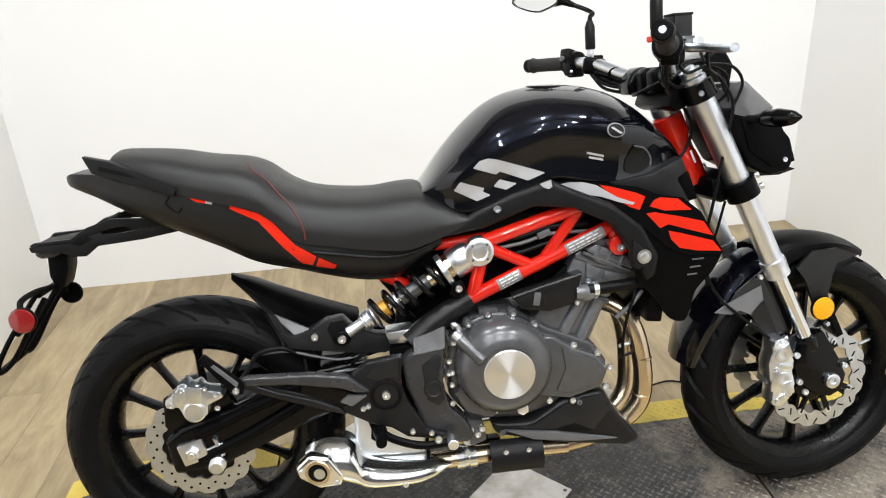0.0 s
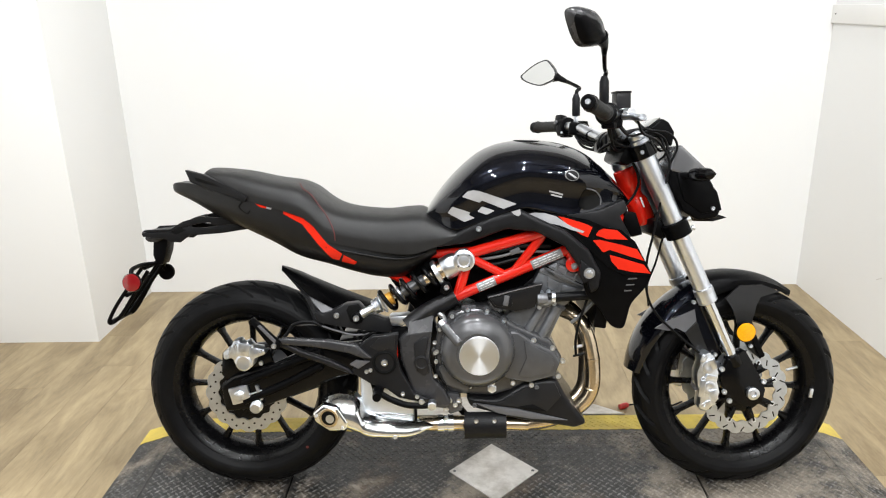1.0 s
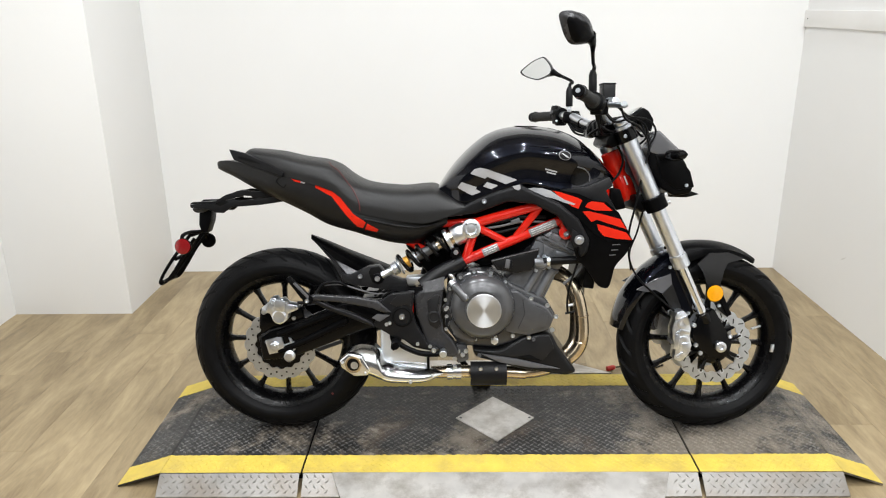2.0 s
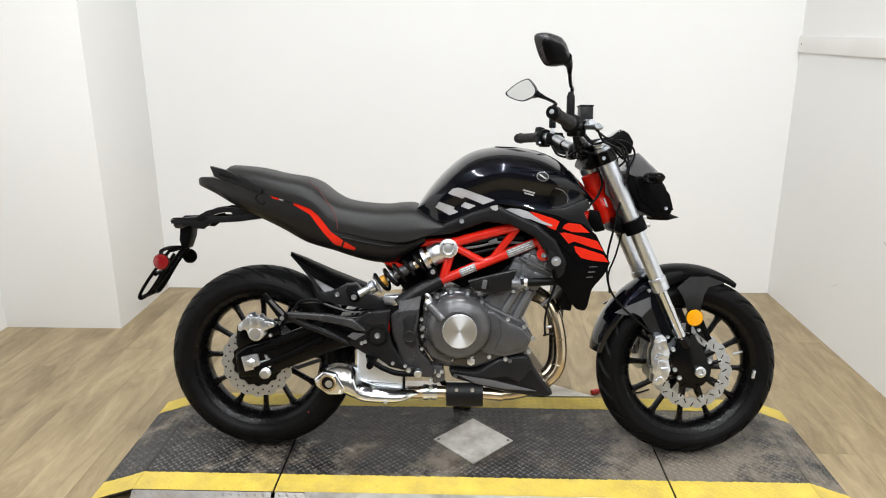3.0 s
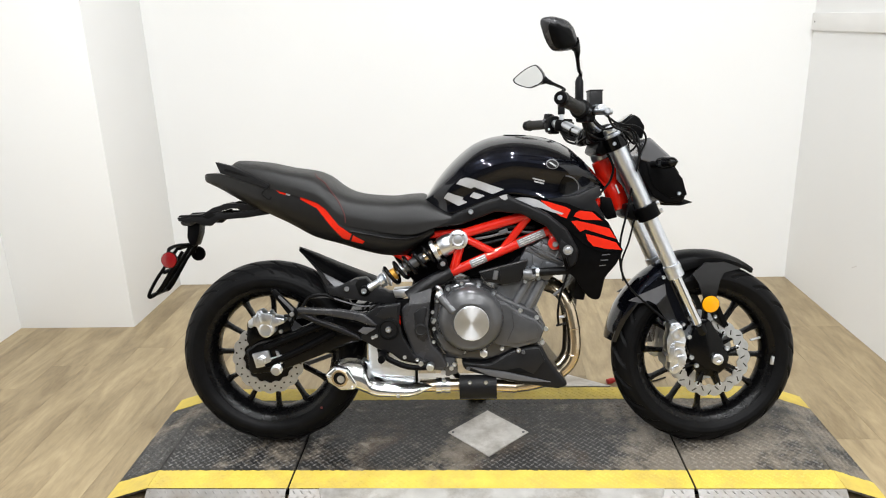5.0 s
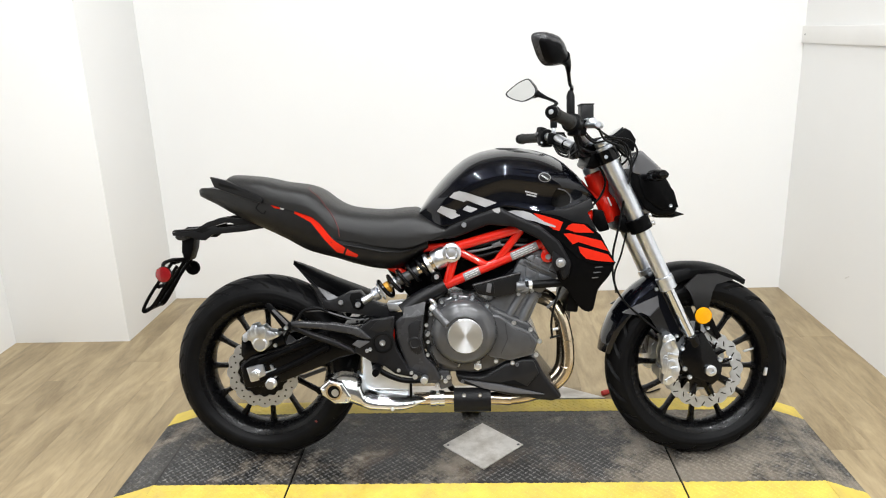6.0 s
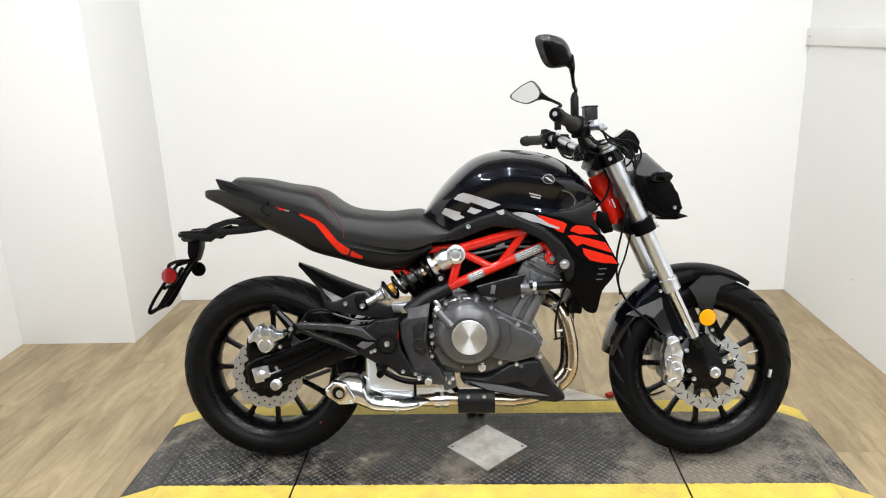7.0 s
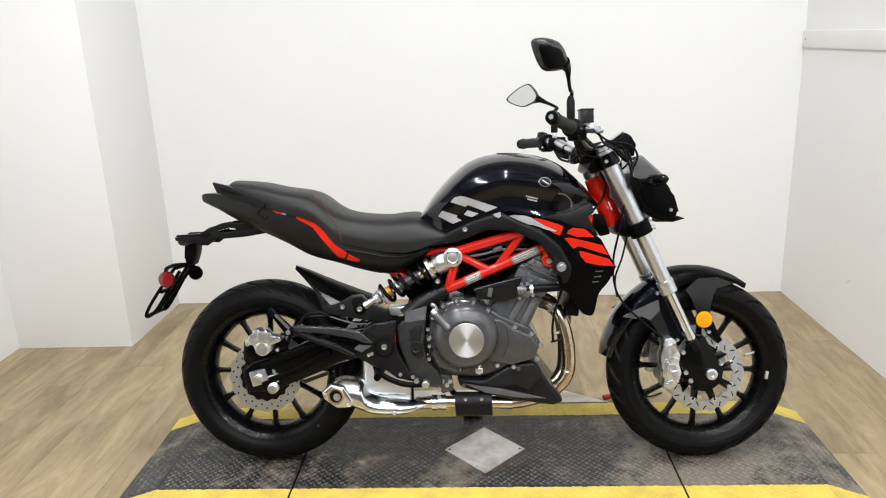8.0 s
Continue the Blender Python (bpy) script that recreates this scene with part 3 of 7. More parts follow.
on_platform(part("underframe", box((0.70, 0.0, -0.03), (2.02, 0.54, 0.03), 0.004), M_SEAM_SHADE, platform))
# hinged wings in the middle of both long sides
for y, out, xa, xb, ya, yb in ((OUTER_N - 0.004, -0.52, 0.20, 1.222, 0.285, 1.135), (OUTER_F + 0.004, 0.52, 0.24, 1.175, 0.40, 1.012)):
    on_platform(sheet("wing_plate", [(xa, y, 0.004), (xb, y, 0.004), (yb, out, FLOOR + 0.008), (ya, out, FLOOR + 0.008)], M_BARE, platform, 0.005, "worn bare aluminium wing plate"))
# bare diamond-shaped plate let into the middle
DIA = (0.7115, 0.003)
bm = bmesh.new()
ring = [(DIA[0] + dx, DIA[1] + dy) for dx, dy in ((-0.135, 0), (0, -0.142), (0.135, 0), (0, 0.142))]
top = [bm.verts.new((x, y, 0.0032)) for x, y in ring]
low = [bm.verts.new((x, y, -0.002)) for x, y in ring]
bm.faces.new(top)
for i in range(4):
    bm.faces.new((top[i], low[i], low[(i + 1) % 4], top[(i + 1) % 4]))
insert = on_platform(part("diamond_insert", bm, M_BARE, platform, "bare silver diamond-shaped plate"))
for dx in (-0.118, 0.118):
    part("screw", lathe([(0, 0.005), (0.0015, 0.004), (0.0015, 0.001)], (DIA[0] + dx, DIA[1], 0.0032), 10, axis=(0, 0, 1)), M_MIDGREY, insert)

pitch = 0.0245
spots, painted = [], []
X, Y, Z = Vector((1, 0, 0)), Vector((0, 1, 0)), Vector((0, 0, 1))
nx, ny = int((DX1 - DX0) / pitch), int((OUTER_F - OUTER_N) / pitch)
for i in range(nx):
    for j in range(ny * 2):
        x, y = DX0 + 0.012 + pitch * (i + 0.5 * (j % 2)), OUTER_N + 0.012 + pitch * 0.5 * j
        if abs(x - DIA[0]) / 0.15 + abs(y - DIA[1]) / 0.157 < 1 or min(abs(x - q) for q in JOINTS) < 0.014 or x > DX1 - 0.013 or y > OUTER_F - 0.008:
            continue
        turned = radians(45 if (j % 2) else -45)
        if y < INNER_N + 0.009 or y > INNER_F - 0.009:
            if y < INNER_N - 0.009 or y > INNER_F + 0.009:
                painted.append((Vector((x, y, 0.0009)), X, Y, Z, turned))
            continue
        spots.append((Vector((x, y, 0.0)), X, Y, Z, turned))
for xa, xb in ((DX0, RX0), (DX1, RX1)):
    s = 1 if xb > xa else -1
    fall = Vector((xb - xa, 0, FLOOR + 0.006)).normalized()
    face = Vector((-fall.z * s, 0, fall.x * s))
    for i in range(6):
        for j in range(ny * 2):
            y = OUTER_N + 0.012 + pitch * 0.5 * j
            d = 0.018 + pitch * (i + 0.5 * (j % 2))
            if d > 0.138 or y < INNER_N + 0.012 or y > INNER_F - 0.012:
                continue
            spots.append((Vector((xa, y, 0.0)) + fall * d, fall * s, Y, face, radians(45 if (j % 2) else -45)))
me = lug_field(spots)
me.materials.append(M_LUG)
ob = on_platform(new("tread_pattern", me))
ob.parent = platform
tagged(ob, "raised tread lugs of the black plate", kind="stuff")
me = lug_field(painted, (0.0195, 0.0068, 0.0014))
me.materials.append(M_YELLOW)
ob = on_platform(new("painted_tread", me))
ob.parent = platform
tagged(ob, "raised tread lugs under the yellow paint", kind="stuff")
spots = []
down = (Vector((0, -0.36 - OUTER_N, FLOOR + 0.006))).normalized()
nrm = X.cross(-down).normalized()
for i in range(nx):
    for j in range(4):
        x = DX0 + 0.012 + pitch * (i + 0.5 * (j % 2))
        if 0.19 < x < 1.23 or min(abs(x - q) for q in JOINTS) < 0.016 or x > DX1 - 0.013:
            continue
        spots.append((Vector((x, OUTER_N, -0.001)) + down * (0.01 + 0.016 * j), X, -down, nrm, radians(45 if (j % 2) else -45)))
me = lug_field(spots)
me.materials.append(M_STEEL)
ob = on_platform(new("slope_pattern", me))
ob.parent = platform
tagged(ob, "raised tread lugs of the bare edge", kind="stuff")

fitting = new("hose_fitting")
fitting.location = (1.20, 0.44, FLOOR)
tagged(fitting, "small red hose fitting with a thin black cord on the floor", "fitting")
part("handle", lathe([(-0.02, 0.006), (-0.018, 0.010), (0.0, 0.011), (0.016, 0.009), (0.02, 0.005)], (0, 0, 0.012), 14, axis=(1, 0.5, 0)), M_REDBIT, fitting)
part("cord", tube([(0.02, 0.01, 0.010), (0.09, 0.03, 0.006), (0.16, 0.01, 0.004), (0.22, 0.04, 0.004)], 0.003, 8), M_CABLE, fitting)


# ---- the motorcycle: x forward from the rear axle, y to its left, z up, leaning on its stand ----
LEAN_DEG = 10.0
bike = new("motorcycle")
bike.matrix_basis = pose(0, -0.03, 0.0, -LEAN_DEG, 0, 0)
tagged(bike, "black and red naked motorcycle leaning on its side stand", "motorcycle")

RA, FA = (0.013, 0.306), (1.403, 0.290)


def tyre_mesh(prof, radius, half, count, lean, bold=1.0, segments=720):
    """A tyre turned about y with slanted grooves cut into the tread."""
    bm = bmesh.new()
    rings = []
    for y, r in prof:
        ring = []
        for k in range(segments):
            a = 2 * math.pi * k / segments
            q = r
            if r > radius - 0.034 and abs(y) > half * 0.10:
                u = abs(y) / half
                f = (count * k / segments + (0.5 if y > 0 else 0.0) + lean * (u ** 1.6)) % 1.0
                if abs(f - 0.5) < 0.10 * bold * (1.1 - 0.45 * u):
                    q -= 0.0055 * bold
            ring.append(bm.verts.new((q * math.cos(a), y, q * math.sin(a))))
        rings.append(ring)
    grid_faces(bm, rings, closed_u=True)
    return bm


def wheel(name, at, radius, half, rim_half, groove, spokes, phase, parent, label, count=26, bold=1.0):
    """Cast wheel turned about y: rim, tyre, spokes, hub. Meshes stand at the wheel's centre."""
    w = half
    c = (at[0], 0, at[1])
    rim = lathe([(-rim_half, 0.226), (-rim_half + 0.004, 0.228), (-rim_half + 0.010, 0.220), (-rim_half * 0.75, 0.212), (-rim_half * 0.45, 0.203), (0, 0.200),
                 (rim_half * 0.45, 0.203), (rim_half * 0.75, 0.212), (rim_half - 0.010, 0.220), (rim_half - 0.004, 0.228), (rim_half, 0.226),
                 (rim_half - 0.004, 0.212), (rim_half * 0.7, 0.199), (rim_half * 0.35, 0.189), (0, 0.187), (-rim_half * 0.35, 0.189), (-rim_half * 0.7, 0.199), (-rim_half + 0.004, 0.212)], (0, 0, 0), 96, closed=True)
    rim_ob = part(name, rim, M_RIM, parent, label)
    rim_ob.location = c
    prof = [(-0.70, 0.214), (-0.80, 0.222), (-0.90, 0.230), (-0.975, 0.239), (-1.0, 0.248)]
    prof = [(f * w, r) for f, r in prof]
    prof += [(-w * 0.985, radius - 0.048), (-w * 0.93, radius - 0.037), (-w * 0.82, radius - 0.025), (-w * 0.65, radius - 0.0145), (-w * 0.45, radius - 0.0068), (-w * 0.22, radius - 0.0017), (0, radius)]
    prof += [(-y, r) for y, r in prof[-2::-1]]
    fine = []
    for (y0, r0), (y1, r1) in zip(prof, prof[1:] + prof[:1]):
        n = 9 if min(r0, r1) > radius - 0.04 else 1
        fine += [(y0 + (y1 - y0) * k / n, r0 + (r1 - r0) * k / n) for k in range(n)]
    part("tyre", tyre_mesh(fine, radius, w, count, groove, bold), M_TYRE, rim_ob, "black rubber tyre with slanted grooves", 25)
    part("hub", lathe([(-0.075, 0.018), (-0.072, 0.034), (-0.05, 0.046), (0.05, 0.046), (0.072, 0.034), (0.075, 0.018)], (0, 0, 0), 40), M_RIM, rim_ob)
    for k in range(spokes):
        a = radians(phase + 360.0 * k / spokes)
        d = Vector((math.cos(a), 0, math.sin(a)))
        t = Vector((-math.sin(a), 0, math.cos(a)))
        rings = []
        bm = bmesh.new()
        for s, wide, deep in ((0.040, 0.013, 0.026), (0.075, 0.0095, 0.021), (0.13, 0.0075, 0.016), (0.172, 0.0082, 0.015), (0.192, 0.013, 0.018)):
            p = d * s
            rings.append([bm.verts.new(p + t * wide * u + Vector((0, deep * v, 0))) for u, v in ((-1, -0.35), (-0.45, -1), (0.45, -1), (1, -0.35), (1, 0.35), (0.45, 1), (-0.45, 1), (-1, 0.35))])
        grid_faces(bm, rings)
        part("spoke", bm, M_RIM, rim_ob)
    v = Vector((math.cos(radians(phase + 18)), 0, math.sin(radians(phase + 18))))
    part("valve", rod(v * 0.189 + Vector((0, -0.012, 0)), v * 0.155 + Vector((0, -0.016, 0)), 0.004, 10), M_BOLT, rim_ob)
    return rim_ob


def brake_disc(parent, y, r_out, r_in, waves, at=(0, 0)):
    """Thin wavy steel disc with a row of slots, black carrier and rivets."""
    bm = bmesh.new()
    n = waves * 8
    rings = []
    for yy, rr, amp in ((y - 0.002, r_in, 0), (y - 0.002, r_out, 1), (y + 0.002, r_out, 1), (y + 0.002, r_in, 0)):
        ring = []
        for k in range(n):
            a = 2 * math.pi * k / n
            r = rr - amp * 0.006 * (0.5 - 0.5 * math.cos(waves * a)) ** 2 + (1 - amp) * 0.003 * math.cos(waves * a)
            ring.append(bm.verts.new((at[0] + r * math.cos(a), yy, at[1] + r * math.sin(a))))
        rings.append(ring)
    grid_faces(bm, rings, closed_u=True)
    disc = part("brake_disc", bm, M_DISC, parent, "wavy ventilated steel brake disc")
    return disc


def disc_details(parent, y, r_out, r_in, count, side=-1, slots=True, at=(0, 0)):
    holes = []
    for k in range(count):
        a = 2 * math.pi * k / count
        rm = r_in + (r_out - r_in) * (0.35 + 0.3 * (k % 2))
        c = (at[0] + rm * math.cos(a), y + side * 0.0023, at[1] + rm * math.sin(a))
        if slots:
            holes.append(box(c, (0.016, 0.0006, 0.0034), 0.0002, (0, -math.degrees(a) + 35 * (1 if k % 2 else -1), 0), 1))
        else:
            holes.append(lathe([(-0.0003, 0.003), (0.0003, 0.003)], c, 10))
    # Proud dark inlays stand in for the shade inside slots and holes
    part("vent_shade_inlays", merge(*holes), M_SEAM_SHADE, parent)


rear = wheel("rear_wheel", RA, 0.303, 0.074, 0.060, 1.6, 12, 0, bike, "gloss black cast twelve-spoke rear wheel")
brake_disc(rear, -0.088, 0.117, 0.080, 16)
disc_details(rear, -0.088, 0.117, 0.080, 36, slots=False)
part("disc_carrier", lathe([(-0.086, 0.082), (-0.082, 0.084), (-0.070, 0.05), (-0.060, 0.045)], (0, 0, 0), 40), M_RIM, rear)
part("sprocket", lathe([(0.083, 0.05), (0.083, 0.088), (0.085, 0.092), (0.089, 0.088), (0.089, 0.05)], (0, 0, 0), 44, closed=True), M_MIDGREY, rear)
part("sidewall_mark", lathe([(-0.0007, 0.004), (0.0, 0.0042)], (0.160, -0.0738, -0.171), 14), M_STITCH, rear, "small red paint dot on the sidewall")
# chain
part("chain", merge(prism([(-0.05, 0.395), (0.10, 0.412), (0.50, 0.445), (0.50, 0.432), (0.10, 0.398), (-0.05, 0.383)], 0.079, 0.093, 0.002),
                    prism([(-0.05, 0.232), (0.10, 0.245), (0.50, 0.385), (0.50, 0.372), (0.10, 0.231), (-0.05, 0.22)], 0.079, 0.093, 0.002)), M_MIDGREY, bike, "steel drive chain")

# swingarm
arm_line = [(-0.045, 0.345), (-0.01, 0.368), (0.10, 0.402), (0.225, 0.452), (0.40, 0.468), (0.44, 0.44), (0.42, 0.395), (0.285, 0.362), (0.05, 0.272), (-0.035, 0.268)]
swing = part("swingarm", prism(arm_line, -0.140, -0.108, 0.012, 4), M_GLOSS, bike, "black swingarm")
part("arm_left", prism(arm_line, 0.108, 0.140, 0.008), M_GLOSS, swing)
part("arm_bridge", box((0.33, 0, 0.43), (0.10, 0.23, 0.07), 0.015), M_GLOSS, swing)
for za in (0.0, -0.052):
    part("arm_rib", tube([(0.02, -0.142, 0.352 + za), (0.12, -0.145, 0.392 + za), (0.24, -0.146, 0.436 + za * 0.7)], 0.011, 10), M_BLACK, swing)
block = part("axle_block", box((0.011, -0.146, 0.320), (0.054, 0.012, 0.048), 0.004, (0, -14, 0)), M_SATIN, swing, "silver chain adjuster block")
part("axle_nut", lathe([(0, 0.014), (0.010, 0.014), (0.013, 0.011), (0.013, 0.007), (0.016, 0.006)], (0.011, -0.152, 0.320), 6, axis=(0, -1, 0)), M_BOLT, block)
part("adjuster_bolt", rod((0.035, -0.144, 0.318), (0.072, -0.144, 0.330), 0.0035, 10), M_BOLT, swing)
part("adjuster_bracket", prism([(0.052, 0.345), (0.062, 0.342), (0.074, 0.305), (0.066, 0.302)], -0.149, -0.140, 0.002), M_SATIN, swing)
part("stand_spool", lathe([(0, 0.010), (0.004, 0.017), (0.010, 0.017), (0.014, 0.010), (0.022, 0.010), (0.024, 0.016), (0.028, 0.012)], (0.056, -0.14, 0.287), 20, axis=(0, -1, 0)), M_SATIN, swing, "silver stand spool")

# rear brake caliper
hanger = part("caliper_hanger", prism([(-0.04, 0.43), (0.0, 0.455), (0.09, 0.44), (0.10, 0.40), (0.06, 0.385), (0.05, 0.35), (-0.02, 0.335), (-0.045, 0.37)], -0.122, -0.108, 0.004), M_GLOSS, bike, "black rear caliper bracket")
rc = part("rear_caliper", prism([(-0.025, 0.443), (0.0, 0.462), (0.005, 0.475), (0.022, 0.478), (0.028, 0.466), (0.045, 0.474), (0.055, 0.458), (0.088, 0.452), (0.092, 0.438), (0.060, 0.425), (0.056, 0.405), (0.040, 0.393), (0.018, 0.396), (0.006, 0.412), (0.0, 0.426), (-0.024, 0.426)], -0.162, -0.118, 0.006), M_ALU, bike, "cast silver rear brake caliper")
for k in range(3):
    part("cast_rib", box((-0.006 + 0.022 * k, -0.163, 0.444 + 0.006 * (k % 2)), (0.006, 0.008, 0.034 - 0.006 * k), 0.002, (0, 12, 0)), M_ALU, rc)
part("piston_bore", lathe([(0, 0.023), (0.004, 0.0225), (0.007, 0.018), (0.006, 0.008)], (0.031, -0.160, 0.415), 24, axis=(0, -1, 0)), M_SATIN, rc)
part("bridge_block", box((0.034, -0.164, 0.452), (0.034, 0.012, 0.036), 0.004, (0, 8, 0)), M_ALU, rc)
for x, z in ((-0.012, 0.434), (0.078, 0.446), (0.012, 0.462), (0.058, 0.462)):
    bolt(rc, (x, -0.160, z), 0.006)
bolt(hanger, (-0.027, -0.122, 0.422), 0.008)
bolt(hanger, (0.010, -0.122, 0.362), 0.006)
bolt(hanger, (0.068, -0.122, 0.402), 0.007)
part("brake_hose", tube([(0.085, -0.140, 0.455), (0.118, -0.140, 0.458), (0.145, -0.136, 0.486), (0.166, -0.134, 0.512), (0.212, -0.132, 0.518), (0.252, -0.126, 0.499), (0.300, -0.115, 0.482), (0.42, -0.10, 0.480)], 0.005, 10), M_CABLE, bike, "black rear brake hose")
part("sensor_cable", tube([(0.168, -0.126, 0.508), (0.223, -0.130, 0.510), (0.275, -0.130, 0.494), (0.327, -0.128, 0.480), (0.376, -0.120, 0.483), (0.43, -0.10, 0.490)], 0.0028, 8), M_MIDGREY, bike, "thin grey sensor cable")

# rear hugger
bm = bmesh.new()
rings = []
for k in range(17):
    f = k / 16
    x, w = 0.108 + 0.262 * f, 0.006 + 0.092 * min(1.0, f * 1.7) ** 0.8
    zs = 0.652 - 0.104 * f
    ze = zs - 0.004 - 0.022 * f
    zl = ze - 0.008 - 0.050 * math.sin(math.pi * min(1.0, f * 0.9)) ** 1.5
    v = min(w, 0.045)
    ring = [(-w - 0.003, zl), (-w - 0.001, ze - 0.004), (-w + 0.004, ze), (-w * 0.5, zs - 0.006 * f), (0, zs), (v * 0.5, zs - 0.010 * f), (v - 0.004, zs - 0.03 * f), (v + 0.001, zs - 0.034 * f), (v + 0.001, zs - 0.04 * f),
            (v - 0.002, zs - 0.04 * f), (v - 0.004, zs - 0.036 * f), (0, zs - 0.005), (-w + 0.005, ze - 0.006), (-w + 0.002, zl)]
    rings.append([bm.verts.new((x, y, z)) for y, z in ring])
grid_faces(bm, rings)
bm.faces.new(rings[0])
bm.faces.new(rings[-1][::-1])
hug = part("hugger", bm, M_BLACK, bike, "black rear mudguard with a pointed tip over the tyre", 30)
part("guard_flank", facet([(0.130, -0.024, 0.626), (0.200, -0.096, 0.582), (0.217, -0.114, 0.567), (0.241, -0.118, 0.541), (0.262, -0.120, 0.508), (0.226, -0.118, 0.513), (0.206, -0.108, 0.566), (0.186, -0.094, 0.586)]), M_CASTING, hug, sharp=12)
part("guard_facet", facet([(0.203, -0.100, 0.581), (0.273, -0.122, 0.549), (0.241, -0.124, 0.541), (0.217, -0.119, 0.567)]), M_MIDGREY, hug, "grey upward face of the guard", sharp=12)
arm2 = part("shock_mount", prism([(0.226, 0.517), (0.222, 0.548), (0.245, 0.541), (0.275, 0.551), (0.308, 0.567), (0.341, 0.570), (0.363, 0.545), (0.412, 0.525), (0.455, 0.525), (0.455, 0.498), (0.422, 0.486), (0.361, 0.492), (0.273, 0.507)], -0.136, -0.096, 0.005), M_CASTING, bike, "dark grey lower shock mount")
# Black plate laid on the mount paints the pocket's inner shade
part("pocket_shade", prism([(0.309, 0.550), (0.316, 0.564), (0.342, 0.567), (0.351, 0.555), (0.359, 0.531), (0.351, 0.516), (0.337, 0.511), (0.320, 0.518)], -0.1375, -0.130, 0.002), M_SEAM_SHADE, arm2)
part("clevis_eye", lathe([(0, 0.011), (0.003, 0.0150), (0.014, 0.0150), (0.017, 0.012), (0.017, 0.006)], (0.338, -0.134, 0.532), 24, axis=(0, -1, 0)), M_BLACK, arm2)
bolt(arm2, (0.283, -0.136, 0.537), 0.008)
bolt(arm2, (0.338, -0.150, 0.532), 0.009, depth=0.009)
part("linkage_knuckle", prism([(0.425, 0.535), (0.48, 0.538), (0.488, 0.522), (0.462, 0.508), (0.432, 0.508)], -0.15, -0.10, 0.005), M_SATIN, bike, "silver cast linkage knuckle")

# shock absorber
SA, SB = Vector((0.336, -0.136, 0.531)), Vector((0.628, -0.122, 0.685))
SD = SB - SA


def on_shock(s):
    return SA + SD * s


def shock_turn(*profile):
    n = SD.length
    return lathe([(s * n, r) for s, r in profile], SA, 32, axis=SD)


shock = part("shock_absorber", shock_turn((0.435, 0.006), (0.437, 0.0165), (0.64, 0.0165), (0.645, 0.012)), M_CASE, bike, "offset coil-over rear shock absorber")
part("clevis", shock_turn((0.045, 0.008), (0.05, 0.0125), (0.075, 0.0125), (0.085, 0.011), (0.16, 0.0115), (0.17, 0.016), (0.20, 0.019), (0.22, 0.019), (0.23, 0.014)), M_SATIN, shock)
part("rebound_ring", shock_turn((0.165, 0.014), (0.168, 0.020), (0.178, 0.020), (0.18, 0.016), (0.186, 0.016), (0.188, 0.021), (0.198, 0.021), (0.20, 0.016), (0.208, 0.016), (0.21, 0.022), (0.22, 0.022), (0.222, 0.014)), M_BOLT, shock)
part("spring_seat", shock_turn((0.232, 0.012), (0.238, 0.026), (0.243, 0.029), (0.252, 0.029), (0.257, 0.012)), M_ALU, shock)
part("damper_body", shock_turn((0.292, 0.010), (0.296, 0.0185), (0.340, 0.0185), (0.345, 0.010)), M_GOLD, shock, "orange damper sleeve")
part("damper_rod", shock_turn((0.35, 0.007), (0.45, 0.007)), M_CHROME, shock)
part("bump_stop", shock_turn((0.385, 0.008), (0.388, 0.014), (0.400, 0.014), (0.404, 0.020), (0.418, 0.020), (0.42, 0.009)), M_SATIN, shock)
part("spacer_sleeve", shock_turn((0.64, 0.012), (0.642, 0.0175), (0.715, 0.0175), (0.72, 0.012)), M_TITAN, shock, "bronze damper band")
sd = SD.normalized()
su = sd.orthogonal().normalized()
sv = sd.cross(su)
coil = []
turns = 4.75
for k in range(int(turns * 20) + 1):
    a = 2 * math.pi * k / 20
    f = k / (turns * 20)
    s = 0.258 + 0.475 * f
    coil.append(on_shock(s) + 0.030 * (math.cos(a) * su + math.sin(a) * sv))
part("spring", tube(coil, 0.0062, 10, smooth=False), M_GLOSS, shock, "black coil spring")
part("preload_ring", shock_turn((0.735, 0.020), (0.738, 0.033), (0.742, 0.0355), (0.772, 0.0355), (0.776, 0.033), (0.78, 0.020)), M_SATIN, shock)
part("thread_body", shock_turn((0.775, 0.022), (0.778, 0.028), (0.815, 0.028)), M_TITAN, shock)
part("reservoir", shock_turn((0.808, 0.026), (0.812, 0.031), (0.818, 0.0325), (0.90, 0.0325), (0.93, 0.030), (0.96, 0.025)), M_SATIN, shock, "silver upper shock body")
eye = part("top_eye", lathe([(0, 0.022), (0.008, 0.029), (0.030, 0.030), (0.040, 0.029), (0.043, 0.025), (0.043, 0.017), (0.040, 0.014), (0.041, 0.006)], (SB.x, -0.116, SB.z), 36, axis=(0, -1, 0)), M_SATIN, shock)
for k in range(4):
    a = radians(45 + 90 * k)
    part("screw", lathe([(0, 0.003), (0.002, 0.0025)], (SB.x + 0.021 * math.cos(a), -0.159, SB.z + 0.021 * math.sin(a)), 8, axis=(0, -1, 0)), M_MIDGREY, eye)

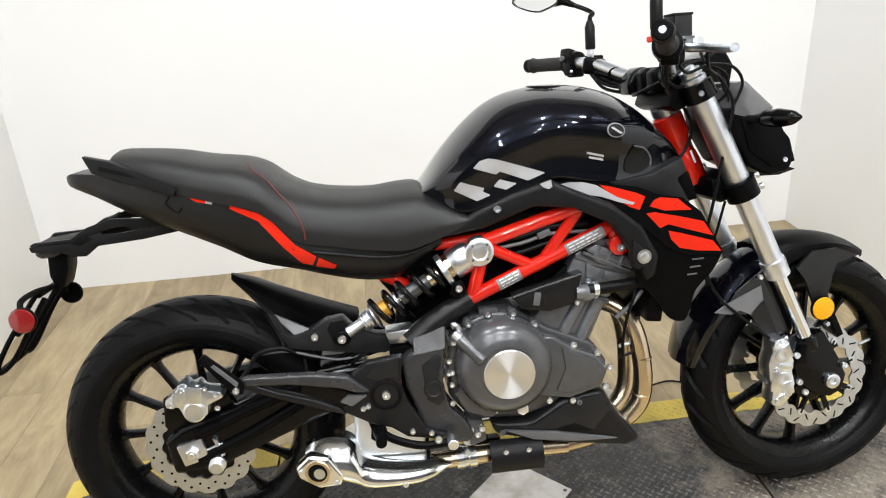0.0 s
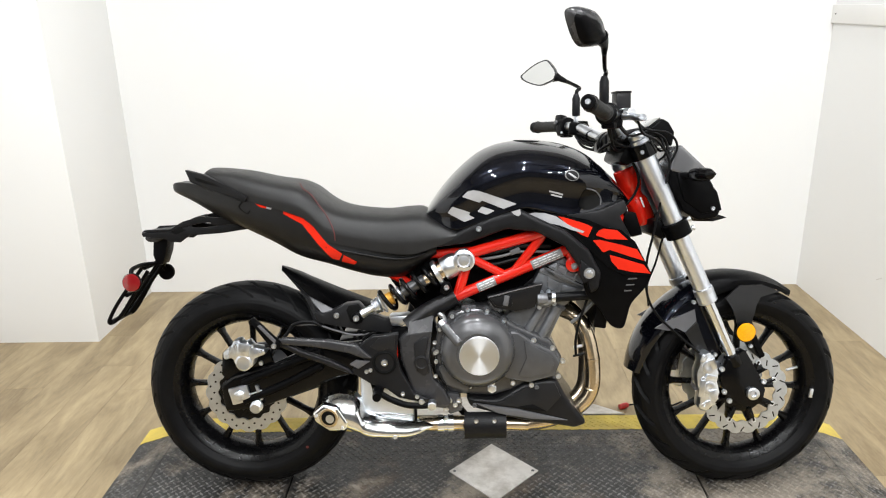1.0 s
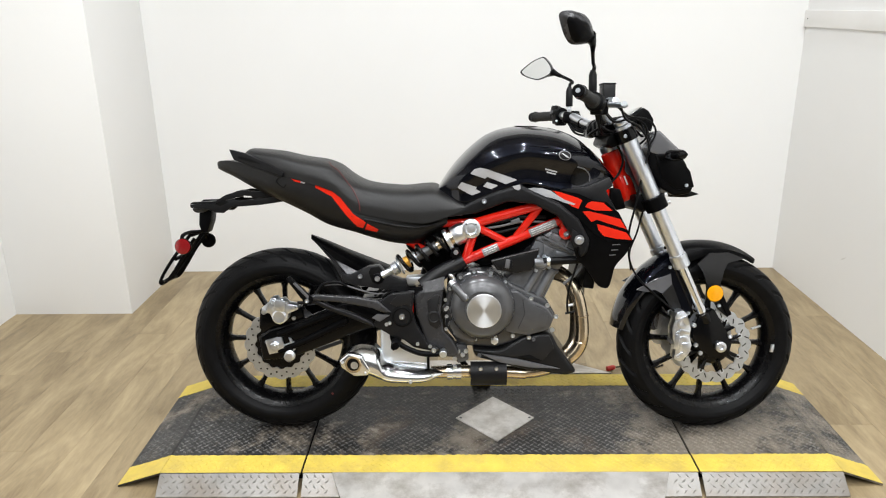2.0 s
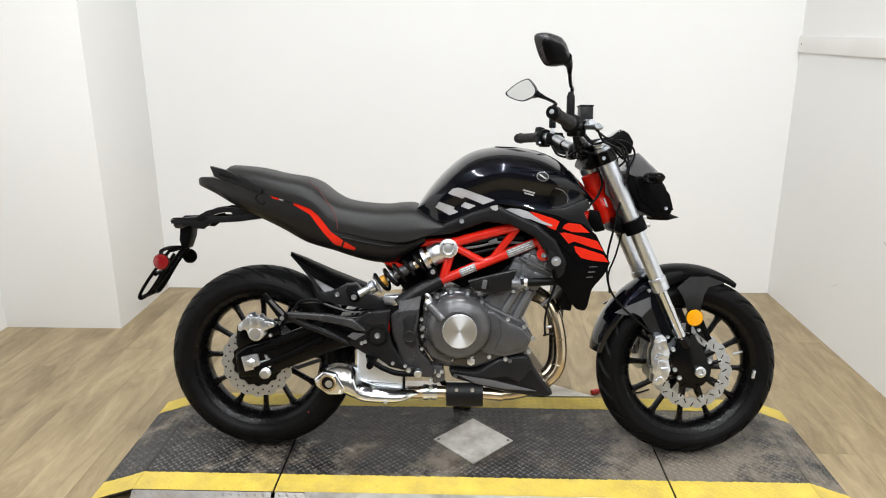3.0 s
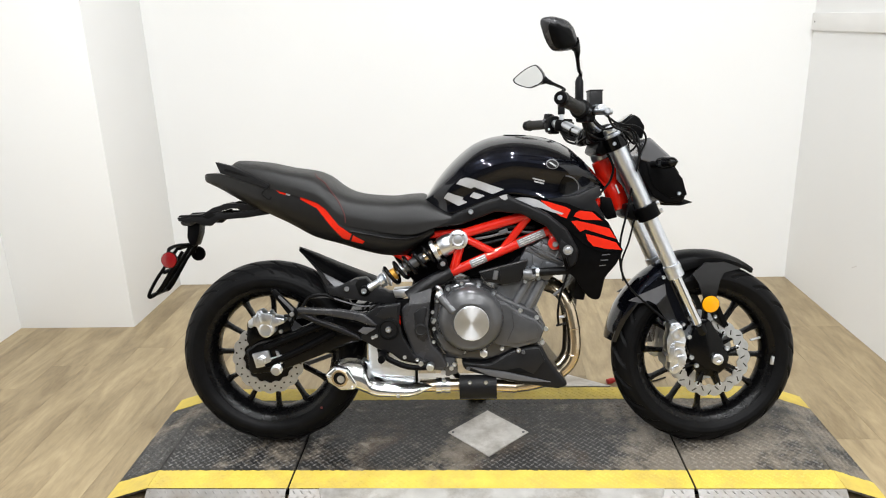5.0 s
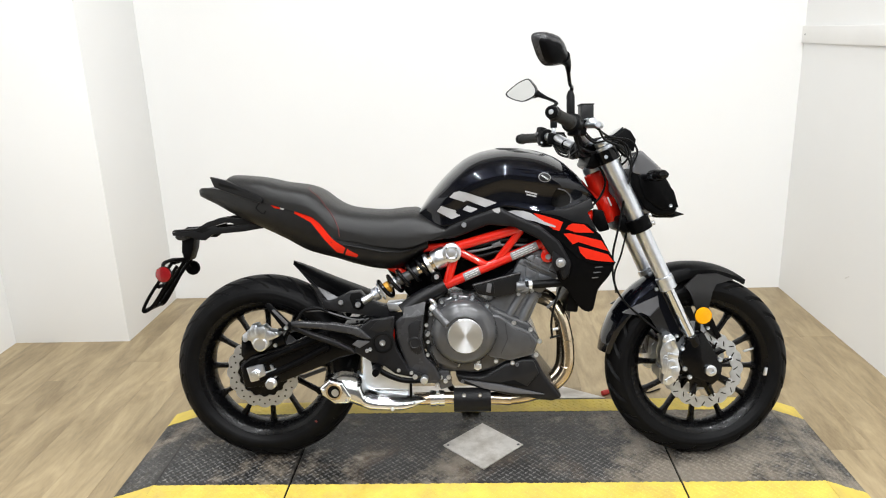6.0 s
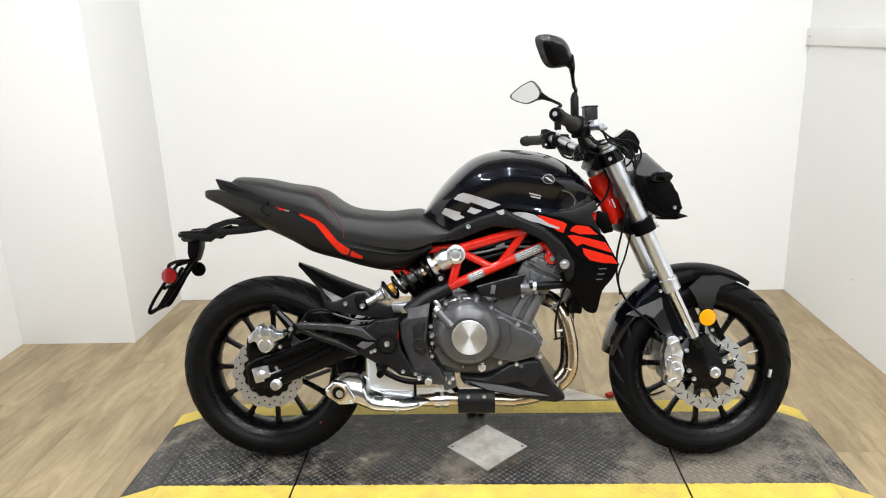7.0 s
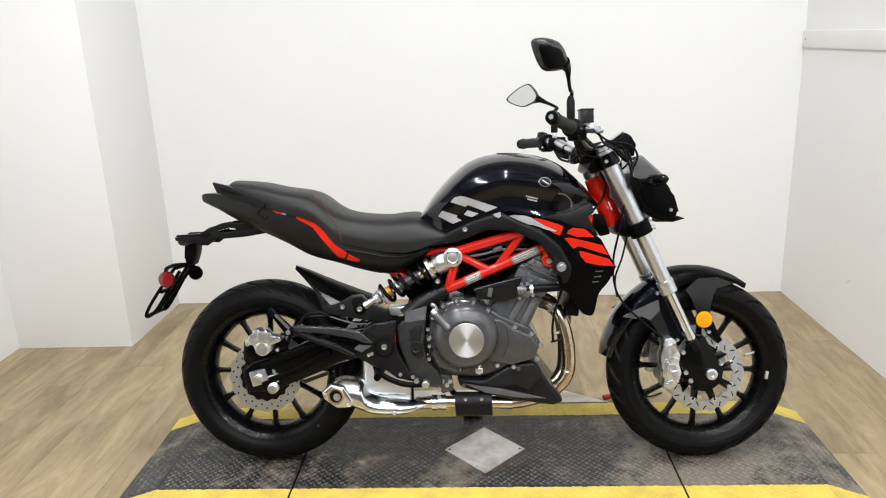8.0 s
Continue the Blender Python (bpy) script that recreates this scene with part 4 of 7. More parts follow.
# seat, tail
seat_shell = Shell(
    bottom=[(-0.095, 0.885), (-0.06, 0.872), (0.063, 0.848), (0.131, 0.828), (0.207, 0.805), (0.240, 0.774), (0.273, 0.738), (0.333, 0.725), (0.418, 0.708), (0.478, 0.703), (0.556, 0.722), (0.622, 0.752)],
    top=[(-0.095, 0.912), (-0.069, 0.934), (0.017, 0.927), (0.106, 0.908), (0.174, 0.897), (0.206, 0.884), (0.248, 0.853), (0.301, 0.827), (0.354, 0.817), (0.426, 0.812), (0.479, 0.817), (0.510, 0.818), (0.545, 0.803), (0.622, 0.757)],
    width=[(-0.095, 0.06), (-0.07, 0.085), (0.03, 0.125), (0.131, 0.145), (0.207, 0.153), (0.273, 0.150), (0.40, 0.150), (0.478, 0.155), (0.56, 0.152), (0.622, 0.148)],
    section=[(0, 1.0), (0.25, 1.0), (0.5, 0.965), (0.7, 0.89), (0.85, 0.74), (0.94, 0.50), (1.0, 0.12)])
seat = part("seat", seat_shell.build(70, 20), M_SEAT, bike, "stepped black vinyl seat with red stitching", 60)
seam = [(0.185, 0.890), (0.200, 0.878), (0.222, 0.862), (0.246, 0.834), (0.264, 0.812), (0.278, 0.788), (0.287, 0.765), (0.289, 0.742)]
part("stitching", tube([(x, seat_shell.side(x, z) - 0.0008, z) for x, z in seam], 0.0016, 8), M_STITCH, seat, "red stitched seam")

cowl_shell = Shell(
    bottom=[(-0.182, 0.870), (-0.125, 0.846), (-0.059, 0.812), (0.031, 0.772), (0.114, 0.733), (0.183, 0.696), (0.27, 0.670), (0.331, 0.650), (0.40, 0.634), (0.45, 0.630), (0.50, 0.655), (0.555, 0.690)],
    top=[(-0.182, 0.890), (-0.165, 0.896), (-0.125, 0.895), (-0.02, 0.868), (0.05, 0.851), (0.131, 0.830), (0.207, 0.808), (0.24, 0.776), (0.273, 0.738), (0.333, 0.727), (0.418, 0.710), (0.478, 0.704), (0.555, 0.722)],
    width=[(-0.182, 0.022), (-0.17, 0.036), (-0.125, 0.062), (-0.05, 0.098), (0.03, 0.125), (0.13, 0.142), (0.22, 0.150), (0.30, 0.146), (0.42, 0.138), (0.555, 0.13)],
    section=[(0, 0.66), (0.22, 0.86), (0.5, 0.98), (0.7, 1.0), (1, 0.985)])
cowl = part("tail_cowl", cowl_shell.build(70, 14), M_COWL, bike, "satin black tail cowl with a red stripe", 50)
stripe = [(0.154, 0.822), (0.205, 0.803), (0.230, 0.783), (0.268, 0.733), (0.306, 0.706), (0.296, 0.688), (0.278, 0.693), (0.245, 0.731), (0.204, 0.787), (0.153, 0.815)]
part("red_stripe", skin(stripe, lambda x, z: cowl_shell.side(x, z), 0.002, 0.015, 0.0012), M_REDFILM, cowl, "bright red stripe")
part("red_stripe", skin([(0.310, 0.703), (0.344, 0.683), (0.337, 0.675), (0.302, 0.684)], lambda x, z: cowl_shell.side(x, z), 0.002, 0.015, 0.0012), M_REDFILM, cowl)
part("red_stripe", skin([(0.078, 0.842), (0.108, 0.834), (0.108, 0.829), (0.090, 0.833)], lambda x, z: cowl_shell.side(x, z), 0.002, 0.015, 0.0012), M_REDFILM, cowl)
part("silver_stripe", skin([(0.108, 0.834), (0.122, 0.830), (0.120, 0.826), (0.108, 0.829)], lambda x, z: cowl_shell.side(x, z), 0.002, 0.015, 0.0012), M_GREYFILM, cowl)
part("cowl_seam", tube([(0.040, cowl_shell.side(0.04, 0.846) - 0.0005, 0.846), (0.032, cowl_shell.side(0.034, 0.83) - 0.0005, 0.832), (0.052, cowl_shell.side(0.052, 0.812) - 0.0005, 0.815), (0.062, cowl_shell.side(0.062, 0.822) - 0.0005, 0.824)], 0.0018, 6), M_SEAM_SHADE, cowl)
part("cowl_step", tube([(x, cowl_shell.side(x, z) - 0.001, z) for x, z in ((0.30, 0.716), (0.35, 0.706), (0.42, 0.692), (0.48, 0.690), (0.53, 0.703))], 0.004, 8), M_GREY, cowl)
def slanted(bm):
    """Draw the handles in towards the tail's middle line."""
    for v in bm.verts:
        v.co.y *= 1.0 - 0.42 * min(1.0, max(0.0, (0.06 - v.co.x) / 0.175))
        v.co.x -= 0.010 * min(1.0, max(0.0, (0.0 - v.co.x) / 0.115))
    return bm


grab = [(-0.115, 0.932), (-0.063, 0.919), (0.0, 0.890), (0.058, 0.860), (0.052, 0.846), (-0.031, 0.872), (-0.101, 0.898)]
for y0, y1 in ((-0.142, -0.105), (0.105, 0.142)):
    h = part("grab_handle", slanted(prism(grab if y0 < 0 else [(-0.060, 0.905), (0.015, 0.870), (0.056, 0.852), (0.014, 0.856), (-0.055, 0.880)], y0, y1, 0.005)), M_GREY, bike, "black pillion grab handle")
    # Dark strip on the handle's face, painted as shade in a recess
    part("handle_recess_shade", slanted(prism([(-0.085, 0.912), (-0.04, 0.899), (-0.01, 0.884), (-0.05, 0.893), (-0.085, 0.903)], y0 - 0.0008 if y0 < 0 else y1 - 0.001, y0 + 0.001 if y0 < 0 else y1 + 0.0008, 0.0003)), M_SEAM_SHADE, h)
part("tail_light", prism([(-0.135, 0.889), (-0.10, 0.886), (-0.06, 0.838), (-0.105, 0.852)], -0.05, 0.05, 0.006), M_REFRED, bike, "red tail light under the cowl")

# plate carrier and number plate bracket
arm_top = [(-0.267, 0.759), (-0.258, 0.766), (-0.185, 0.768), (-0.151, 0.788), (-0.099, 0.802), (-0.036, 0.797), (0.03, 0.803), (0.03, 0.782), (-0.050, 0.777), (-0.061, 0.775), (-0.071, 0.784), (-0.090, 0.785), (-0.126, 0.778), (-0.185, 0.762)]
arm_low = [(-0.267, 0.758), (-0.185, 0.761), (-0.126, 0.777), (-0.123, 0.772), (-0.093, 0.771), (-0.061, 0.774), (-0.050, 0.776), (0.03, 0.781), (0.03, 0.765), (-0.041, 0.755), (-0.134, 0.749), (-0.160, 0.730), (-0.187, 0.732), (-0.208, 0.742), (-0.264, 0.747)]
carrier = part("plate_carrier", prism(arm_top, -0.056, -0.046, 0.0015), M_GREY, bike, "black plate carrier arm with slots")
part("upper_arm", prism(arm_top, 0.046, 0.056, 0.0015), M_GREY, carrier)
part("lower_arm", prism(arm_low, -0.056, -0.046, 0.0015), M_GREY, carrier)
part("lower_arm", prism(arm_low, 0.046, 0.056, 0.0015), M_GREY, carrier)
# Dark inlay on the solid arm, painted as the shade of an opening
part("slot_shade", prism([(-0.186, 0.759), (-0.159, 0.775), (-0.141, 0.765), (-0.168, 0.753)], -0.0565, -0.055, 0.0003), M_SEAM_SHADE, carrier)
part("carrier_plate", box((-0.225, 0, 0.759), (0.075, 0.08, 0.010), 0.003, (0, -5, 0)), M_BLACK, carrier)
part("carrier_web", box((-0.150, 0, 0.780), (0.080, 0.10, 0.009), 0.003, (0, -24, 0)), M_BLACK, carrier)
part("carrier_neck", box((-0.232, 0, 0.749), (0.052, 0.075, 0.022), 0.005), M_BLACK, carrier)
part("carrier_bridge", box((-0.02, 0, 0.787), (0.07, 0.08, 0.010), 0.003, (0, 2, 0)), M_BLACK, carrier)
lampb = part("plate_lamp", prism([(-0.267, 0.741), (-0.252, 0.754), (-0.222, 0.752), (-0.206, 0.742), (-0.228, 0.730), (-0.255, 0.730)], -0.045, 0.045, 0.008, 3), M_ARM, bike, "dark grey plate lamp")
part("plate_stem", prism([(-0.248, 0.736), (-0.206, 0.738), (-0.212, 0.700), (-0.226, 0.662), (-0.244, 0.664), (-0.252, 0.690)], -0.028, 0.028, 0.006), M_BLACK, lampb)
bracket = part("plate_bracket", tube([(-0.262, -0.068, 0.668), (-0.285, -0.068, 0.640), (-0.345, -0.068, 0.560), (-0.372, -0.068, 0.512), (-0.366, -0.060, 0.505), (-0.34, -0.050, 0.53), (-0.285, -0.045, 0.615), (-0.262, -0.045, 0.648)], 0.0055, 8, 4), M_BLACK, bike, "black slotted number plate bracket")
part("bracket_left", tube([(-0.262, 0.068, 0.668), (-0.285, 0.068, 0.640), (-0.345, 0.068, 0.560), (-0.372, 0.068, 0.512), (-0.366, 0.060, 0.505), (-0.34, 0.050, 0.53), (-0.285, 0.045, 0.615), (-0.262, 0.045, 0.648)], 0.0055, 8, 4), M_BLACK, bracket)
part("bracket_rail", rod((-0.240, -0.02, 0.668), (-0.355, -0.02, 0.515), 0.006, 8), M_BLACK, bracket)
part("bracket_rail", rod((-0.240, 0.03, 0.668), (-0.355, 0.03, 0.515), 0.006, 8), M_BLACK, bracket)
for x, z in ((-0.262, 0.662), (-0.367, 0.508), (-0.318, 0.585)):
    part("cross_bar", rod((x, -0.068, z), (x, 0.068, z), 0.0065, 10), M_BLACK, bracket)
part("bracket_arm", tube([(-0.245, -0.03, 0.668), (-0.262, -0.08, 0.672), (-0.268, -0.128, 0.668), (-0.266, -0.142, 0.652)], 0.006, 8), M_BLACK, bracket)
part("bracket_arm", tube([(-0.245, 0.03, 0.660), (-0.255, 0.05, 0.650), (-0.257, 0.064, 0.634)], 0.006, 8), M_BLACK, bracket)


def side_reflector(name, c, r, material, label, towards=-1, depth=0.012):
    bm = lathe([(0, r * 0.9), (0.004, r), (depth - 0.003, r), (depth - 0.001, r * 0.95)], c, 32, axis=(0, towards, 0))
    back = part(name, bm, M_BLACK, bike, label)
    part("lens", lathe([(depth - 0.0015, r * 0.96), (depth + 0.001, r * 0.9), (depth + 0.0025, r * 0.5), (depth + 0.003, r * 0.1)], c, 32, axis=(0, towards, 0)), material, back)
    return back


side_reflector("rear_reflector", (-0.260, -0.146, 0.637), 0.0255, M_REFRED, "round red side reflector")
side_reflector("rear_reflector", (-0.257, 0.066, 0.626), 0.0245, M_REFRED, "round side reflector with a black back", 1)

# red trellis frame
FY = -0.130
frame_root = part("trellis_frame", rod((0.600, FY, 0.581), (0.927, FY, 0.717), 0.0150, 20), M_RED, bike, "red tubular trellis frame")


def frame_tube(a, b, r=0.0125, sides=(-1, 1), points=None):
    for s in sides:
        pts = points or [a, b]
        p = [(x, -s * y if s > 0 else y, z) for x, y, z in pts]
        part("tube", tube(p, r, 16) if points else rod(p[0], p[1], r, 18), M_RED, frame_root)


part("tube", rod((0.600, -FY, 0.581), (0.927, -FY, 0.717), 0.0150, 20), M_RED, frame_root)
frame_tube((0.640, FY, 0.700), (0.842, FY, 0.755), 0.0150)
frame_tube((0.842, FY, 0.755), (1.035, -0.055, 0.855), 0.0150)
frame_tube((0.645, FY, 0.700), (0.611, FY, 0.588), 0.0140)
frame_tube((0.650, FY, 0.686), (0.735, FY, 0.642), 0.0120)
frame_tube((0.765, FY, 0.655), (0.840, FY, 0.748), 0.0120)
frame_tube((0.927, FY, 0.717), (1.070, -0.050, 0.785), 0.0150)
frame_tube((0.908, FY, 0.702), (0.925, FY, 0.668), 0.0140)
frame_tube((0.650, -0.11, 0.704), (0.48, -0.09, 0.690), 0.012)
frame_tube((0.50, -0.08, 0.60), (0.40, -0.085, 0.655), 0.012)
for s in (-1, 1):
    part("lug", lathe([(-0.02, 0.018), (-0.018, 0.021), (0.012, 0.021), (0.016, 0.018)], (0.918, s * 0.130, 0.670), 20), M_RED, frame_root)
bolt(frame_root, (0.918, -0.150, 0.667), 0.009, depth=0.010)
bolt(frame_root, (0.690, -0.128, 0.668), 0.008, depth=0.010)


for k in range(3):
    part("hose_loop", tube([(0.325 + 0.012 * k, -0.115, 0.470 - 0.003 * k), (0.345 + 0.012 * k, -0.125, 0.492 - 0.006 * k), (0.385, -0.125, 0.502 - 0.008 * k), (0.43, -0.110, 0.502 - 0.008 * k)], 0.0042, 8), M_CABLE, bike, "black hose loop behind the footrest plate")


def tube_label(a, b, rows, back, ink):
    """A curved printed label on the lower frame tube with bars for its print."""
    a, b = Vector((a[0], FY, a[1])), Vector((b[0], FY, b[1]))
    d = (b - a).normalized()
    n = Vector((0, -1, 0))
    u = d.cross(n)
    bm = bmesh.new()
    rings = []
    for k in range(7):
        ang = radians(-52 + 104 * k / 6)
        off = 0.0156 * (math.cos(ang) * n + math.sin(ang) * u)
        rings.append([bm.verts.new(a + off), bm.verts.new(b + off)])
    for i in range(6):
        bm.faces.new((rings[i][0], rings[i][1], rings[i + 1][1], rings[i + 1][0]))
    lab = part("label", bm, back, frame_root, "printed sticker on the frame tube")
    lines = []
    length = (b - a).length
    rnd = random.Random(5)
    for k in range(rows):
        ang = radians(-36 + 72 * k / max(1, rows - 1))
        off = 0.0159 * (math.cos(ang) * n + math.sin(ang) * u)
        tang = -math.sin(ang) * n + math.cos(ang) * u
        s = 0.006
        while s < length - 0.012:
            w = rnd.uniform(0.006, 0.014)
            q = [a + d * s + off - tang * 0.0011, a + d * min(s + w, length - 0.004) + off - tang * 0.0011, a + d * min(s + w, length - 0.004) + off + tang * 0.0011, a + d * s + off + tang * 0.0011]
            lines.append(q)
            s += w + 0.003
    bm = bmesh.new()
    for q in lines:
        bm.faces.new([bm.verts.new(p) for p in q])
    part("print", bm, ink, lab)


tube_label((0.664, 0.6076), (0.712, 0.6276), 4, M_LABEL, M_INK)
tube_label((0.808, 0.6675), (0.888, 0.7008), 4, M_LABEL, M_INK)

# dark inner parts seen through the frame
part("airbox", prism([(0.56, 0.60), (0.60, 0.72), (0.72, 0.775), (0.93, 0.79), (0.97, 0.70), (0.90, 0.62), (0.80, 0.56), (0.66, 0.555)], -0.085, 0.085, 0.02), M_BLACK, bike, "black airbox behind the frame")
part("battery_tray", prism([(0.42, 0.62), (0.44, 0.70), (0.60, 0.72), (0.60, 0.55), (0.53, 0.50), (0.49, 0.53)], -0.06, 0.10, 0.012), M_BLACK, bike)
for k, (z, r) in enumerate(((0.705, 0.006), (0.690, 0.004), (0.672, 0.005))):
    part("wiring", tube([(0.66, -0.12, z - 0.01), (0.72, -0.13, z), (0.78, -0.125, z + 0.012), (0.86, -0.12, z + 0.01)], r, 8), (M_CABLE, M_MIDGREY, M_CABLE)[k], bike)
part("connector", box((0.765, -0.128, 0.705), (0.028, 0.02, 0.014), 0.003, (0, -20, 0)), M_MIDGREY, bike)

# cast frame plate and its tube
lug = part("frame_casting", prism([(0.474, 0.498), (0.543, 0.507), (0.533, 0.429), (0.542, 0.372), (0.572, 0.340), (0.590, 0.300), (0.575, 0.288), (0.535, 0.292), (0.489, 0.333), (0.458, 0.425), (0.452, 0.480)], -0.185, -0.135, 0.018, 4), M_ARM, bike, "dark grey cast swingarm plate")
part("casting_shoulder", facet([(0.482, -0.158, 0.536), (0.546, -0.158, 0.538), (0.541, -0.187, 0.503), (0.478, -0.187, 0.495)], 0.010), M_ARM, lug, "grey upward shoulder of the casting", sharp=12)
part("casting_left", prism([(0.462, 0.515), (0.500, 0.532), (0.552, 0.505), (0.537, 0.455), (0.590, 0.300), (0.535, 0.292), (0.458, 0.395), (0.447, 0.450)], 0.135, 0.185, 0.012, 3), M_CASTING, lug)
part("casting_panel", prism([(0.492, 0.470), (0.520, 0.490), (0.534, 0.485), (0.524, 0.440), (0.535, 0.395), (0.520, 0.380), (0.498, 0.395)], -0.189, -0.180, 0.004), M_CASTING, lug)
part("casting_boss", lathe([(0, 0.020), (0.004, 0.019), (0.005, 0.015), (0.003, 0.013), (0.003, 0.002)], (0.512, -0.188, 0.418), 24, axis=(0, -1, 0)), M_CASTING, lug)
part("casting_tube", tube([(0.475, -0.145, 0.506), (0.53, -0.136, 0.544), (0.606, -0.130, 0.584)], [0.026, 0.025, 0.021], 20), M_HANGER, lug, "dark grey casting round the frame tube")
part("tab", prism([(0.562, 0.600), (0.570, 0.626), (0.590, 0.627), (0.597, 0.606), (0.580, 0.590)], -0.150, -0.136, 0.004), M_BLACK, lug)
bolt(lug, (0.581, -0.150, 0.613), 0.008)
for x, z in ((0.548, 0.47), (0.551, 0.418), (0.549, 0.378), (0.553, 0.445)):
    bolt(lug, (x, -0.175, z), 0.006)
# Added black backing keeps the gap between hanger and casting dark
part("gap_dark_backing", prism([(0.430, 0.335), (0.430, 0.500), (0.475, 0.505), (0.500, 0.400), (0.520, 0.320), (0.490, 0.310)], -0.150, -0.128, 0.004), M_BLACK, lug)
part("red_pin", rod((0.447, -0.17, 0.46), (0.447, -0.17, 0.425), 0.0022, 8), M_RED, lug)

# footrest hanger
hang = part("footrest_hanger", prism([(0.350, 0.470), (0.384, 0.495), (0.455, 0.502), (0.447, 0.441), (0.459, 0.400), (0.492, 0.338), (0.535, 0.320), (0.505, 0.314), (0.451, 0.326), (0.420, 0.350), (0.378, 0.365), (0.328, 0.396), (0.330, 0.406), (0.362, 0.425)], -0.202, -0.180, 0.008, 3), M_HANGER, bike, "dark grey footrest hanger plate")
part("pillion_arm", prism([(0.128, 0.488), (0.152, 0.495), (0.271, 0.488), (0.344, 0.475), (0.386, 0.437), (0.357, 0.439), (0.326, 0.452), (0.236, 0.470), (0.135, 0.478)], -0.214, -0.192, 0.006, 3), M_ARM, hang, "grey pillion footrest arm")
part("pillion_arm_lower", prism([(0.135, 0.482), (0.160, 0.480), (0.200, 0.459), (0.279, 0.431), (0.323, 0.408), (0.336, 0.390), (0.277, 0.413), (0.199, 0.443), (0.140, 0.470)], -0.208, -0.188, 0.006, 3), M_HANGER, hang)
part("hanger_panel", prism([(0.378, 0.466), (0.402, 0.490), (0.446, 0.500), (0.443, 0.455), (0.426, 0.462), (0.405, 0.452)], -0.2035, -0.198, 0.002), M_CASTING, hang)
part("arm_facet", prism([(0.324, 0.421), (0.341, 0.433), (0.379, 0.429), (0.347, 0.409)], -0.209, -0.200, 0.002), M_MIDGREY, hang)
part("pivot_ring", lathe([(0, 0.033), (0.006, 0.032), (0.008, 0.027), (0.002, 0.024)], (0.416, -0.199, 0.424), 32, axis=(0, -1, 0)), M_SEAM_SHADE, hang)
bolt(hang, (0.416, -0.200, 0.424), 0.0095, depth=0.010)
for x, z in ((0.352, 0.446), (0.368, 0.400), (0.378, 0.404), (0.462, 0.338), (0.500, 0.330)):
    bolt(hang, (x, -0.200, z), 0.006)
peg = part("pillion_footrest", prism([(0.072, 0.548), (0.082, 0.556), (0.150, 0.488), (0.146, 0.470), (0.126, 0.474)], -0.235, -0.215, 0.004), M_BLACK, bike, "folded black pillion footrest")
part("footrest_face", prism([(0.094, 0.534), (0.101, 0.538), (0.141, 0.496), (0.137, 0.487)], -0.2375, -0.233, 0.0015), M_MIDGREY, peg, "grey bevelled face")
bolt(peg, (0.135, -0.235, 0.482), 0.007)
pedal = part("brake_pedal", tube([(0.396, -0.212, 0.350), (0.425, -0.214, 0.330), (0.470, -0.214, 0.312), (0.515, -0.212, 0.308), (0.545, -0.212, 0.312)], 0.0085, 12), M_BLACK, bike, "black rear brake pedal")
part("pedal_pad", lathe([(0, 0.009), (0.002, 0.011), (0.03, 0.011), (0.032, 0.009)], (0.540, -0.205, 0.314), 18, axis=(0, -1, 0)), M_BOLT, pedal)
part("rider_footrest", tube([(0.396, -0.20, 0.345), (0.398, -0.225, 0.344), (0.398, -0.250, 0.344)], [0.015, 0.012, 0.011], 14), M_BLACK, bike, "black rider footrest")
bolt(pedal, (0.512, -0.216, 0.322), 0.008)

# engine
CASE_Y = 0.135
engine = part("engine", prism([(0.545, 0.375), (0.552, 0.500), (0.600, 0.545), (0.690, 0.555), (0.765, 0.505), (0.860, 0.462), (0.892, 0.410), (0.872, 0.362), (0.790, 0.330), (0.700, 0.305), (0.590, 0.312)], -CASE_Y, CASE_Y, 0.012, 3), M_CASE, bike, "dark grey painted twin-cylinder engine")
CX, CZ = 0.655, 0.446
part("clutch_flange", lathe([(0, 0.104), (0.006, 0.107), (0.018, 0.107), (0.022, 0.103)], (CX - 0.002, -CASE_Y + 0.004, CZ), 56, axis=(0, -1, 0)), M_CASE, engine)
clutch = part("clutch_cover", lathe([(0, 0.102), (0.022, 0.1005), (0.038, 0.0968), (0.047, 0.0905), (0.056, 0.080), (0.0605, 0.066), (0.063, 0.0575), (0.0635, 0.0555), (0.061, 0.0545), (0.061, 0.053)], (CX + 0.006, -CASE_Y - 0.016, CZ), 64, axis=(0, -1, 0)), M_CASE, engine, "round dark grey clutch cover")
part("clutch_badge", lathe([(0, 0.0525), (0.003, 0.0525), (0.0045, 0.051), (0.0045, 0.020), (0.0040, 0.002)], (CX + 0.010, -CASE_Y - 0.076, CZ - 0.004), 64, axis=(0, -1, 0)), spun_aluminium(), clutch, "spun aluminium disc")
part("cover_groove", lathe([(-0.0005, 0.1005), (0.0008, 0.1025), (-0.0005, 0.1045)], (CX + 0.003, -CASE_Y - 0.0165, CZ), 64, axis=(0, -1, 0), caps=False), M_SEAM_SHADE, engine)
part("cover_extension", prism([(0.735, 0.498), (0.770, 0.492), (0.812, 0.462), (0.862, 0.440), (0.884, 0.408), (0.868, 0.368), (0.800, 0.350), (0.735, 0.362), (0.715, 0.40)], -CASE_Y - 0.028, -CASE_Y + 0.01, 0.008, 3), M_CASE, engine)
part("extension_panel", prism([(0.785, 0.470), (0.812, 0.454), (0.858, 0.430), (0.868, 0.405), (0.858, 0.380), (0.800, 0.366), (0.770, 0.372), (0.792, 0.420)], -CASE_Y - 0.033, -CASE_Y - 0.02, 0.004, 2), M_CASE, engine)
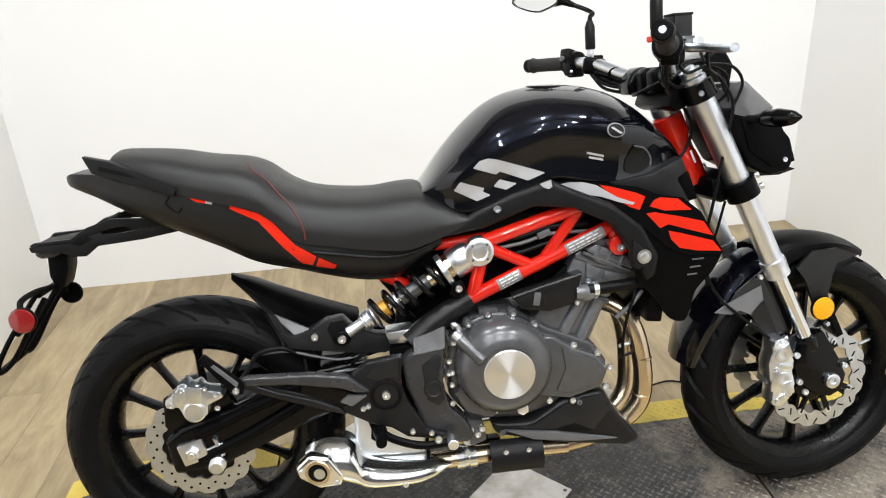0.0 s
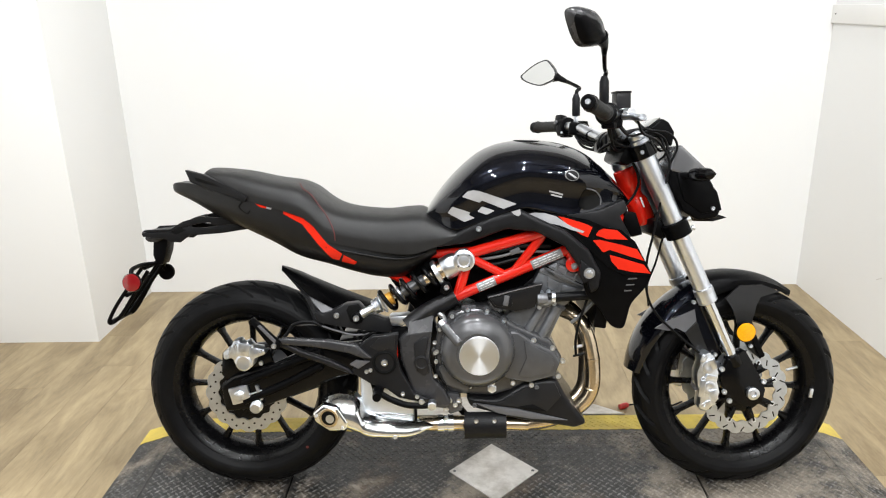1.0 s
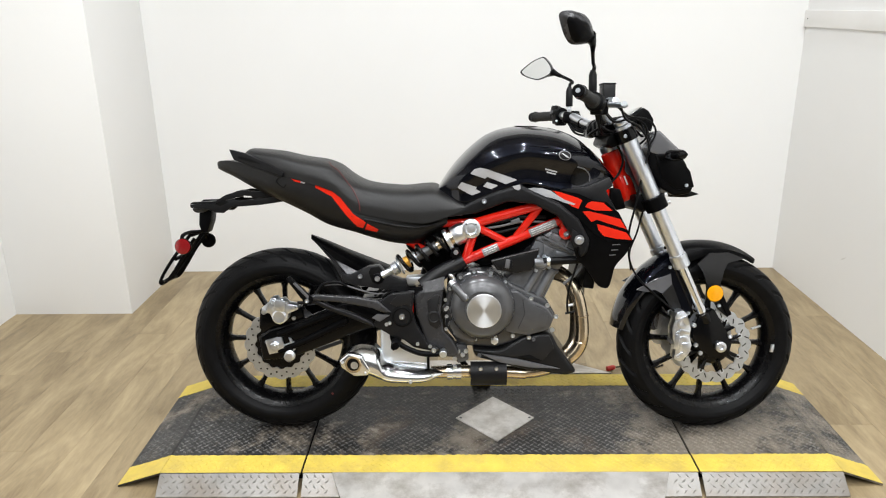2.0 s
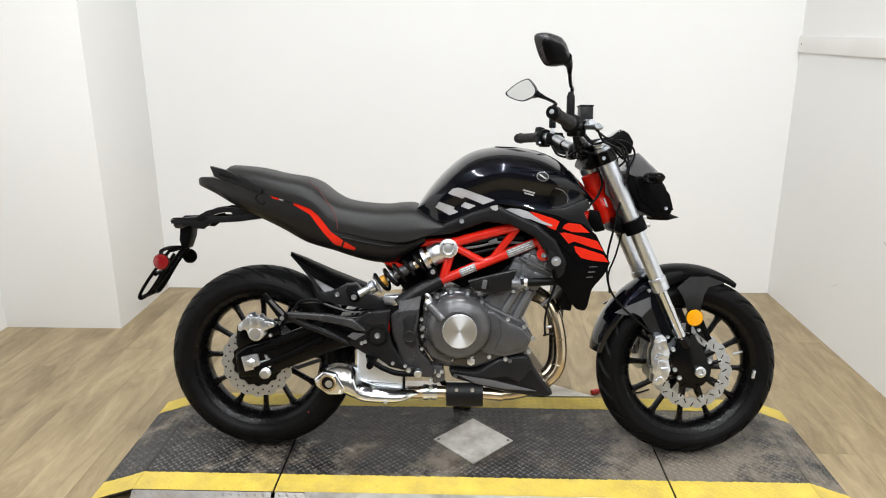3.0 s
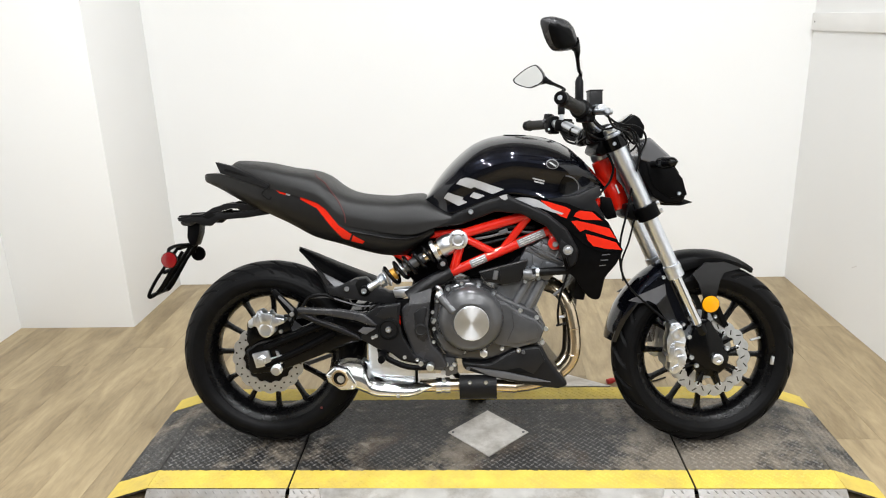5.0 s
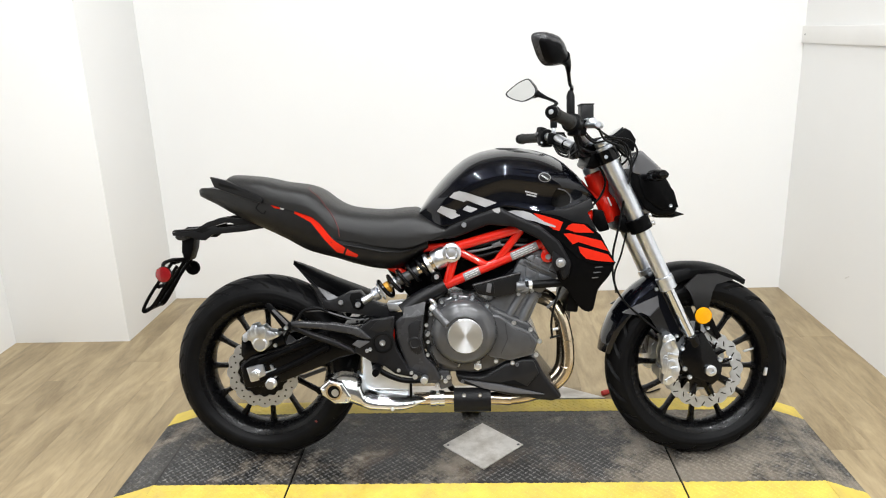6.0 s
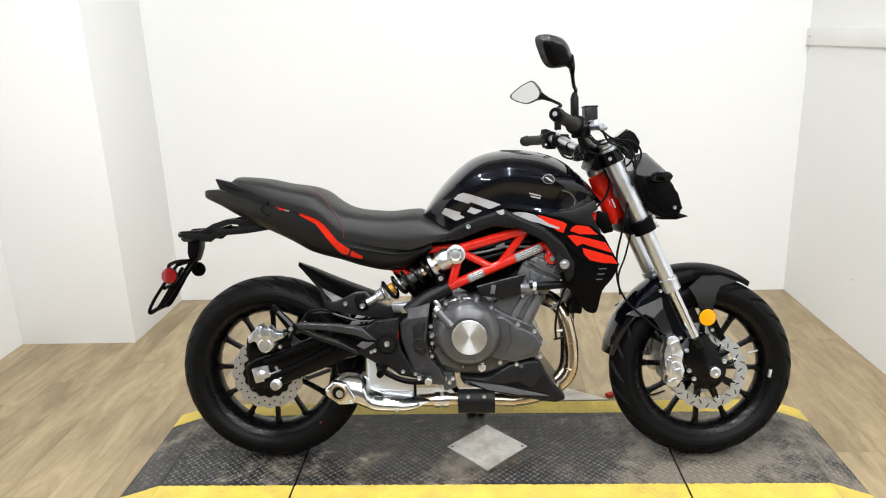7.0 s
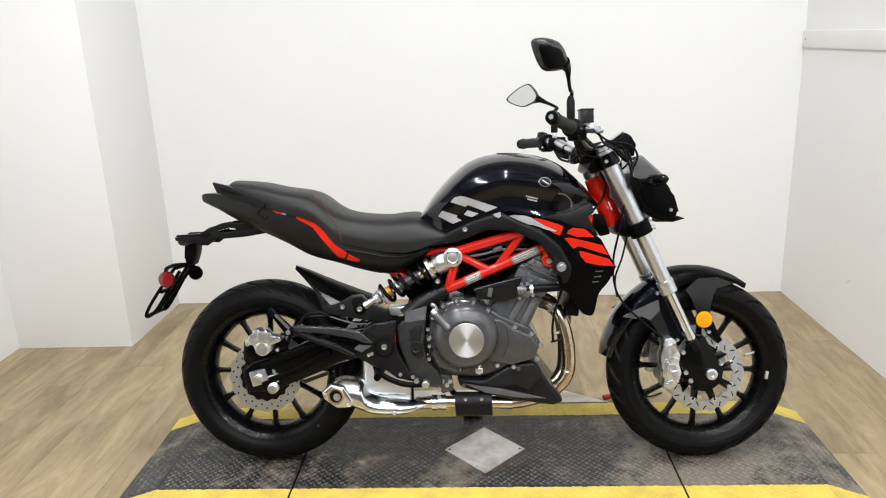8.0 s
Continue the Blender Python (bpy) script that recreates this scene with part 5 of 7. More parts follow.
part("cover_web", prism([(0.556, 0.394), (0.586, 0.427), (0.600, 0.420), (0.606, 0.383), (0.644, 0.342), (0.632, 0.329), (0.577, 0.348)], -CASE_Y - 0.034, -CASE_Y + 0.01, 0.006, 2), M_CASE, engine)
for k, a in enumerate((72, 100, 124, 150, 186, 214, 238, 262, 296, 20, 44)):
    r = 0.1075
    bx, bz = CX + r * math.cos(radians(a)), CZ + r * math.sin(radians(a))
    part("bolt_boss", lathe([(0, 0.011), (0.022, 0.011), (0.025, 0.009)], (bx, -CASE_Y + 0.006, bz), 16, axis=(0, -1, 0)), M_CASE, engine)
    bolt(engine, (bx, -CASE_Y - 0.018, bz), 0.0060)
for x, z in ((0.812, 0.468), (0.862, 0.446), (0.889, 0.410), (0.878, 0.368), (0.806, 0.344), (0.756, 0.350)):
    bolt(engine, (x, -CASE_Y - 0.020, z), 0.0075)
filler = part("oil_filler", lathe([(0, 0.010), (0.002, 0.0135), (0.058, 0.0150), (0.066, 0.013), (0.070, 0.006)], (0.573, -0.178, 0.516), 20, axis=(0.050, -0.036, -0.050)), M_CASE, engine)
part("filler_cap", lathe([(-0.016, 0.006), (-0.014, 0.0105), (0.0, 0.0105)], (0.573, -0.178, 0.516), 12, axis=(0.050, -0.036, -0.050)), M_SATIN, filler)
part("cable_stop", tube([(0.578, -0.168, 0.522), (0.572, -0.172, 0.540), (0.562, -0.17, 0.545), (0.566, -0.16, 0.535)], 0.005, 8), M_SATIN, engine)
part("drain_plug", lathe([(0, 0.013), (0.006, 0.013), (0.008, 0.010), (0.008, 0.005)], (0.700, -CASE_Y - 0.012, 0.332), 6, axis=(0, -1, 0)), M_BOLT, engine)
part("top_bracket", box((0.640, -0.13, 0.552), (0.04, 0.03, 0.018), 0.003), M_CASE, engine)
# cylinders, leaning forward
CYL = part("cylinder_block", prism([(0.715, 0.500), (0.800, 0.585), (0.898, 0.545), (0.852, 0.445), (0.78, 0.455)], -0.118, 0.118, 0.008), M_HEAD, engine)
for k in range(2):
    f = 0.5 + 0.32 * k
    a = Vector((0.800, 0, 0.585)).lerp(Vector((0.898, 0, 0.545)), f)
    b = Vector((0.730, 0, 0.488)).lerp(Vector((0.852, 0, 0.448)), f)
    part("cylinder_rib", rod((a.x, -0.119, a.z), (b.x, -0.119, b.z), 0.0135, 14), M_HEAD, CYL)
part("cylinder_band", prism([(0.792, 0.578), (0.800, 0.588), (0.902, 0.548), (0.896, 0.536)], -0.124, 0.124, 0.002), M_CASE, CYL)
HEAD = part("cylinder_head", prism([(0.800, 0.588), (0.832, 0.655), (0.868, 0.668), (0.955, 0.628), (0.952, 0.600), (0.898, 0.548)], -0.122, 0.122, 0.008), M_HEAD, engine, "bare grey cast cylinder head")
part("head_cover", prism([(0.835, 0.652), (0.850, 0.684), (0.885, 0.690), (0.962, 0.652), (0.958, 0.628), (0.868, 0.664)], -0.112, 0.112, 0.008), M_HEAD, engine)
for z0 in (0.0, 0.024):
    part("head_rib", rod((0.830 + z0, -0.123, 0.648 - z0 * 0.6), (0.940 + z0 * 0.3, -0.123, 0.594 - z0 * 0.2 + 0.012), 0.004, 8), M_HEAD, HEAD)
part("coil_cover", prism([(0.842, 0.657), (0.873, 0.673), (0.953, 0.634), (0.943, 0.606), (0.905, 0.622)], -0.134, -0.118, 0.004), M_HEAD, HEAD)
for a, b in (((0.848, 0.656), (0.945, 0.607)), ((0.856, 0.662), (0.950, 0.614)), ((0.868, 0.646), (0.880, 0.668)), ((0.893, 0.633), (0.906, 0.656)), ((0.918, 0.620), (0.931, 0.644))):
    part("cover_rib", rod((a[0], -0.1345, a[1]), (b[0], -0.1345, b[1]), 0.0034, 8), M_HEAD, HEAD)
part("coil_pack", box((0.895, -0.128, 0.640), (0.05, 0.016, 0.028), 0.004, (0, 25, 0)), M_MIDGREY, HEAD)
part("cast_pad", prism([(0.853, 0.633), (0.884, 0.616), (0.873, 0.594), (0.851, 0.604)], -0.129, -0.120, 0.003), M_HEAD, HEAD)
part("cast_pad", prism([(0.893, 0.611), (0.930, 0.600), (0.920, 0.588), (0.886, 0.594)], -0.127, -0.120, 0.003), M_HEAD, HEAD)
part("cover_gasket", rod((0.846, -0.1325, 0.6635), (0.949, -0.1325, 0.6095), 0.0022, 8), M_SEAM_SHADE, HEAD)
for x, z in ((0.835, 0.592), (0.846, 0.565), (0.870, 0.560), (0.815, 0.60), (0.946, 0.61), (0.86, 0.655)):
    bolt(HEAD, (x, -0.122, z), 0.0065)
part("injector_rail", box((0.80, -0.10, 0.60), (0.06, 0.03, 0.03), 0.006, (0, -40, 0)), M_BLACK, engine)
air = part("side_cover", prism([(0.688, 0.585), (0.760, 0.603), (0.838, 0.622), (0.828, 0.590), (0.815, 0.556), (0.765, 0.546), (0.706, 0.556)], -0.158, -0.118, 0.006), M_HANGER, bike, "black plastic inlet cover")
part("cover_frame", prism([(0.696, 0.582), (0.752, 0.596), (0.756, 0.560), (0.712, 0.561)], -0.1605, -0.155, 0.003), M_GREY, air)
part("cover_lip", tube([(0.690, -0.158, 0.585), (0.760, -0.158, 0.603), (0.834, -0.158, 0.620)], 0.0028, 8), M_ARM, air)
part("badge", box((0.739, -0.161, 0.577), (0.014, 0.004, 0.028), 0.002, (0, 10, 0)), M_MIDGREY, air, "small grey tab")
hose = part("coolant_hose", tube([(0.835, -0.150, 0.580), (0.87, -0.152, 0.583), (0.93, -0.152, 0.586), (0.985, -0.145, 0.588)], 0.0125, 16), M_CABLE, bike, "black coolant hose with a clamp")
part("hose_clamp", lathe([(-0.005, 0.013), (-0.005, 0.0148), (0.005, 0.0148), (0.005, 0.013)], (0.864, -0.152, 0.583), 24, axis=(1, 0, 0)), M_BOLT, hose)
part("water_pipe", lathe([(0, 0.010), (0, 0.015), (0.025, 0.015), (0.03, 0.012)], (0.822, -0.150, 0.579), 18, axis=(1, 0, 0)), M_HEAD, hose)
part("water_elbow", tube([(0.868, -0.152, 0.582), (0.850, -0.150, 0.572), (0.838, -0.140, 0.569), (0.834, -0.120, 0.569)], [0.0115, 0.013, 0.014, 0.016], 16), M_HEAD, hose, "cast coolant elbow")
for x, z in ((0.829, 0.552), (0.853, 0.560), (0.854, 0.595)):
    bolt(hose, (x, -0.130, z), 0.0065)
part("engine_stay", tube([(0.972, -0.13, 0.563), (0.945, -0.13, 0.532), (0.916, -0.125, 0.506)], 0.005, 8), M_HEAD, engine)
part("thin_hose", tube([(0.962, -0.13, 0.585), (0.946, -0.14, 0.545), (0.934, -0.138, 0.505), (0.928, -0.13, 0.455), (0.931, -0.12, 0.415)], 0.0036, 8), M_CABLE, bike)

# exhaust
pipe = part("header_pipe", tube([(0.895, -0.06, 0.530), (0.938, -0.085, 0.510), (0.967, -0.10, 0.455), (0.981, -0.105, 0.360), (0.970, -0.105, 0.293), (0.922, -0.10, 0.246), (0.85, -0.10, 0.220), (0.78, -0.11, 0.215)], 0.0205, 20), M_TITAN, bike, "heat-tinted golden exhaust header pipe")
part("weld_ring", lathe([(-0.003, 0.0205), (0, 0.0213), (0.003, 0.0205)], (0.9785, -0.105, 0.40), 24, axis=(0.08, 0, -1), caps=False), M_TITAN, pipe)
part("weld_ring", lathe([(-0.003, 0.0205), (0, 0.0218), (0.003, 0.0205)], (0.9750, -0.105, 0.315), 24, axis=(-0.1, 0, -1), caps=False), M_TITAN, pipe)
part("header_pipe", tube([(0.905, 0.03, 0.530), (0.948, 0.0, 0.500), (0.970, -0.01, 0.44), (0.976, -0.012, 0.35), (0.965, -0.02, 0.285), (0.915, -0.04, 0.242), (0.83, -0.08, 0.218)], 0.0205, 20), M_TITAN, bike, "heat-tinted golden exhaust header pipe")
part("oxygen_sensor", rod((0.928, -0.10, 0.43), (0.958, -0.10, 0.436), 0.0045, 10), M_SATIN, bike)
part("oxygen_sensor", rod((0.925, -0.11, 0.408), (0.955, -0.105, 0.414), 0.0035, 10), M_HANGER, bike)
low = part("link_pipe", tube([(0.80, -0.11, 0.214), (0.70, -0.12, 0.222), (0.60, -0.128, 0.226), (0.50, -0.135, 0.226)], 0.020, 20), M_TITAN, bike, "golden steel link pipe")
part("pipe_clamp", lathe([(-0.022, 0.021), (-0.022, 0.0245), (-0.006, 0.0245), (-0.004, 0.0225), (0.004, 0.0225), (0.006, 0.0245), (0.022, 0.0245), (0.022, 0.021)], (0.572, -0.130, 0.226), 28, axis=(1, 0.07, 0)), M_CHROME, low)
bolt(low, (0.575, -0.15, 0.246), 0.006, axis=(0, -0.4, 1))
bm = bmesh.new()
rings = []
for x in (0.624, 0.629, 0.733, 0.738):
    rings.append([bm.verts.new((x, -0.128 - (0.0414 + d) * math.cos(a), 0.224 + (0.0414 + d) * math.sin(a))) for d, angs in ((0, range(-70, 71, 10)), (-0.003, range(70, -71, -10))) for a in [radians(q) for q in angs]])
grid_faces(bm, rings)
bm.faces.new(rings[0])
bm.faces.new(rings[-1][::-1])
guard = part("heat_guard", bm, M_GREY, bike, "dark rubber heat guard round the pipe")
for x in (0.656, 0.705):
    bolt(guard, (x, -0.162, 0.246), 0.0065)
cat = part("silencer_chamber", prism([(0.342, 0.372), (0.430, 0.374), (0.492, 0.345), (0.493, 0.262), (0.486, 0.238), (0.360, 0.238), (0.343, 0.256)], -0.150, 0.10, 0.012, 3), M_CHAMBER, bike, "satin stainless silencer chamber under the engine")
part("chamber_seam", tube([(0.352, -0.149, 0.266), (0.42, -0.1495, 0.262), (0.486, -0.149, 0.258)], 0.0035, 8), M_CHROME, cat)
part("chamber_lug", prism([(0.372, 0.354), (0.415, 0.358), (0.408, 0.334), (0.393, 0.318), (0.386, 0.304), (0.375, 0.312), (0.378, 0.332)], -0.168, -0.149, 0.004), M_BLACK, cat, "black hanger lug")
part("chamber_strap", rod((0.492, -0.150, 0.29), (0.492, -0.150, 0.235), 0.004, 8), M_BLACK, cat)
muf_shell = Shell(
    bottom=[(0.240, 0.242), (0.304, 0.228), (0.341, 0.213), (0.381, 0.203), (0.463, 0.201), (0.492, 0.206), (0.538, 0.227)],
    top=[(0.240, 0.310), (0.262, 0.322), (0.288, 0.328), (0.326, 0.321), (0.344, 0.304), (0.352, 0.280), (0.380, 0.264), (0.464, 0.248), (0.510, 0.242), (0.538, 0.232)],
    width=[(0.240, 0.050), (0.30, 0.056), (0.36, 0.052), (0.44, 0.045), (0.50, 0.031), (0.538, 0.010)],
    section=[(0, 0.30), (0.08, 0.66), (0.22, 0.92), (0.40, 1.0), (0.60, 0.93), (0.82, 0.68), (1, 0.32)])
bm = muf_shell.build(90, 18)
bmesh.ops.translate(bm, vec=(0, -0.150, 0), verts=bm.verts)
muffler = part("muffler", bm, M_MUFFLER, bike, "short polished stainless muffler with a slanted tip", 30)
tip = part("muffler_tip", prism([(0.219, 0.287), (0.249, 0.312), (0.290, 0.303), (0.316, 0.260), (0.309, 0.238), (0.264, 0.237), (0.226, 0.264)], -0.210, -0.178, 0.010, 4), M_MUFFLER, muffler)
part("outlet", lathe([(0, 0.0260), (0.003, 0.0265), (0.005, 0.0245), (0.005, 0.0195), (-0.004, 0.0185)], (0.265, -0.211, 0.277), 32, axis=(-0.15, -1, 0)), M_TITAN, tip)
# Closed dark disc paints the shade inside the outlet
part("outlet_bore_shade", lathe([(0, 0.0192), (0.0015, 0.0192)], (0.265, -0.2115, 0.277), 28, axis=(-0.15, -1, 0)), M_SEAM_SHADE, tip)
part("outlet_pipe", lathe([(0, 0.011), (0.003, 0.0115), (0.003, 0.008)], (0.268, -0.2125, 0.274), 20, axis=(-0.15, -1, 0)), M_SATIN, tip)
for x, z in ((0.231, 0.282), (0.300, 0.248)):
    bolt(tip, (x, -0.211, z), 0.004, depth=0.003)
bolt(muffler, (0.438, -0.193, 0.214), 0.006, depth=0.004)

# belly pan
belly = part("belly_pan", prism([(0.628, 0.312), (0.700, 0.302), (0.722, 0.306), (0.785, 0.343), (0.831, 0.354), (0.877, 0.356), (0.897, 0.315), (0.960, 0.228), (0.925, 0.217), (0.780, 0.240), (0.700, 0.262), (0.640, 0.278)], -0.152, 0.152, 0.018, 4), M_HANGER, bike, "satin black belly pan")
# Ridge of the same moulding, coloured lighter as its highlight
part("belly_ridge", prism([(0.655, 0.292), (0.773, 0.274), (0.905, 0.242), (0.809, 0.247), (0.718, 0.263)], -0.160, -0.148, 0.004), M_MIDGREY, belly, "moulded ridge, its highlight put in as lighter grey")
part("belly_step", prism([(0.650, 0.300), (0.705, 0.294), (0.725, 0.298), (0.790, 0.335), (0.835, 0.346), (0.870, 0.348), (0.886, 0.310), (0.850, 0.268), (0.80, 0.276), (0.70, 0.290)], -0.157, -0.150, 0.003), M_CASTING, belly)
# Dark inlay paints shade in an opening of the pan
part("belly_slot_shade", prism([(0.769, 0.282), (0.810, 0.289), (0.850, 0.268), (0.790, 0.276)], -0.1585, -0.156, 0.001), M_SEAM_SHADE, belly)
for x, z in ((0.820, 0.338), (0.652, 0.288)):
    bolt(belly, (x, -0.156, z), 0.006, material=M_MIDGREY)
for x, z in ((0.560, 0.312), (0.600, 0.288), (0.575, 0.275), (0.610, 0.300), (0.585, 0.300)):
    bolt(bike, (x, -0.150, z), 0.0075, name="engine_bolt")
part("mount_bracket", prism([(0.555, 0.322), (0.612, 0.318), (0.620, 0.270), (0.585, 0.258), (0.565, 0.29)], -0.150, -0.10, 0.006), M_CASE, bike, "grey lower engine mount")
part("side_stand", tube([(0.52, 0.14, 0.30), (0.60, 0.20, 0.16), (0.665, 0.255, 0.058)], 0.011, 12), M_BLACK, bike, "black side stand")
part("stand_foot", box((0.672, 0.262, 0.052), (0.07, 0.04, 0.008), 0.003, (-10, 0, 0)), M_BLACK, bike)

# tank
tank_shell = Shell(
    bottom=[(0.522, 0.795), (0.56, 0.775), (0.612, 0.758), (0.650, 0.770), (0.709, 0.792), (0.794, 0.816), (0.844, 0.806), (0.912, 0.794), (0.955, 0.796), (0.995, 0.810), (1.03, 0.822), (1.080, 0.824)],
    top=[(0.522, 0.803), (0.567, 0.868), (0.613, 0.919), (0.641, 0.944), (0.677, 0.970), (0.731, 0.990), (0.802, 0.998), (0.873, 0.991), (0.926, 0.977), (0.971, 0.955), (1.015, 0.917), (1.045, 0.884), (1.066, 0.853), (1.080, 0.829)],
    width=[(0.522, 0.080), (0.56, 0.120), (0.612, 0.146), (0.70, 0.160), (0.80, 0.166), (0.90, 0.164), (0.98, 0.148), (1.03, 0.122), (1.066, 0.088), (1.080, 0.066)],
    section=[(0, 0.94), (0.2, 0.945), (0.40, 0.985), (0.55, 1.0), (0.66, 0.955), (0.77, 0.82), (0.87, 0.61), (0.95, 0.36), (1, 0.05)],
    section_front=[(0, 0.97), (0.13, 0.915), (0.28, 0.905), (0.44, 0.965), (0.56, 1.0), (0.66, 0.965), (0.77, 0.83), (0.87, 0.62), (0.95, 0.37), (1, 0.05)])
bm = tank_shell.build(110, 36)
inner = [v for v in bm.verts if not v.is_boundary]
for k in range(10):
    bmesh.ops.smooth_vert(bm, verts=inner, factor=0.5, use_axis_x=False, use_axis_y=True, use_axis_z=True)
tank = part("fuel_tank", bm, M_PAINT, bike, "gloss black fuel tank with silver decals", 60)


def on_tank(x, z):
    return tank_shell.side(x, z)


def toothed(outline, pitch=0.0045, depth=0.0014):
    """The outline with small saw teeth along its long edges."""
    pts = []
    for i, p in enumerate(outline):
        a, b = Vector(p), Vector(outline[(i + 1) % len(outline)])
        n = int((b - a).length / pitch)
        side = Vector((a.y - b.y, b.x - a.x)).normalized() * depth
        for k in range(max(1, n)):
            pts.append(tuple(a.lerp(b, k / max(1, n))))
            if n > 2:
                pts.append(tuple(a.lerp(b, (k + 0.5) / n) + side))
    return pts


for shape in ([(0.627, 0.853), (0.641, 0.867), (0.654, 0.870), (0.674, 0.866), (0.766, 0.833), (0.733, 0.821), (0.679, 0.843), (0.671, 0.838)],
              [(0.588, 0.810), (0.600, 0.826), (0.646, 0.811), (0.643, 0.804), (0.657, 0.797), (0.631, 0.787)],
              [(0.666, 0.814), (0.677, 0.826), (0.709, 0.816), (0.689, 0.806)]):
    part("silver_decal", skin(toothed(shape), on_tank, 0.001, 0.012, 0.0024), M_GREYFILM, tank, "silver decal with a finely toothed edge")
disc = [(0.909 + 0.0180 * math.cos(a) + 0.0045 * math.sin(a), 0.905 + 0.0135 * math.sin(a) - 0.005 * math.cos(a)) for a in [2 * math.pi * k / 28 for k in range(28)]]
emblem = part("tank_badge", skin(disc, on_tank, 0.002, 0.008, 0.0030), M_LABEL, tank, "oval grey tank emblem")
part("emblem_mark", skin([(0.909 + 0.85 * (x - 0.909), 0.905 + 0.85 * (z - 0.905)) for x, z in disc], on_tank, 0.001, 0.008, 0.0040), M_GREY, emblem)
part("emblem_mark", skin([(0.898, 0.911), (0.903, 0.912), (0.922, 0.899), (0.917, 0.897)], on_tank, 0.001, 0.008, 0.0046), M_GREYFILM, emblem)
part("fuel_cap", lathe([(0, 0.040), (0.002, 0.039), (0.003, 0.036), (0.003, 0.01)], (0.81, 0.0, 0.9925), 32, axis=(0.05, 0, 1)), M_BLACK, tank)
part("tank_recess", skin(closed_curve([(0.931, 0.822), (0.933, 0.846), (0.949, 0.868), (0.969, 0.862), (0.987, 0.844), (0.987, 0.828), (0.972, 0.818), (0.951, 0.814)], 3), on_tank, 0.002, 0.012, 0.0026), M_GLOSS, tank, "dark grey recessed tank panel")

# Grey tube paints the highlight along the recess's edge
part("recess_rim_highlight", tube([(x, on_tank(x, z) - 0.003, z) for x, z in ((0.949, 0.870), (0.969, 0.864), (0.982, 0.853), (0.989, 0.840), (0.988, 0.826))], 0.002, 8), M_MIDGREY, tank)
for k, (x0, x1) in enumerate(((0.852, 0.887), (0.856, 0.885))):
    z0, z1 = 0.867 - 0.009 * k, 0.8575 - 0.007 * k
    part("model_mark", skin([(x0, z0), (x1, z1), (x1, z1 - 0.0045), (x0, z0 - 0.0045)], on_tank, 0.001, 0.008, 0.0026), M_GREYFILM, tank)

# side trim, shrouds
def flank(x, z):
    """The shroud flares outwards towards the front and turns in at its foot."""
    return -(0.140 + 0.21 * (x - 0.762) - 0.05 * max(0.0, z - 0.74) - 0.15 * max(0.0, 0.62 - z))


def leaning_in(bm):
    """The trim lies closer to the middle line towards the seat."""
    for v in bm.verts:
        v.co.y += 0.046 * min(1.0, max(0.0, (0.95 - v.co.x) / 0.30))
    return bm


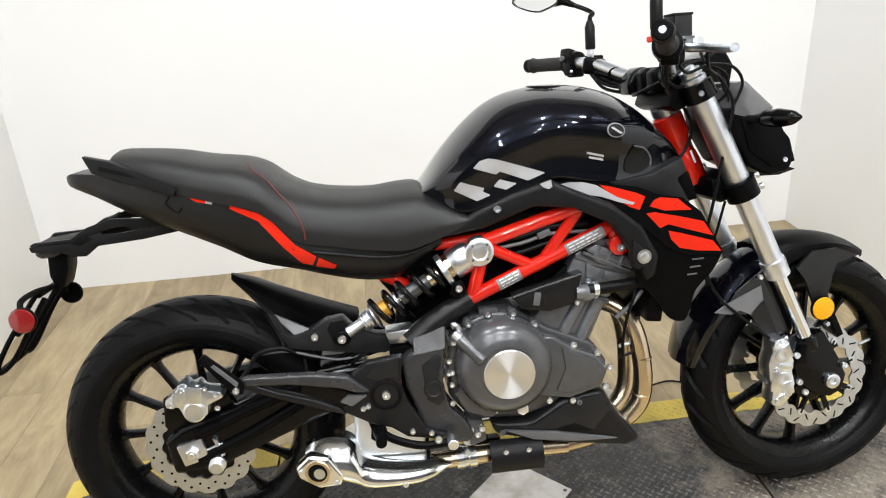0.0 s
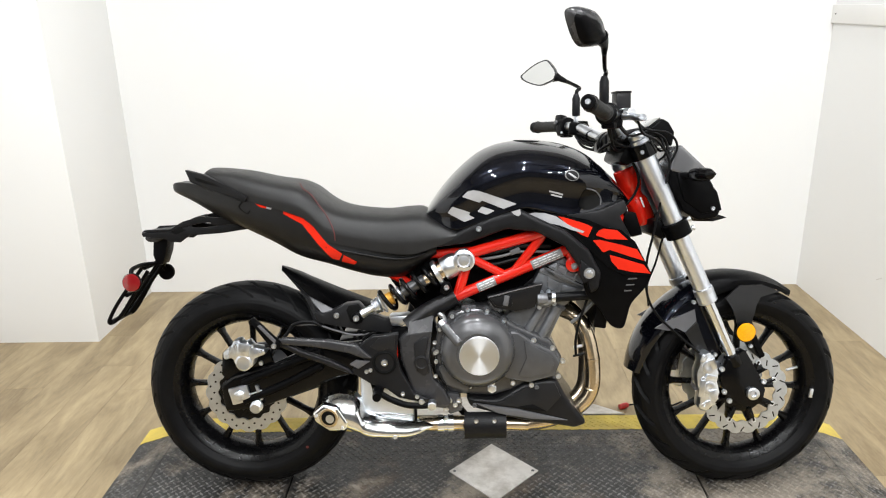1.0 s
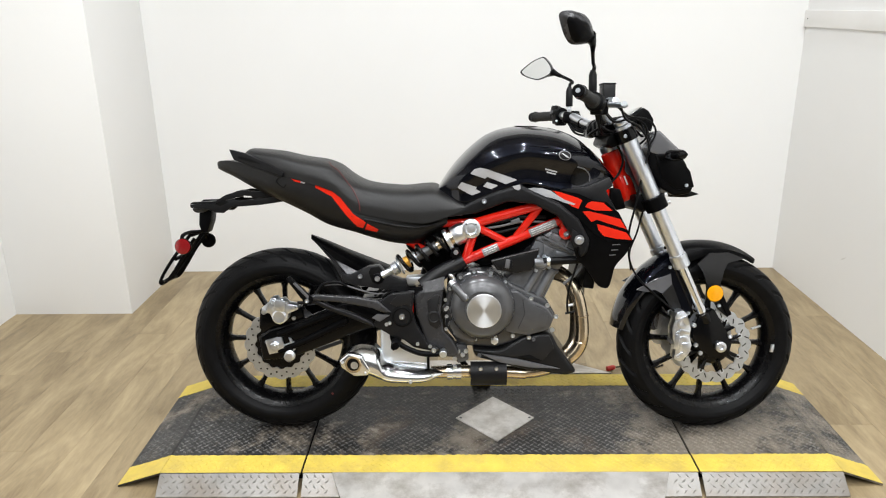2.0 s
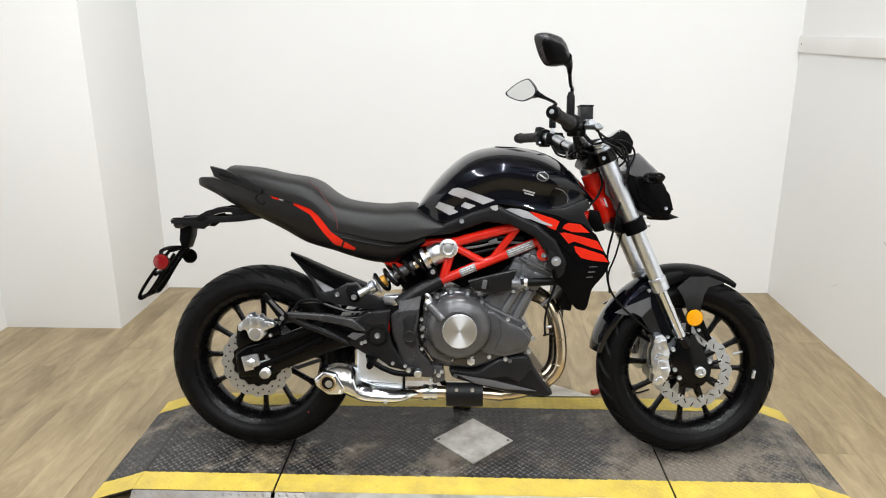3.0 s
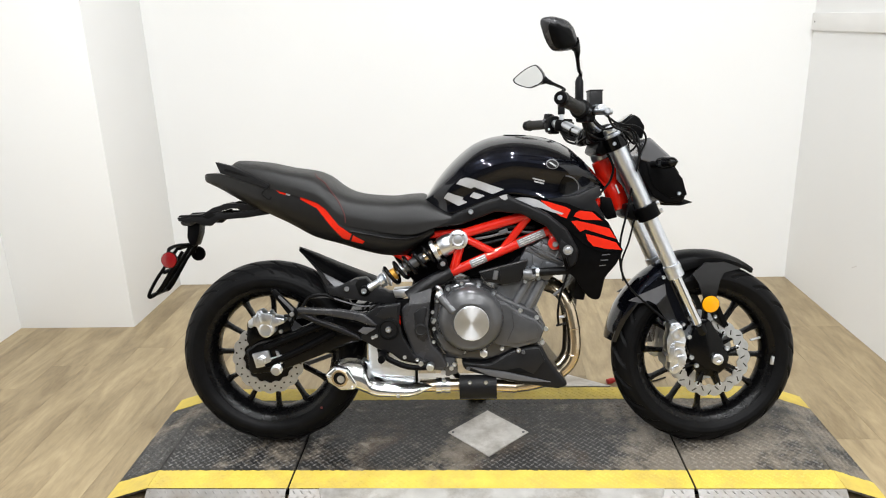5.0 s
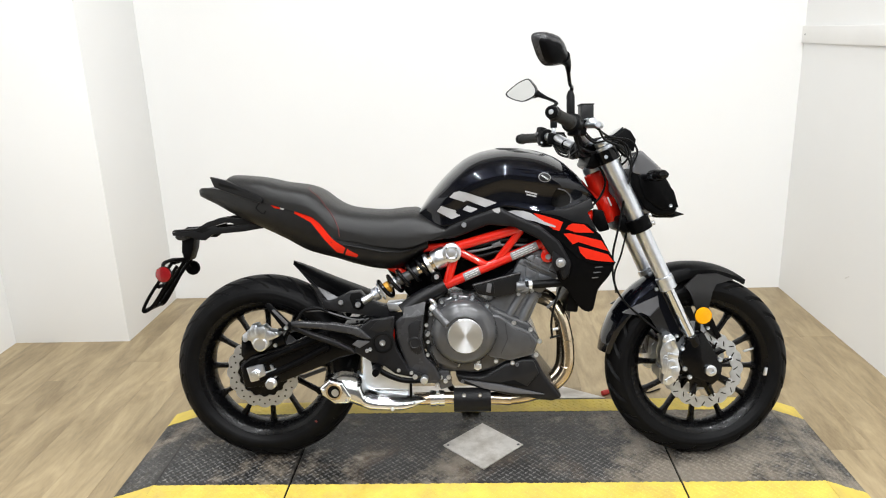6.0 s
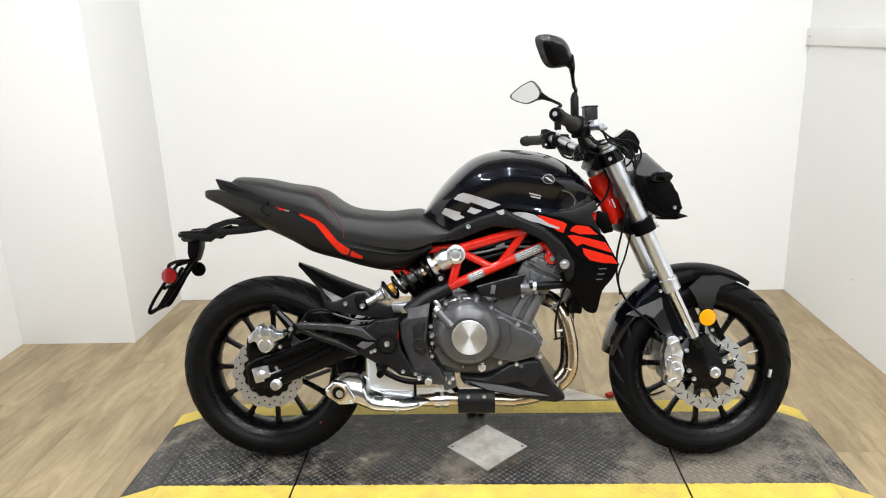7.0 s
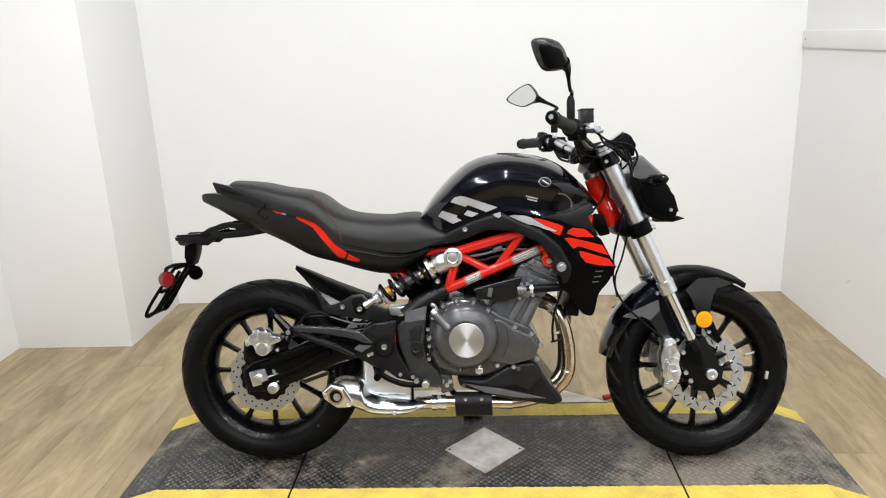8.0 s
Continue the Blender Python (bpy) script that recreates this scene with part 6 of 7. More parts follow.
for s in (-1, 1):
    def side(bm):
        return bm if s < 0 else mirrored(bm)

    trim = part("side_trim", side(leaning_in(prism([(0.544, 0.718), (0.625, 0.766), (0.700, 0.797), (0.776, 0.820), (0.800, 0.806), (0.892, 0.764), (0.950, 0.716), (0.984, 0.652), (0.976, 0.612), (0.956, 0.598), (0.942, 0.645), (0.892, 0.722), (0.817, 0.760), (0.742, 0.768), (0.642, 0.730)], -0.196, -0.140, 0.013, 4))), M_GREY, bike, "dark grey arched side trim")
    if s < 0:
        bolt(trim, (0.668, -0.153, 0.769), 0.008)
        part("silver_tip", skin([(0.752, 0.814), (0.775, 0.820), (0.777, 0.807), (0.770, 0.802), (0.760, 0.806)], lambda x, z: -0.1705, 0.001, 0.01), M_GREYFILM, trim)
    shroud = part("radiator_shroud", side(skin(closed_curve([(0.935, 0.660), (0.945, 0.720), (0.989, 0.741), (1.047, 0.692), (1.104, 0.656), (1.106, 0.650), (1.089, 0.612), (1.061, 0.573), (1.053, 0.537), (1.043, 0.504), (1.014, 0.509), (0.990, 0.544), (0.972, 0.569), (0.951, 0.589), (0.940, 0.620)], 3), lambda x, z: flank(x, z) + 0.004, 0.012, 0.025)), M_BLACK, bike, "satin black radiator shroud with red graphics")
    for k in range(3):
        part("shroud_rib", side(skin([(1.050 - 0.004 * k, 0.640 - 0.016 * k), (1.072 - 0.006 * k, 0.642 - 0.016 * k), (1.072 - 0.006 * k, 0.639 - 0.016 * k), (1.050 - 0.004 * k, 0.637 - 0.016 * k)], lambda x, z: flank(x, z) + 0.003, 0.003, 0.01)), M_MIDGREY, shroud)
    upper = part("upper_panel", side(skin([(0.766, 0.803), (0.777, 0.810), (0.817, 0.813), (0.870, 0.805), (0.949, 0.791), (0.990, 0.773), (1.030, 0.766), (1.065, 0.736), (1.106, 0.655), (1.099, 0.649), (1.039, 0.649), (0.999, 0.669), (0.950, 0.716), (0.893, 0.759), (0.811, 0.782)], flank, 0.008, 0.02)), M_GLOSS, shroud, "gloss black panel with red and silver graphics")
    reds = ([(0.874, 0.800), (0.897, 0.795), (0.945, 0.780), (0.960, 0.772), (0.949, 0.746), (0.932, 0.752), (0.912, 0.766), (0.892, 0.783)],
            [(0.968, 0.752), (0.975, 0.763), (0.987, 0.769), (1.021, 0.765), (1.047, 0.741), (0.996, 0.742)],
            [(0.961, 0.738), (0.977, 0.740), (1.025, 0.729), (1.069, 0.717), (1.088, 0.687), (1.052, 0.698), (1.003, 0.714), (0.987, 0.707)],
            [(1.003, 0.701), (1.024, 0.696), (1.087, 0.677), (1.103, 0.655), (1.057, 0.658), (1.024, 0.665), (1.008, 0.683)])
    for r in reds:
        part("red_graphic", side(skin(r, flank, 0.001, 0.015, 0.0012)), M_REDFILM, upper)
    part("silver_graphic", side(skin([(0.788, 0.794), (0.800, 0.806), (0.817, 0.809), (0.844, 0.807), (0.868, 0.800), (0.890, 0.785), (0.907, 0.774), (0.940, 0.761), (0.936, 0.757), (0.909, 0.764), (0.878, 0.776), (0.845, 0.783)], flank, 0.001, 0.015, 0.0020)), M_GREYFILM, upper)
    part("knee_panel", side(prism([(0.895, 0.802), (0.979, 0.812), (1.045, 0.840), (1.055, 0.812), (1.035, 0.798), (1.066, 0.740), (0.996, 0.765)], -0.160, -0.120, 0.004)), M_CASTING, bike, "satin grey panel under the tank")
    tab = part("radiator_tab", side(prism([(0.928, 0.690), (0.955, 0.668), (0.962, 0.640), (0.935, 0.628), (0.926, 0.65)], -0.200, -0.17, 0.004)), M_GREY, bike)
    if s < 0:
        part("tab_washer", lathe([(0, 0.015), (0.003, 0.014), (0.003, 0.009), (0.005, 0.008), (0.006, 0.003)], (0.950, -0.199, 0.655), 24, axis=(0, -1, 0)), M_SATIN, tab, "silver washer and bolt")
rad = part("radiator", box((1.005, 0, 0.615), (0.035, 0.30, 0.24), 0.006, (0, 8, 0)), M_BLACK, bike, "black radiator behind the shroud")
for k in range(12):
    part("radiator_fin", box((1.026, 0, 0.512 + 0.018 * k), (0.006, 0.27, 0.003), 0.0005, (0, 8, 0), 1), M_BLACK, rad)
part("horn", lathe([(0, 0.015), (0.01, 0.038), (0.02, 0.040), (0.024, 0.034), (0.022, 0.01)], (0.965, -0.06, 0.475), 28, axis=(1, -0.3, 0)), M_BLACK, bike, "round black horn")

# ---- front end, turned a little to the left ----
STEER = 3.0
RAKE = Vector((-0.416, 0, 0.909)).normalized()
PIVOT = Vector((1.095, 0, 0.86))
TURN_M = Matrix.Translation(PIVOT) @ Matrix.Rotation(radians(STEER), 4, RAKE) @ Matrix.Translation(-PIVOT)


def steered(ob):
    """Parts directly under the motorcycle that turn with the fork."""
    ob.matrix_basis = TURN_M @ ob.matrix_basis
    return ob


def fpart(name, bm, material, label="", sharp=38):
    return steered(part(name, bm, material, bike, label, sharp))


front = wheel("front_wheel", FA, 0.292, 0.059, 0.047, -1.1, 12, -4, bike, "gloss black cast twelve-spoke front wheel", 22, 1.6)
for s in (-1, 1):
    brake_disc(front, s * 0.076, 0.124, 0.088, 18)
    disc_details(front, s * 0.076, 0.124, 0.088, 28, side=s)
    part("disc_carrier", lathe([(s * 0.075, 0.056), (s * 0.073, 0.060), (s * 0.066, 0.052), (s * 0.055, 0.042)], (0, 0, 0), 36), M_RIM, front)
    for k in range(8):
        a = radians(20 + 45 * k)
        part("carrier_arm", rod((0.052 * math.cos(a), s * 0.075, 0.052 * math.sin(a)), (0.094 * math.cos(a), s * 0.076, 0.094 * math.sin(a)), 0.0065, 8), M_RIM, front)
        part("rivet", lathe([(0, 0.008), (0.003, 0.007), (0.003, 0.003)], (0.09 * math.cos(a), s * 0.0785, 0.09 * math.sin(a)), 14, axis=(0, s, 0)), M_BOLT, front)
part("balance_weight", box((0.206, -0.052, -0.02), (0.010, 0.006, 0.026), 0.0015, (0, 10, 0)), M_SATIN, front, "small silver balance weight")
steered(front)

LEG = [(1.090, 0.983), (1.405, 0.293)]


def on_leg(z, y=-0.1, off=0.0):
    """A point of the fork leg's axis at height z; off: metres ahead of it, square to the leg."""
    f = (LEG[0][1] - z) / (LEG[0][1] - LEG[1][1])
    return Vector((LEG[0][0] + (LEG[1][0] - LEG[0][0]) * f + 0.909 * off, y, z + 0.416 * off))


down = (on_leg(0.3) - on_leg(0.9)).normalized()
for s in (-1, 1):
    y = 0.100 * s
    n1 = (on_leg(0.55, y) - on_leg(0.99, y)).length
    leg = fpart("fork_leg", lathe([(0, 0.020), (0.002, 0.026), (0.26, 0.026), (0.275, 0.0228), (n1 - 0.045, 0.0228), (n1 - 0.043, 0.0262), (n1 - 0.003, 0.0262), (n1, 0.022)], on_leg(0.99, y), 36, axis=down), M_FORK, "brushed silver upside-down fork leg")
    part("stanchion", rod(on_leg(0.555, y), on_leg(0.36, y), 0.0158, 28), M_CHROME, leg, "polished fork stanchion")
    part("fork_cap", lathe([(-0.004, 0.021), (0.0, 0.023), (0.010, 0.021), (0.010, 0.013), (0.016, 0.012), (0.018, 0.008)], on_leg(0.995, y), 24, axis=-down), M_SATIN, leg)
    part("seal_ring", lathe([(0, 0.0268), (0.006, 0.0275), (0.010, 0.0268)], on_leg(0.585, y), 32, axis=down, caps=False), M_SATIN, leg)
    foot = fpart("axle_carrier", prism([(1.346, 0.405), (1.388, 0.418), (1.428, 0.350), (1.448, 0.305), (1.440, 0.268), (1.410, 0.255), (1.378, 0.262), (1.330, 0.300), (1.318, 0.345), (1.332, 0.372)], y - 0.018, y + 0.018, 0.008), M_GLOSS, "black axle carrier at the fork foot")
    part("axle_end", lathe([(0, 0.017), (0.010, 0.017), (0.012, 0.014), (0.012, 0.008), (0.006, 0.007)], (1.409, y + s * 0.018, 0.297), 24, axis=(0, s, 0)), M_SATIN, foot)
    for x, z in ((1.322, 0.368), (1.330, 0.304), (1.345, 0.278), (1.438, 0.33)):
        bolt(foot, (x, y + s * 0.018, z), 0.0075, axis=(0, s, 0))
    part("collar", lathe([(0, 0.018), (0.004, 0.0225), (0.03, 0.0225), (0.036, 0.019)], on_leg(0.405, y), 24, axis=down), M_GLOSS, foot)
    # caliper
    cal = fpart("front_caliper", prism([(1.258, 0.412), (1.285, 0.418), (1.300, 0.404), (1.303, 0.380), (1.312, 0.360), (1.308, 0.335), (1.316, 0.305), (1.304, 0.272), (1.280, 0.252), (1.258, 0.262), (1.262, 0.300), (1.252, 0.325), (1.250, 0.36), (1.258, 0.385)], y - 0.026 + 0.004 * s, y + 0.020 + 0.004 * s, 0.008, 2), M_ALU, "cast silver front brake caliper")
    for x, z in ((1.282, 0.378), (1.286, 0.318)):
        part("piston_cap", lathe([(0, 0.019), (0.006, 0.018), (0.008, 0.012), (0.006, 0.006)], (x, y + s * 0.026, z), 24, axis=(0, s, 0)), M_SATIN, cal)
    for k, (x, z, w, h, a) in enumerate(((1.272, 0.398, 0.030, 0.020, 20), (1.290, 0.350, 0.034, 0.012, 12), (1.296, 0.300, 0.022, 0.030, -10), (1.276, 0.272, 0.034, 0.016, -25), (1.266, 0.318, 0.016, 0.050, 6), (1.294, 0.386, 0.014, 0.030, -20))):
        part("cast_rib", box((x, y + s * (0.026 + 0.003 * (k % 3)), z), (w, 0.012, h), 0.004, (8 * (k % 2), a, 10 - 7 * k)), M_ALU, cal)
    part("pad_block", box((1.268, y - s * 0.004, 0.345), (0.024, 0.036, 0.08), 0.004, (0, 8, 0)), M_MIDGREY, cal)
    for x, z in ((1.272, 0.405), (1.300, 0.285), (1.270, 0.270), (1.268, 0.345)):
        bolt(cal, (x, y + s * 0.026, z), 0.006, axis=(0, s, 0))

# yokes and steering head
for s in (-1, 1):
    y = 0.1 * s
    top = fpart("top_yoke", lathe([(-0.020, 0.030), (-0.018, 0.034), (0.018, 0.034), (0.020, 0.030)], on_leg(0.962, y), 32, axis=down), M_GLOSS, "black upper fork clamp")
    low = fpart("lower_yoke", lathe([(-0.022, 0.030), (-0.020, 0.0345), (0.020, 0.0345), (0.022, 0.030)], on_leg(0.752, y), 32, axis=down), M_BLACK, "black lower fork clamp")
    for dz in (0.012, -0.012):
        bolt(low, on_leg(0.752 + dz, y - 0.012 * -s, 0.034), 0.007, axis=(0.909, s * 0.4, 0.416))
    bolt(top, on_leg(0.962, y + s * 0.032, -0.012), 0.006, axis=(-0.2, s, 0))
fpart("yoke_bridge", prism([(1.040, 0.935), (1.052, 0.968), (1.120, 0.985), (1.135, 0.955), (1.100, 0.940), (1.062, 0.922)], -0.09, 0.09, 0.008), M_BLACK, "black top yoke")
fpart("yoke_bridge", prism([(1.135, 0.775), (1.215, 0.782), (1.225, 0.745), (1.160, 0.722), (1.138, 0.735)], -0.09, 0.09, 0.008), M_BLACK, "black bottom yoke")
axis0, axis1 = Vector((1.072, 0, 0.925)), Vector((1.146, 0, 0.745))
hd = axis1 - axis0
stem = part("steering_head", lathe([(0.012, 0.026), (0.016, 0.032), (0.060, 0.033), (0.076, 0.027), (0.088, 0.022), (0.098, 0.024), (0.112, 0.030), (0.130, 0.032), (0.168, 0.0325), (0.178, 0.028)], axis0, 36, axis=hd), M_RED, bike, "red steering head")
part("cable_bracket", prism([(1.066, 0.802), (1.096, 0.797), (1.116, 0.737), (1.085, 0.730), (1.062, 0.765)], -0.078, -0.052, 0.005), M_BLACK, stem, "black cable guide beside the red head")
part("head_nut", lathe([(-0.012, 0.020), (-0.008, 0.028), (0.006, 0.029), (0.014, 0.026)], axis0, 24, axis=hd), M_SATIN, stem)
part("head_gusset", prism([(1.05, 0.90), (1.085, 0.875), (1.10, 0.80), (1.125, 0.76), (1.09, 0.80), (1.065, 0.86)], -0.014, 0.014, 0.006), M_RED, stem)
part("head_tag", box((1.122, -0.037, 0.822), (0.005, 0.002, 0.03), 0.001, (0, -22, 0)), M_TRIM, stem, "white cable tie")

# headlight
lamp = fpart("headlight", prism([(1.170, 0.915), (1.195, 0.945), (1.235, 0.935), (1.268, 0.905), (1.290, 0.870), (1.312, 0.800), (1.304, 0.780), (1.255, 0.774), (1.215, 0.795), (1.172, 0.870)], -0.105, 0.105, 0.030, 4), M_BLACK, "black headlight unit with a smoked screen")
part("fly_screen", prism([(1.172, 0.908), (1.186, 0.966), (1.200, 0.977), (1.268, 0.914), (1.240, 0.903), (1.205, 0.897)], -0.107, 0.107, 0.008, 3), M_SMOKE, lamp, "smoked grey fly screen")
part("lens", prism([(1.278, 0.888), (1.298, 0.862), (1.322, 0.790), (1.310, 0.786), (1.284, 0.84)], -0.070, 0.070, 0.010, 3), M_LENS, lamp, "clear headlight lens")
part("reflector", prism([(1.286, 0.872), (1.300, 0.858), (1.318, 0.802), (1.306, 0.798), (1.285, 0.845)], -0.062, 0.062, 0.006), M_CHROME, lamp)
part("chin", prism([(1.250, 0.782), (1.322, 0.786), (1.350, 0.776), (1.310, 0.766), (1.255, 0.768)], -0.060, 0.060, 0.004), M_GLOSS, lamp)
part("cowl_panel", prism([(1.190, 0.900), (1.255, 0.905), (1.300, 0.850), (1.314, 0.80), (1.26, 0.792), (1.21, 0.83)], -0.109, -0.100, 0.004), M_BLACK, lamp)
bolt(lamp, (1.288, -0.106, 0.806), 0.006)
for s in (-1, 1):
    sig = fpart("turn_signal", tube([(1.205, s * 0.095, 0.895), (1.212, s * 0.125, 0.896), (1.222, s * 0.145, 0.897)], [0.010, 0.008, 0.010], 12), M_CABLE, "small black turn signal")
    part("signal_body", tube([(1.212, s * 0.135, 0.897), (1.218, s * 0.150, 0.898), (1.228, s * 0.180, 0.899), (1.238, s * 0.210, 0.900), (1.244, s * 0.228, 0.901)], [0.006, 0.016, 0.019, 0.014, 0.003], 16), M_GLOSS, sig)
inst = fpart("instrument_panel", prism([(1.129, 1.021), (1.163, 1.047), (1.181, 1.036), (1.197, 1.009), (1.190, 0.972), (1.160, 0.988)], -0.065, 0.065, 0.006, 3), M_BLACK, "black instrument panel")
part("dial_glass", box((1.1445, 0, 1.0365), (0.038, 0.110, 0.004), 0.001, (0, -37, 0)), M_GLASSDARK, inst)

# handlebar and controls
bar = fpart("handlebar", tube([(0.895, -0.382, 1.068), (0.965, -0.250, 1.052), (0.985, -0.20, 1.048), (1.030, -0.115, 1.008), (1.050, -0.07, 0.998), (1.052, 0, 0.997), (1.050, 0.07, 0.998), (1.030, 0.115, 1.006), (0.992, 0.20, 1.036), (0.958, 0.305, 1.043), (0.903, 0.430, 1.046)], 0.0135, 18), M_SATIN, "silver tapered handlebar")
fpart("bar_clamp", prism([(1.028, 0.962), (1.026, 1.004), (1.040, 1.016), (1.064, 1.016), (1.076, 1.002), (1.074, 0.965)], -0.045, -0.012, 0.004), M_BLACK, "black handlebar clamp")
fpart("bar_clamp", prism([(1.028, 0.962), (1.026, 1.004), (1.040, 1.016), (1.064, 1.016), (1.076, 1.002), (1.074, 0.965)], 0.012, 0.045, 0.004), M_BLACK, "black handlebar clamp")
for s in (-1, 1):
    a, b = (Vector((0.960, -0.258, 1.053)), Vector((0.895, -0.382, 1.068))) if s < 0 else (Vector((0.958, 0.305, 1.043)), Vector((0.903, 0.430, 1.046)))
    n = (b - a).length
    grip = fpart("grip", lathe([(0, 0.0175), (0.003, 0.021), (0.006, 0.0165)] + [(0.010 + 0.008 * k, 0.0165 + 0.0008 * (k % 2)) for k in range(int((n - 0.02) / 0.008))] + [(n - 0.006, 0.0165), (n - 0.004, 0.020), (n, 0.018)], a, 24, axis=b - a), M_GRIP, "black ribbed rubber grip")
    end = part("bar_end", lathe([(0, 0.015), (0.003, 0.0175), (0.018, 0.0175), (0.021, 0.014), (0.021, 0.007), (0.018, 0.005)], b, 24, axis=b - a), M_BLACK, grip)
    part("end_screw", lathe([(0, 0.007), (0.002, 0.006), (0.002, 0.002)], b + (b - a).normalized() * 0.021, 12, axis=b - a), M_BOLT, end)
    d = (b - a).normalized()
    sw = fpart("switch_box", lathe([(0, 0.020), (0.003, 0.027), (0.018, 0.029), (0.042, 0.027), (0.046, 0.020)], a - d * 0.046, 20, axis=d), M_BLACK, "black switch housing")
    part("switch_button", box(a - d * 0.022 + Vector((-0.020, 0, 0.008)), (0.010, 0.014, 0.008), 0.002), M_GREY, sw)
    part("switch_lobe", box(a - d * 0.024 + Vector((0.004, 0, -0.022)), (0.034, 0.030, 0.026), 0.006, (0, 0, 28 * s)), M_BLACK, sw)
    if s > 0:
        part("switch_lobe", box(a - d * 0.012 + Vector((-0.006, 0, 0.024)), (0.026, 0.030, 0.022), 0.006, (0, 12, 28)), M_GREY, sw)
        part("switch_lobe", box(a - d * 0.034 + Vector((-0.018, 0, -0.012)), (0.022, 0.026, 0.034), 0.006, (0, -10, 28)), M_GREY, sw)
        part("switch_button", lathe([(0, 0.007), (0.005, 0.0065), (0.006, 0.003)], a - d * 0.020 + Vector((-0.026, -0.004, 0.012)), 14, axis=(-1, -0.4, 0.2)), M_MIDGREY, sw)
        part("clamp_screw", lathe([(0, 0.004), (0.004, 0.004), (0.005, 0.002)], a - d * 0.040 + Vector((-0.022, -0.012, -0.020)), 10, axis=(-0.3, -1, 0)), M_BOLT, sw)
    root = a - d * 0.060 + Vector((0.020, 0, 0.004))
    run = [Vector((1.014, -0.225, 1.046)), Vector((1.034, -0.258, 1.042)), Vector((1.034, -0.315, 1.037)), Vector((1.022, -0.365, 1.035)), Vector((1.009, -0.398, 1.035))] if s < 0 else [root, root + Vector((0.030, 0.02 * s, -0.004)), root + Vector((0.034, 0.06 * s, -0.006)), root + Vector((0.010, 0.115 * s, 0.0)), root + Vector((-0.022, 0.165 * s, 0.004))]
    lever = fpart("lever", tube(run, [0.010, 0.0085, 0.0075, 0.0070, 0.0078] if s < 0 else [0.009, 0.008, 0.007, 0.0065, 0.007], 12), M_ALU if s < 0 else M_CASTING, "silver brake lever" if s < 0 else "black clutch lever")
    part("lever_perch", box(root + Vector((0.004, 0, 0)), (0.045, 0.030, 0.022), 0.005, (0, 0, 25 * s)), M_BLACK, lever)
    # mirror
    base = Vector((0.972, 0.232 * s, 1.062))
    if s < 0:
        top, centre = Vector((0.952, -0.272, 1.210)), Vector((0.897, -0.312, 1.243))
        rim = [(-0.051, 0.026), (-0.047, 0.037), (-0.034, 0.043), (-0.012, 0.044), (0.012, 0.040), (0.029, 0.027), (0.039, 0.010), (0.047, -0.016), (0.044, -0.032), (0.020, -0.040), (-0.005, -0.043), (-0.020, -0.039), (-0.034, -0.022), (-0.045, 0.004)]
        bend = Vector((0.968, -0.215, 1.165))
        base = Vector((0.976, -0.180, 1.082))
    else:
        top, centre = Vector((0.950, 0.292, 1.192)), Vector((0.900, 0.325, 1.211))
        rim = [(-0.059, -0.005), (-0.047, 0.008), (-0.018, 0.029), (0.010, 0.040), (0.022, 0.036), (0.040, 0.008), (0.043, -0.010), (0.036, -0.024), (0.013, -0.035), (-0.005, -0.039), (-0.030, -0.031), (-0.052, -0.018)]
        bend = Vector((1.000, 0.236, 1.158))
        base = Vector((0.988, 0.215, 1.070))
    mirror = fpart("mirror", tube([base + Vector((0, 0, 0.055)), base + Vector((0.003, 0.004 * s, 0.075)), bend, top], [0.006, 0.0055, 0.0052, 0.006], 12), M_GLOSS, "black mirror on a curved stem")
    part("stem_ferrule", lathe([(-0.024, 0.0065), (-0.022, 0.0075), (-0.006, 0.0075), (0.0, 0.0065)], base, 14, axis=(0, 0, 1)), M_SATIN, mirror, "bare steel stem foot")
    part("stem_boot", lathe([(0, 0.0105), (0.003, 0.012), (0.052, 0.012), (0.060, 0.009), (0.066, 0.007)], base, 20, axis=(0, 0, 1)), M_GREY, mirror)
    out = Vector((-0.80, 0.60 * s, 0.0)).normalized()
    nrm = Vector((-0.60, -0.80 * s, -0.02)).normalized()
    up = (Vector((0, 0, 1)) - nrm * nrm.z).normalized()

    # seen along y the rim has this outline; out leans 0.8 along x
    edge = [(-p.x / 0.8, p.y) for p in closed_curve(rim)]

    bm = bmesh.new()
    rings = []
    for depth, f in ((0.004, 0.90), (0.006, 0.94), (0.005, 0.99), (0.0, 1.0), (-0.010, 0.97), (-0.020, 0.86), (-0.028, 0.66), (-0.033, 0.38), (-0.035, 0.10)):
        ring = []
        for u, v in edge:
            ring.append(bm.verts.new(centre + out * u * f + up * v * f + nrm * depth))
        rings.append(ring)
    grid_faces(bm, rings)
    bm.faces.new(rings[0])
    bm.faces.new(rings[-1][::-1])
    # Grey shell colour stands in for sheen along the upper rim
    shell = part("mirror_shell", bm, M_ARM, mirror, "black mirror housing, greyed for the sheen on its rim", 50)
    # Black back panel, set low so the greyed rim shows above it
    bm = bmesh.new()
    rings = []
    for depth, f in ((-0.008, 0.86), (-0.0215, 0.80), (-0.030, 0.60), (-0.0345, 0.35), (-0.0365, 0.08)):
        rings.append([bm.verts.new(centre + out * (u * f + 0.003) + up * (v * f - 0.004) + nrm * depth) for u, v in edge])
    grid_faces(bm, rings)
    bm.faces.new(rings[-1][::-1])
    bm.faces.new(rings[0])
    part("shell_back", bm, M_BLACK, shell, "black back panel", 50)
    bm = bmesh.new()
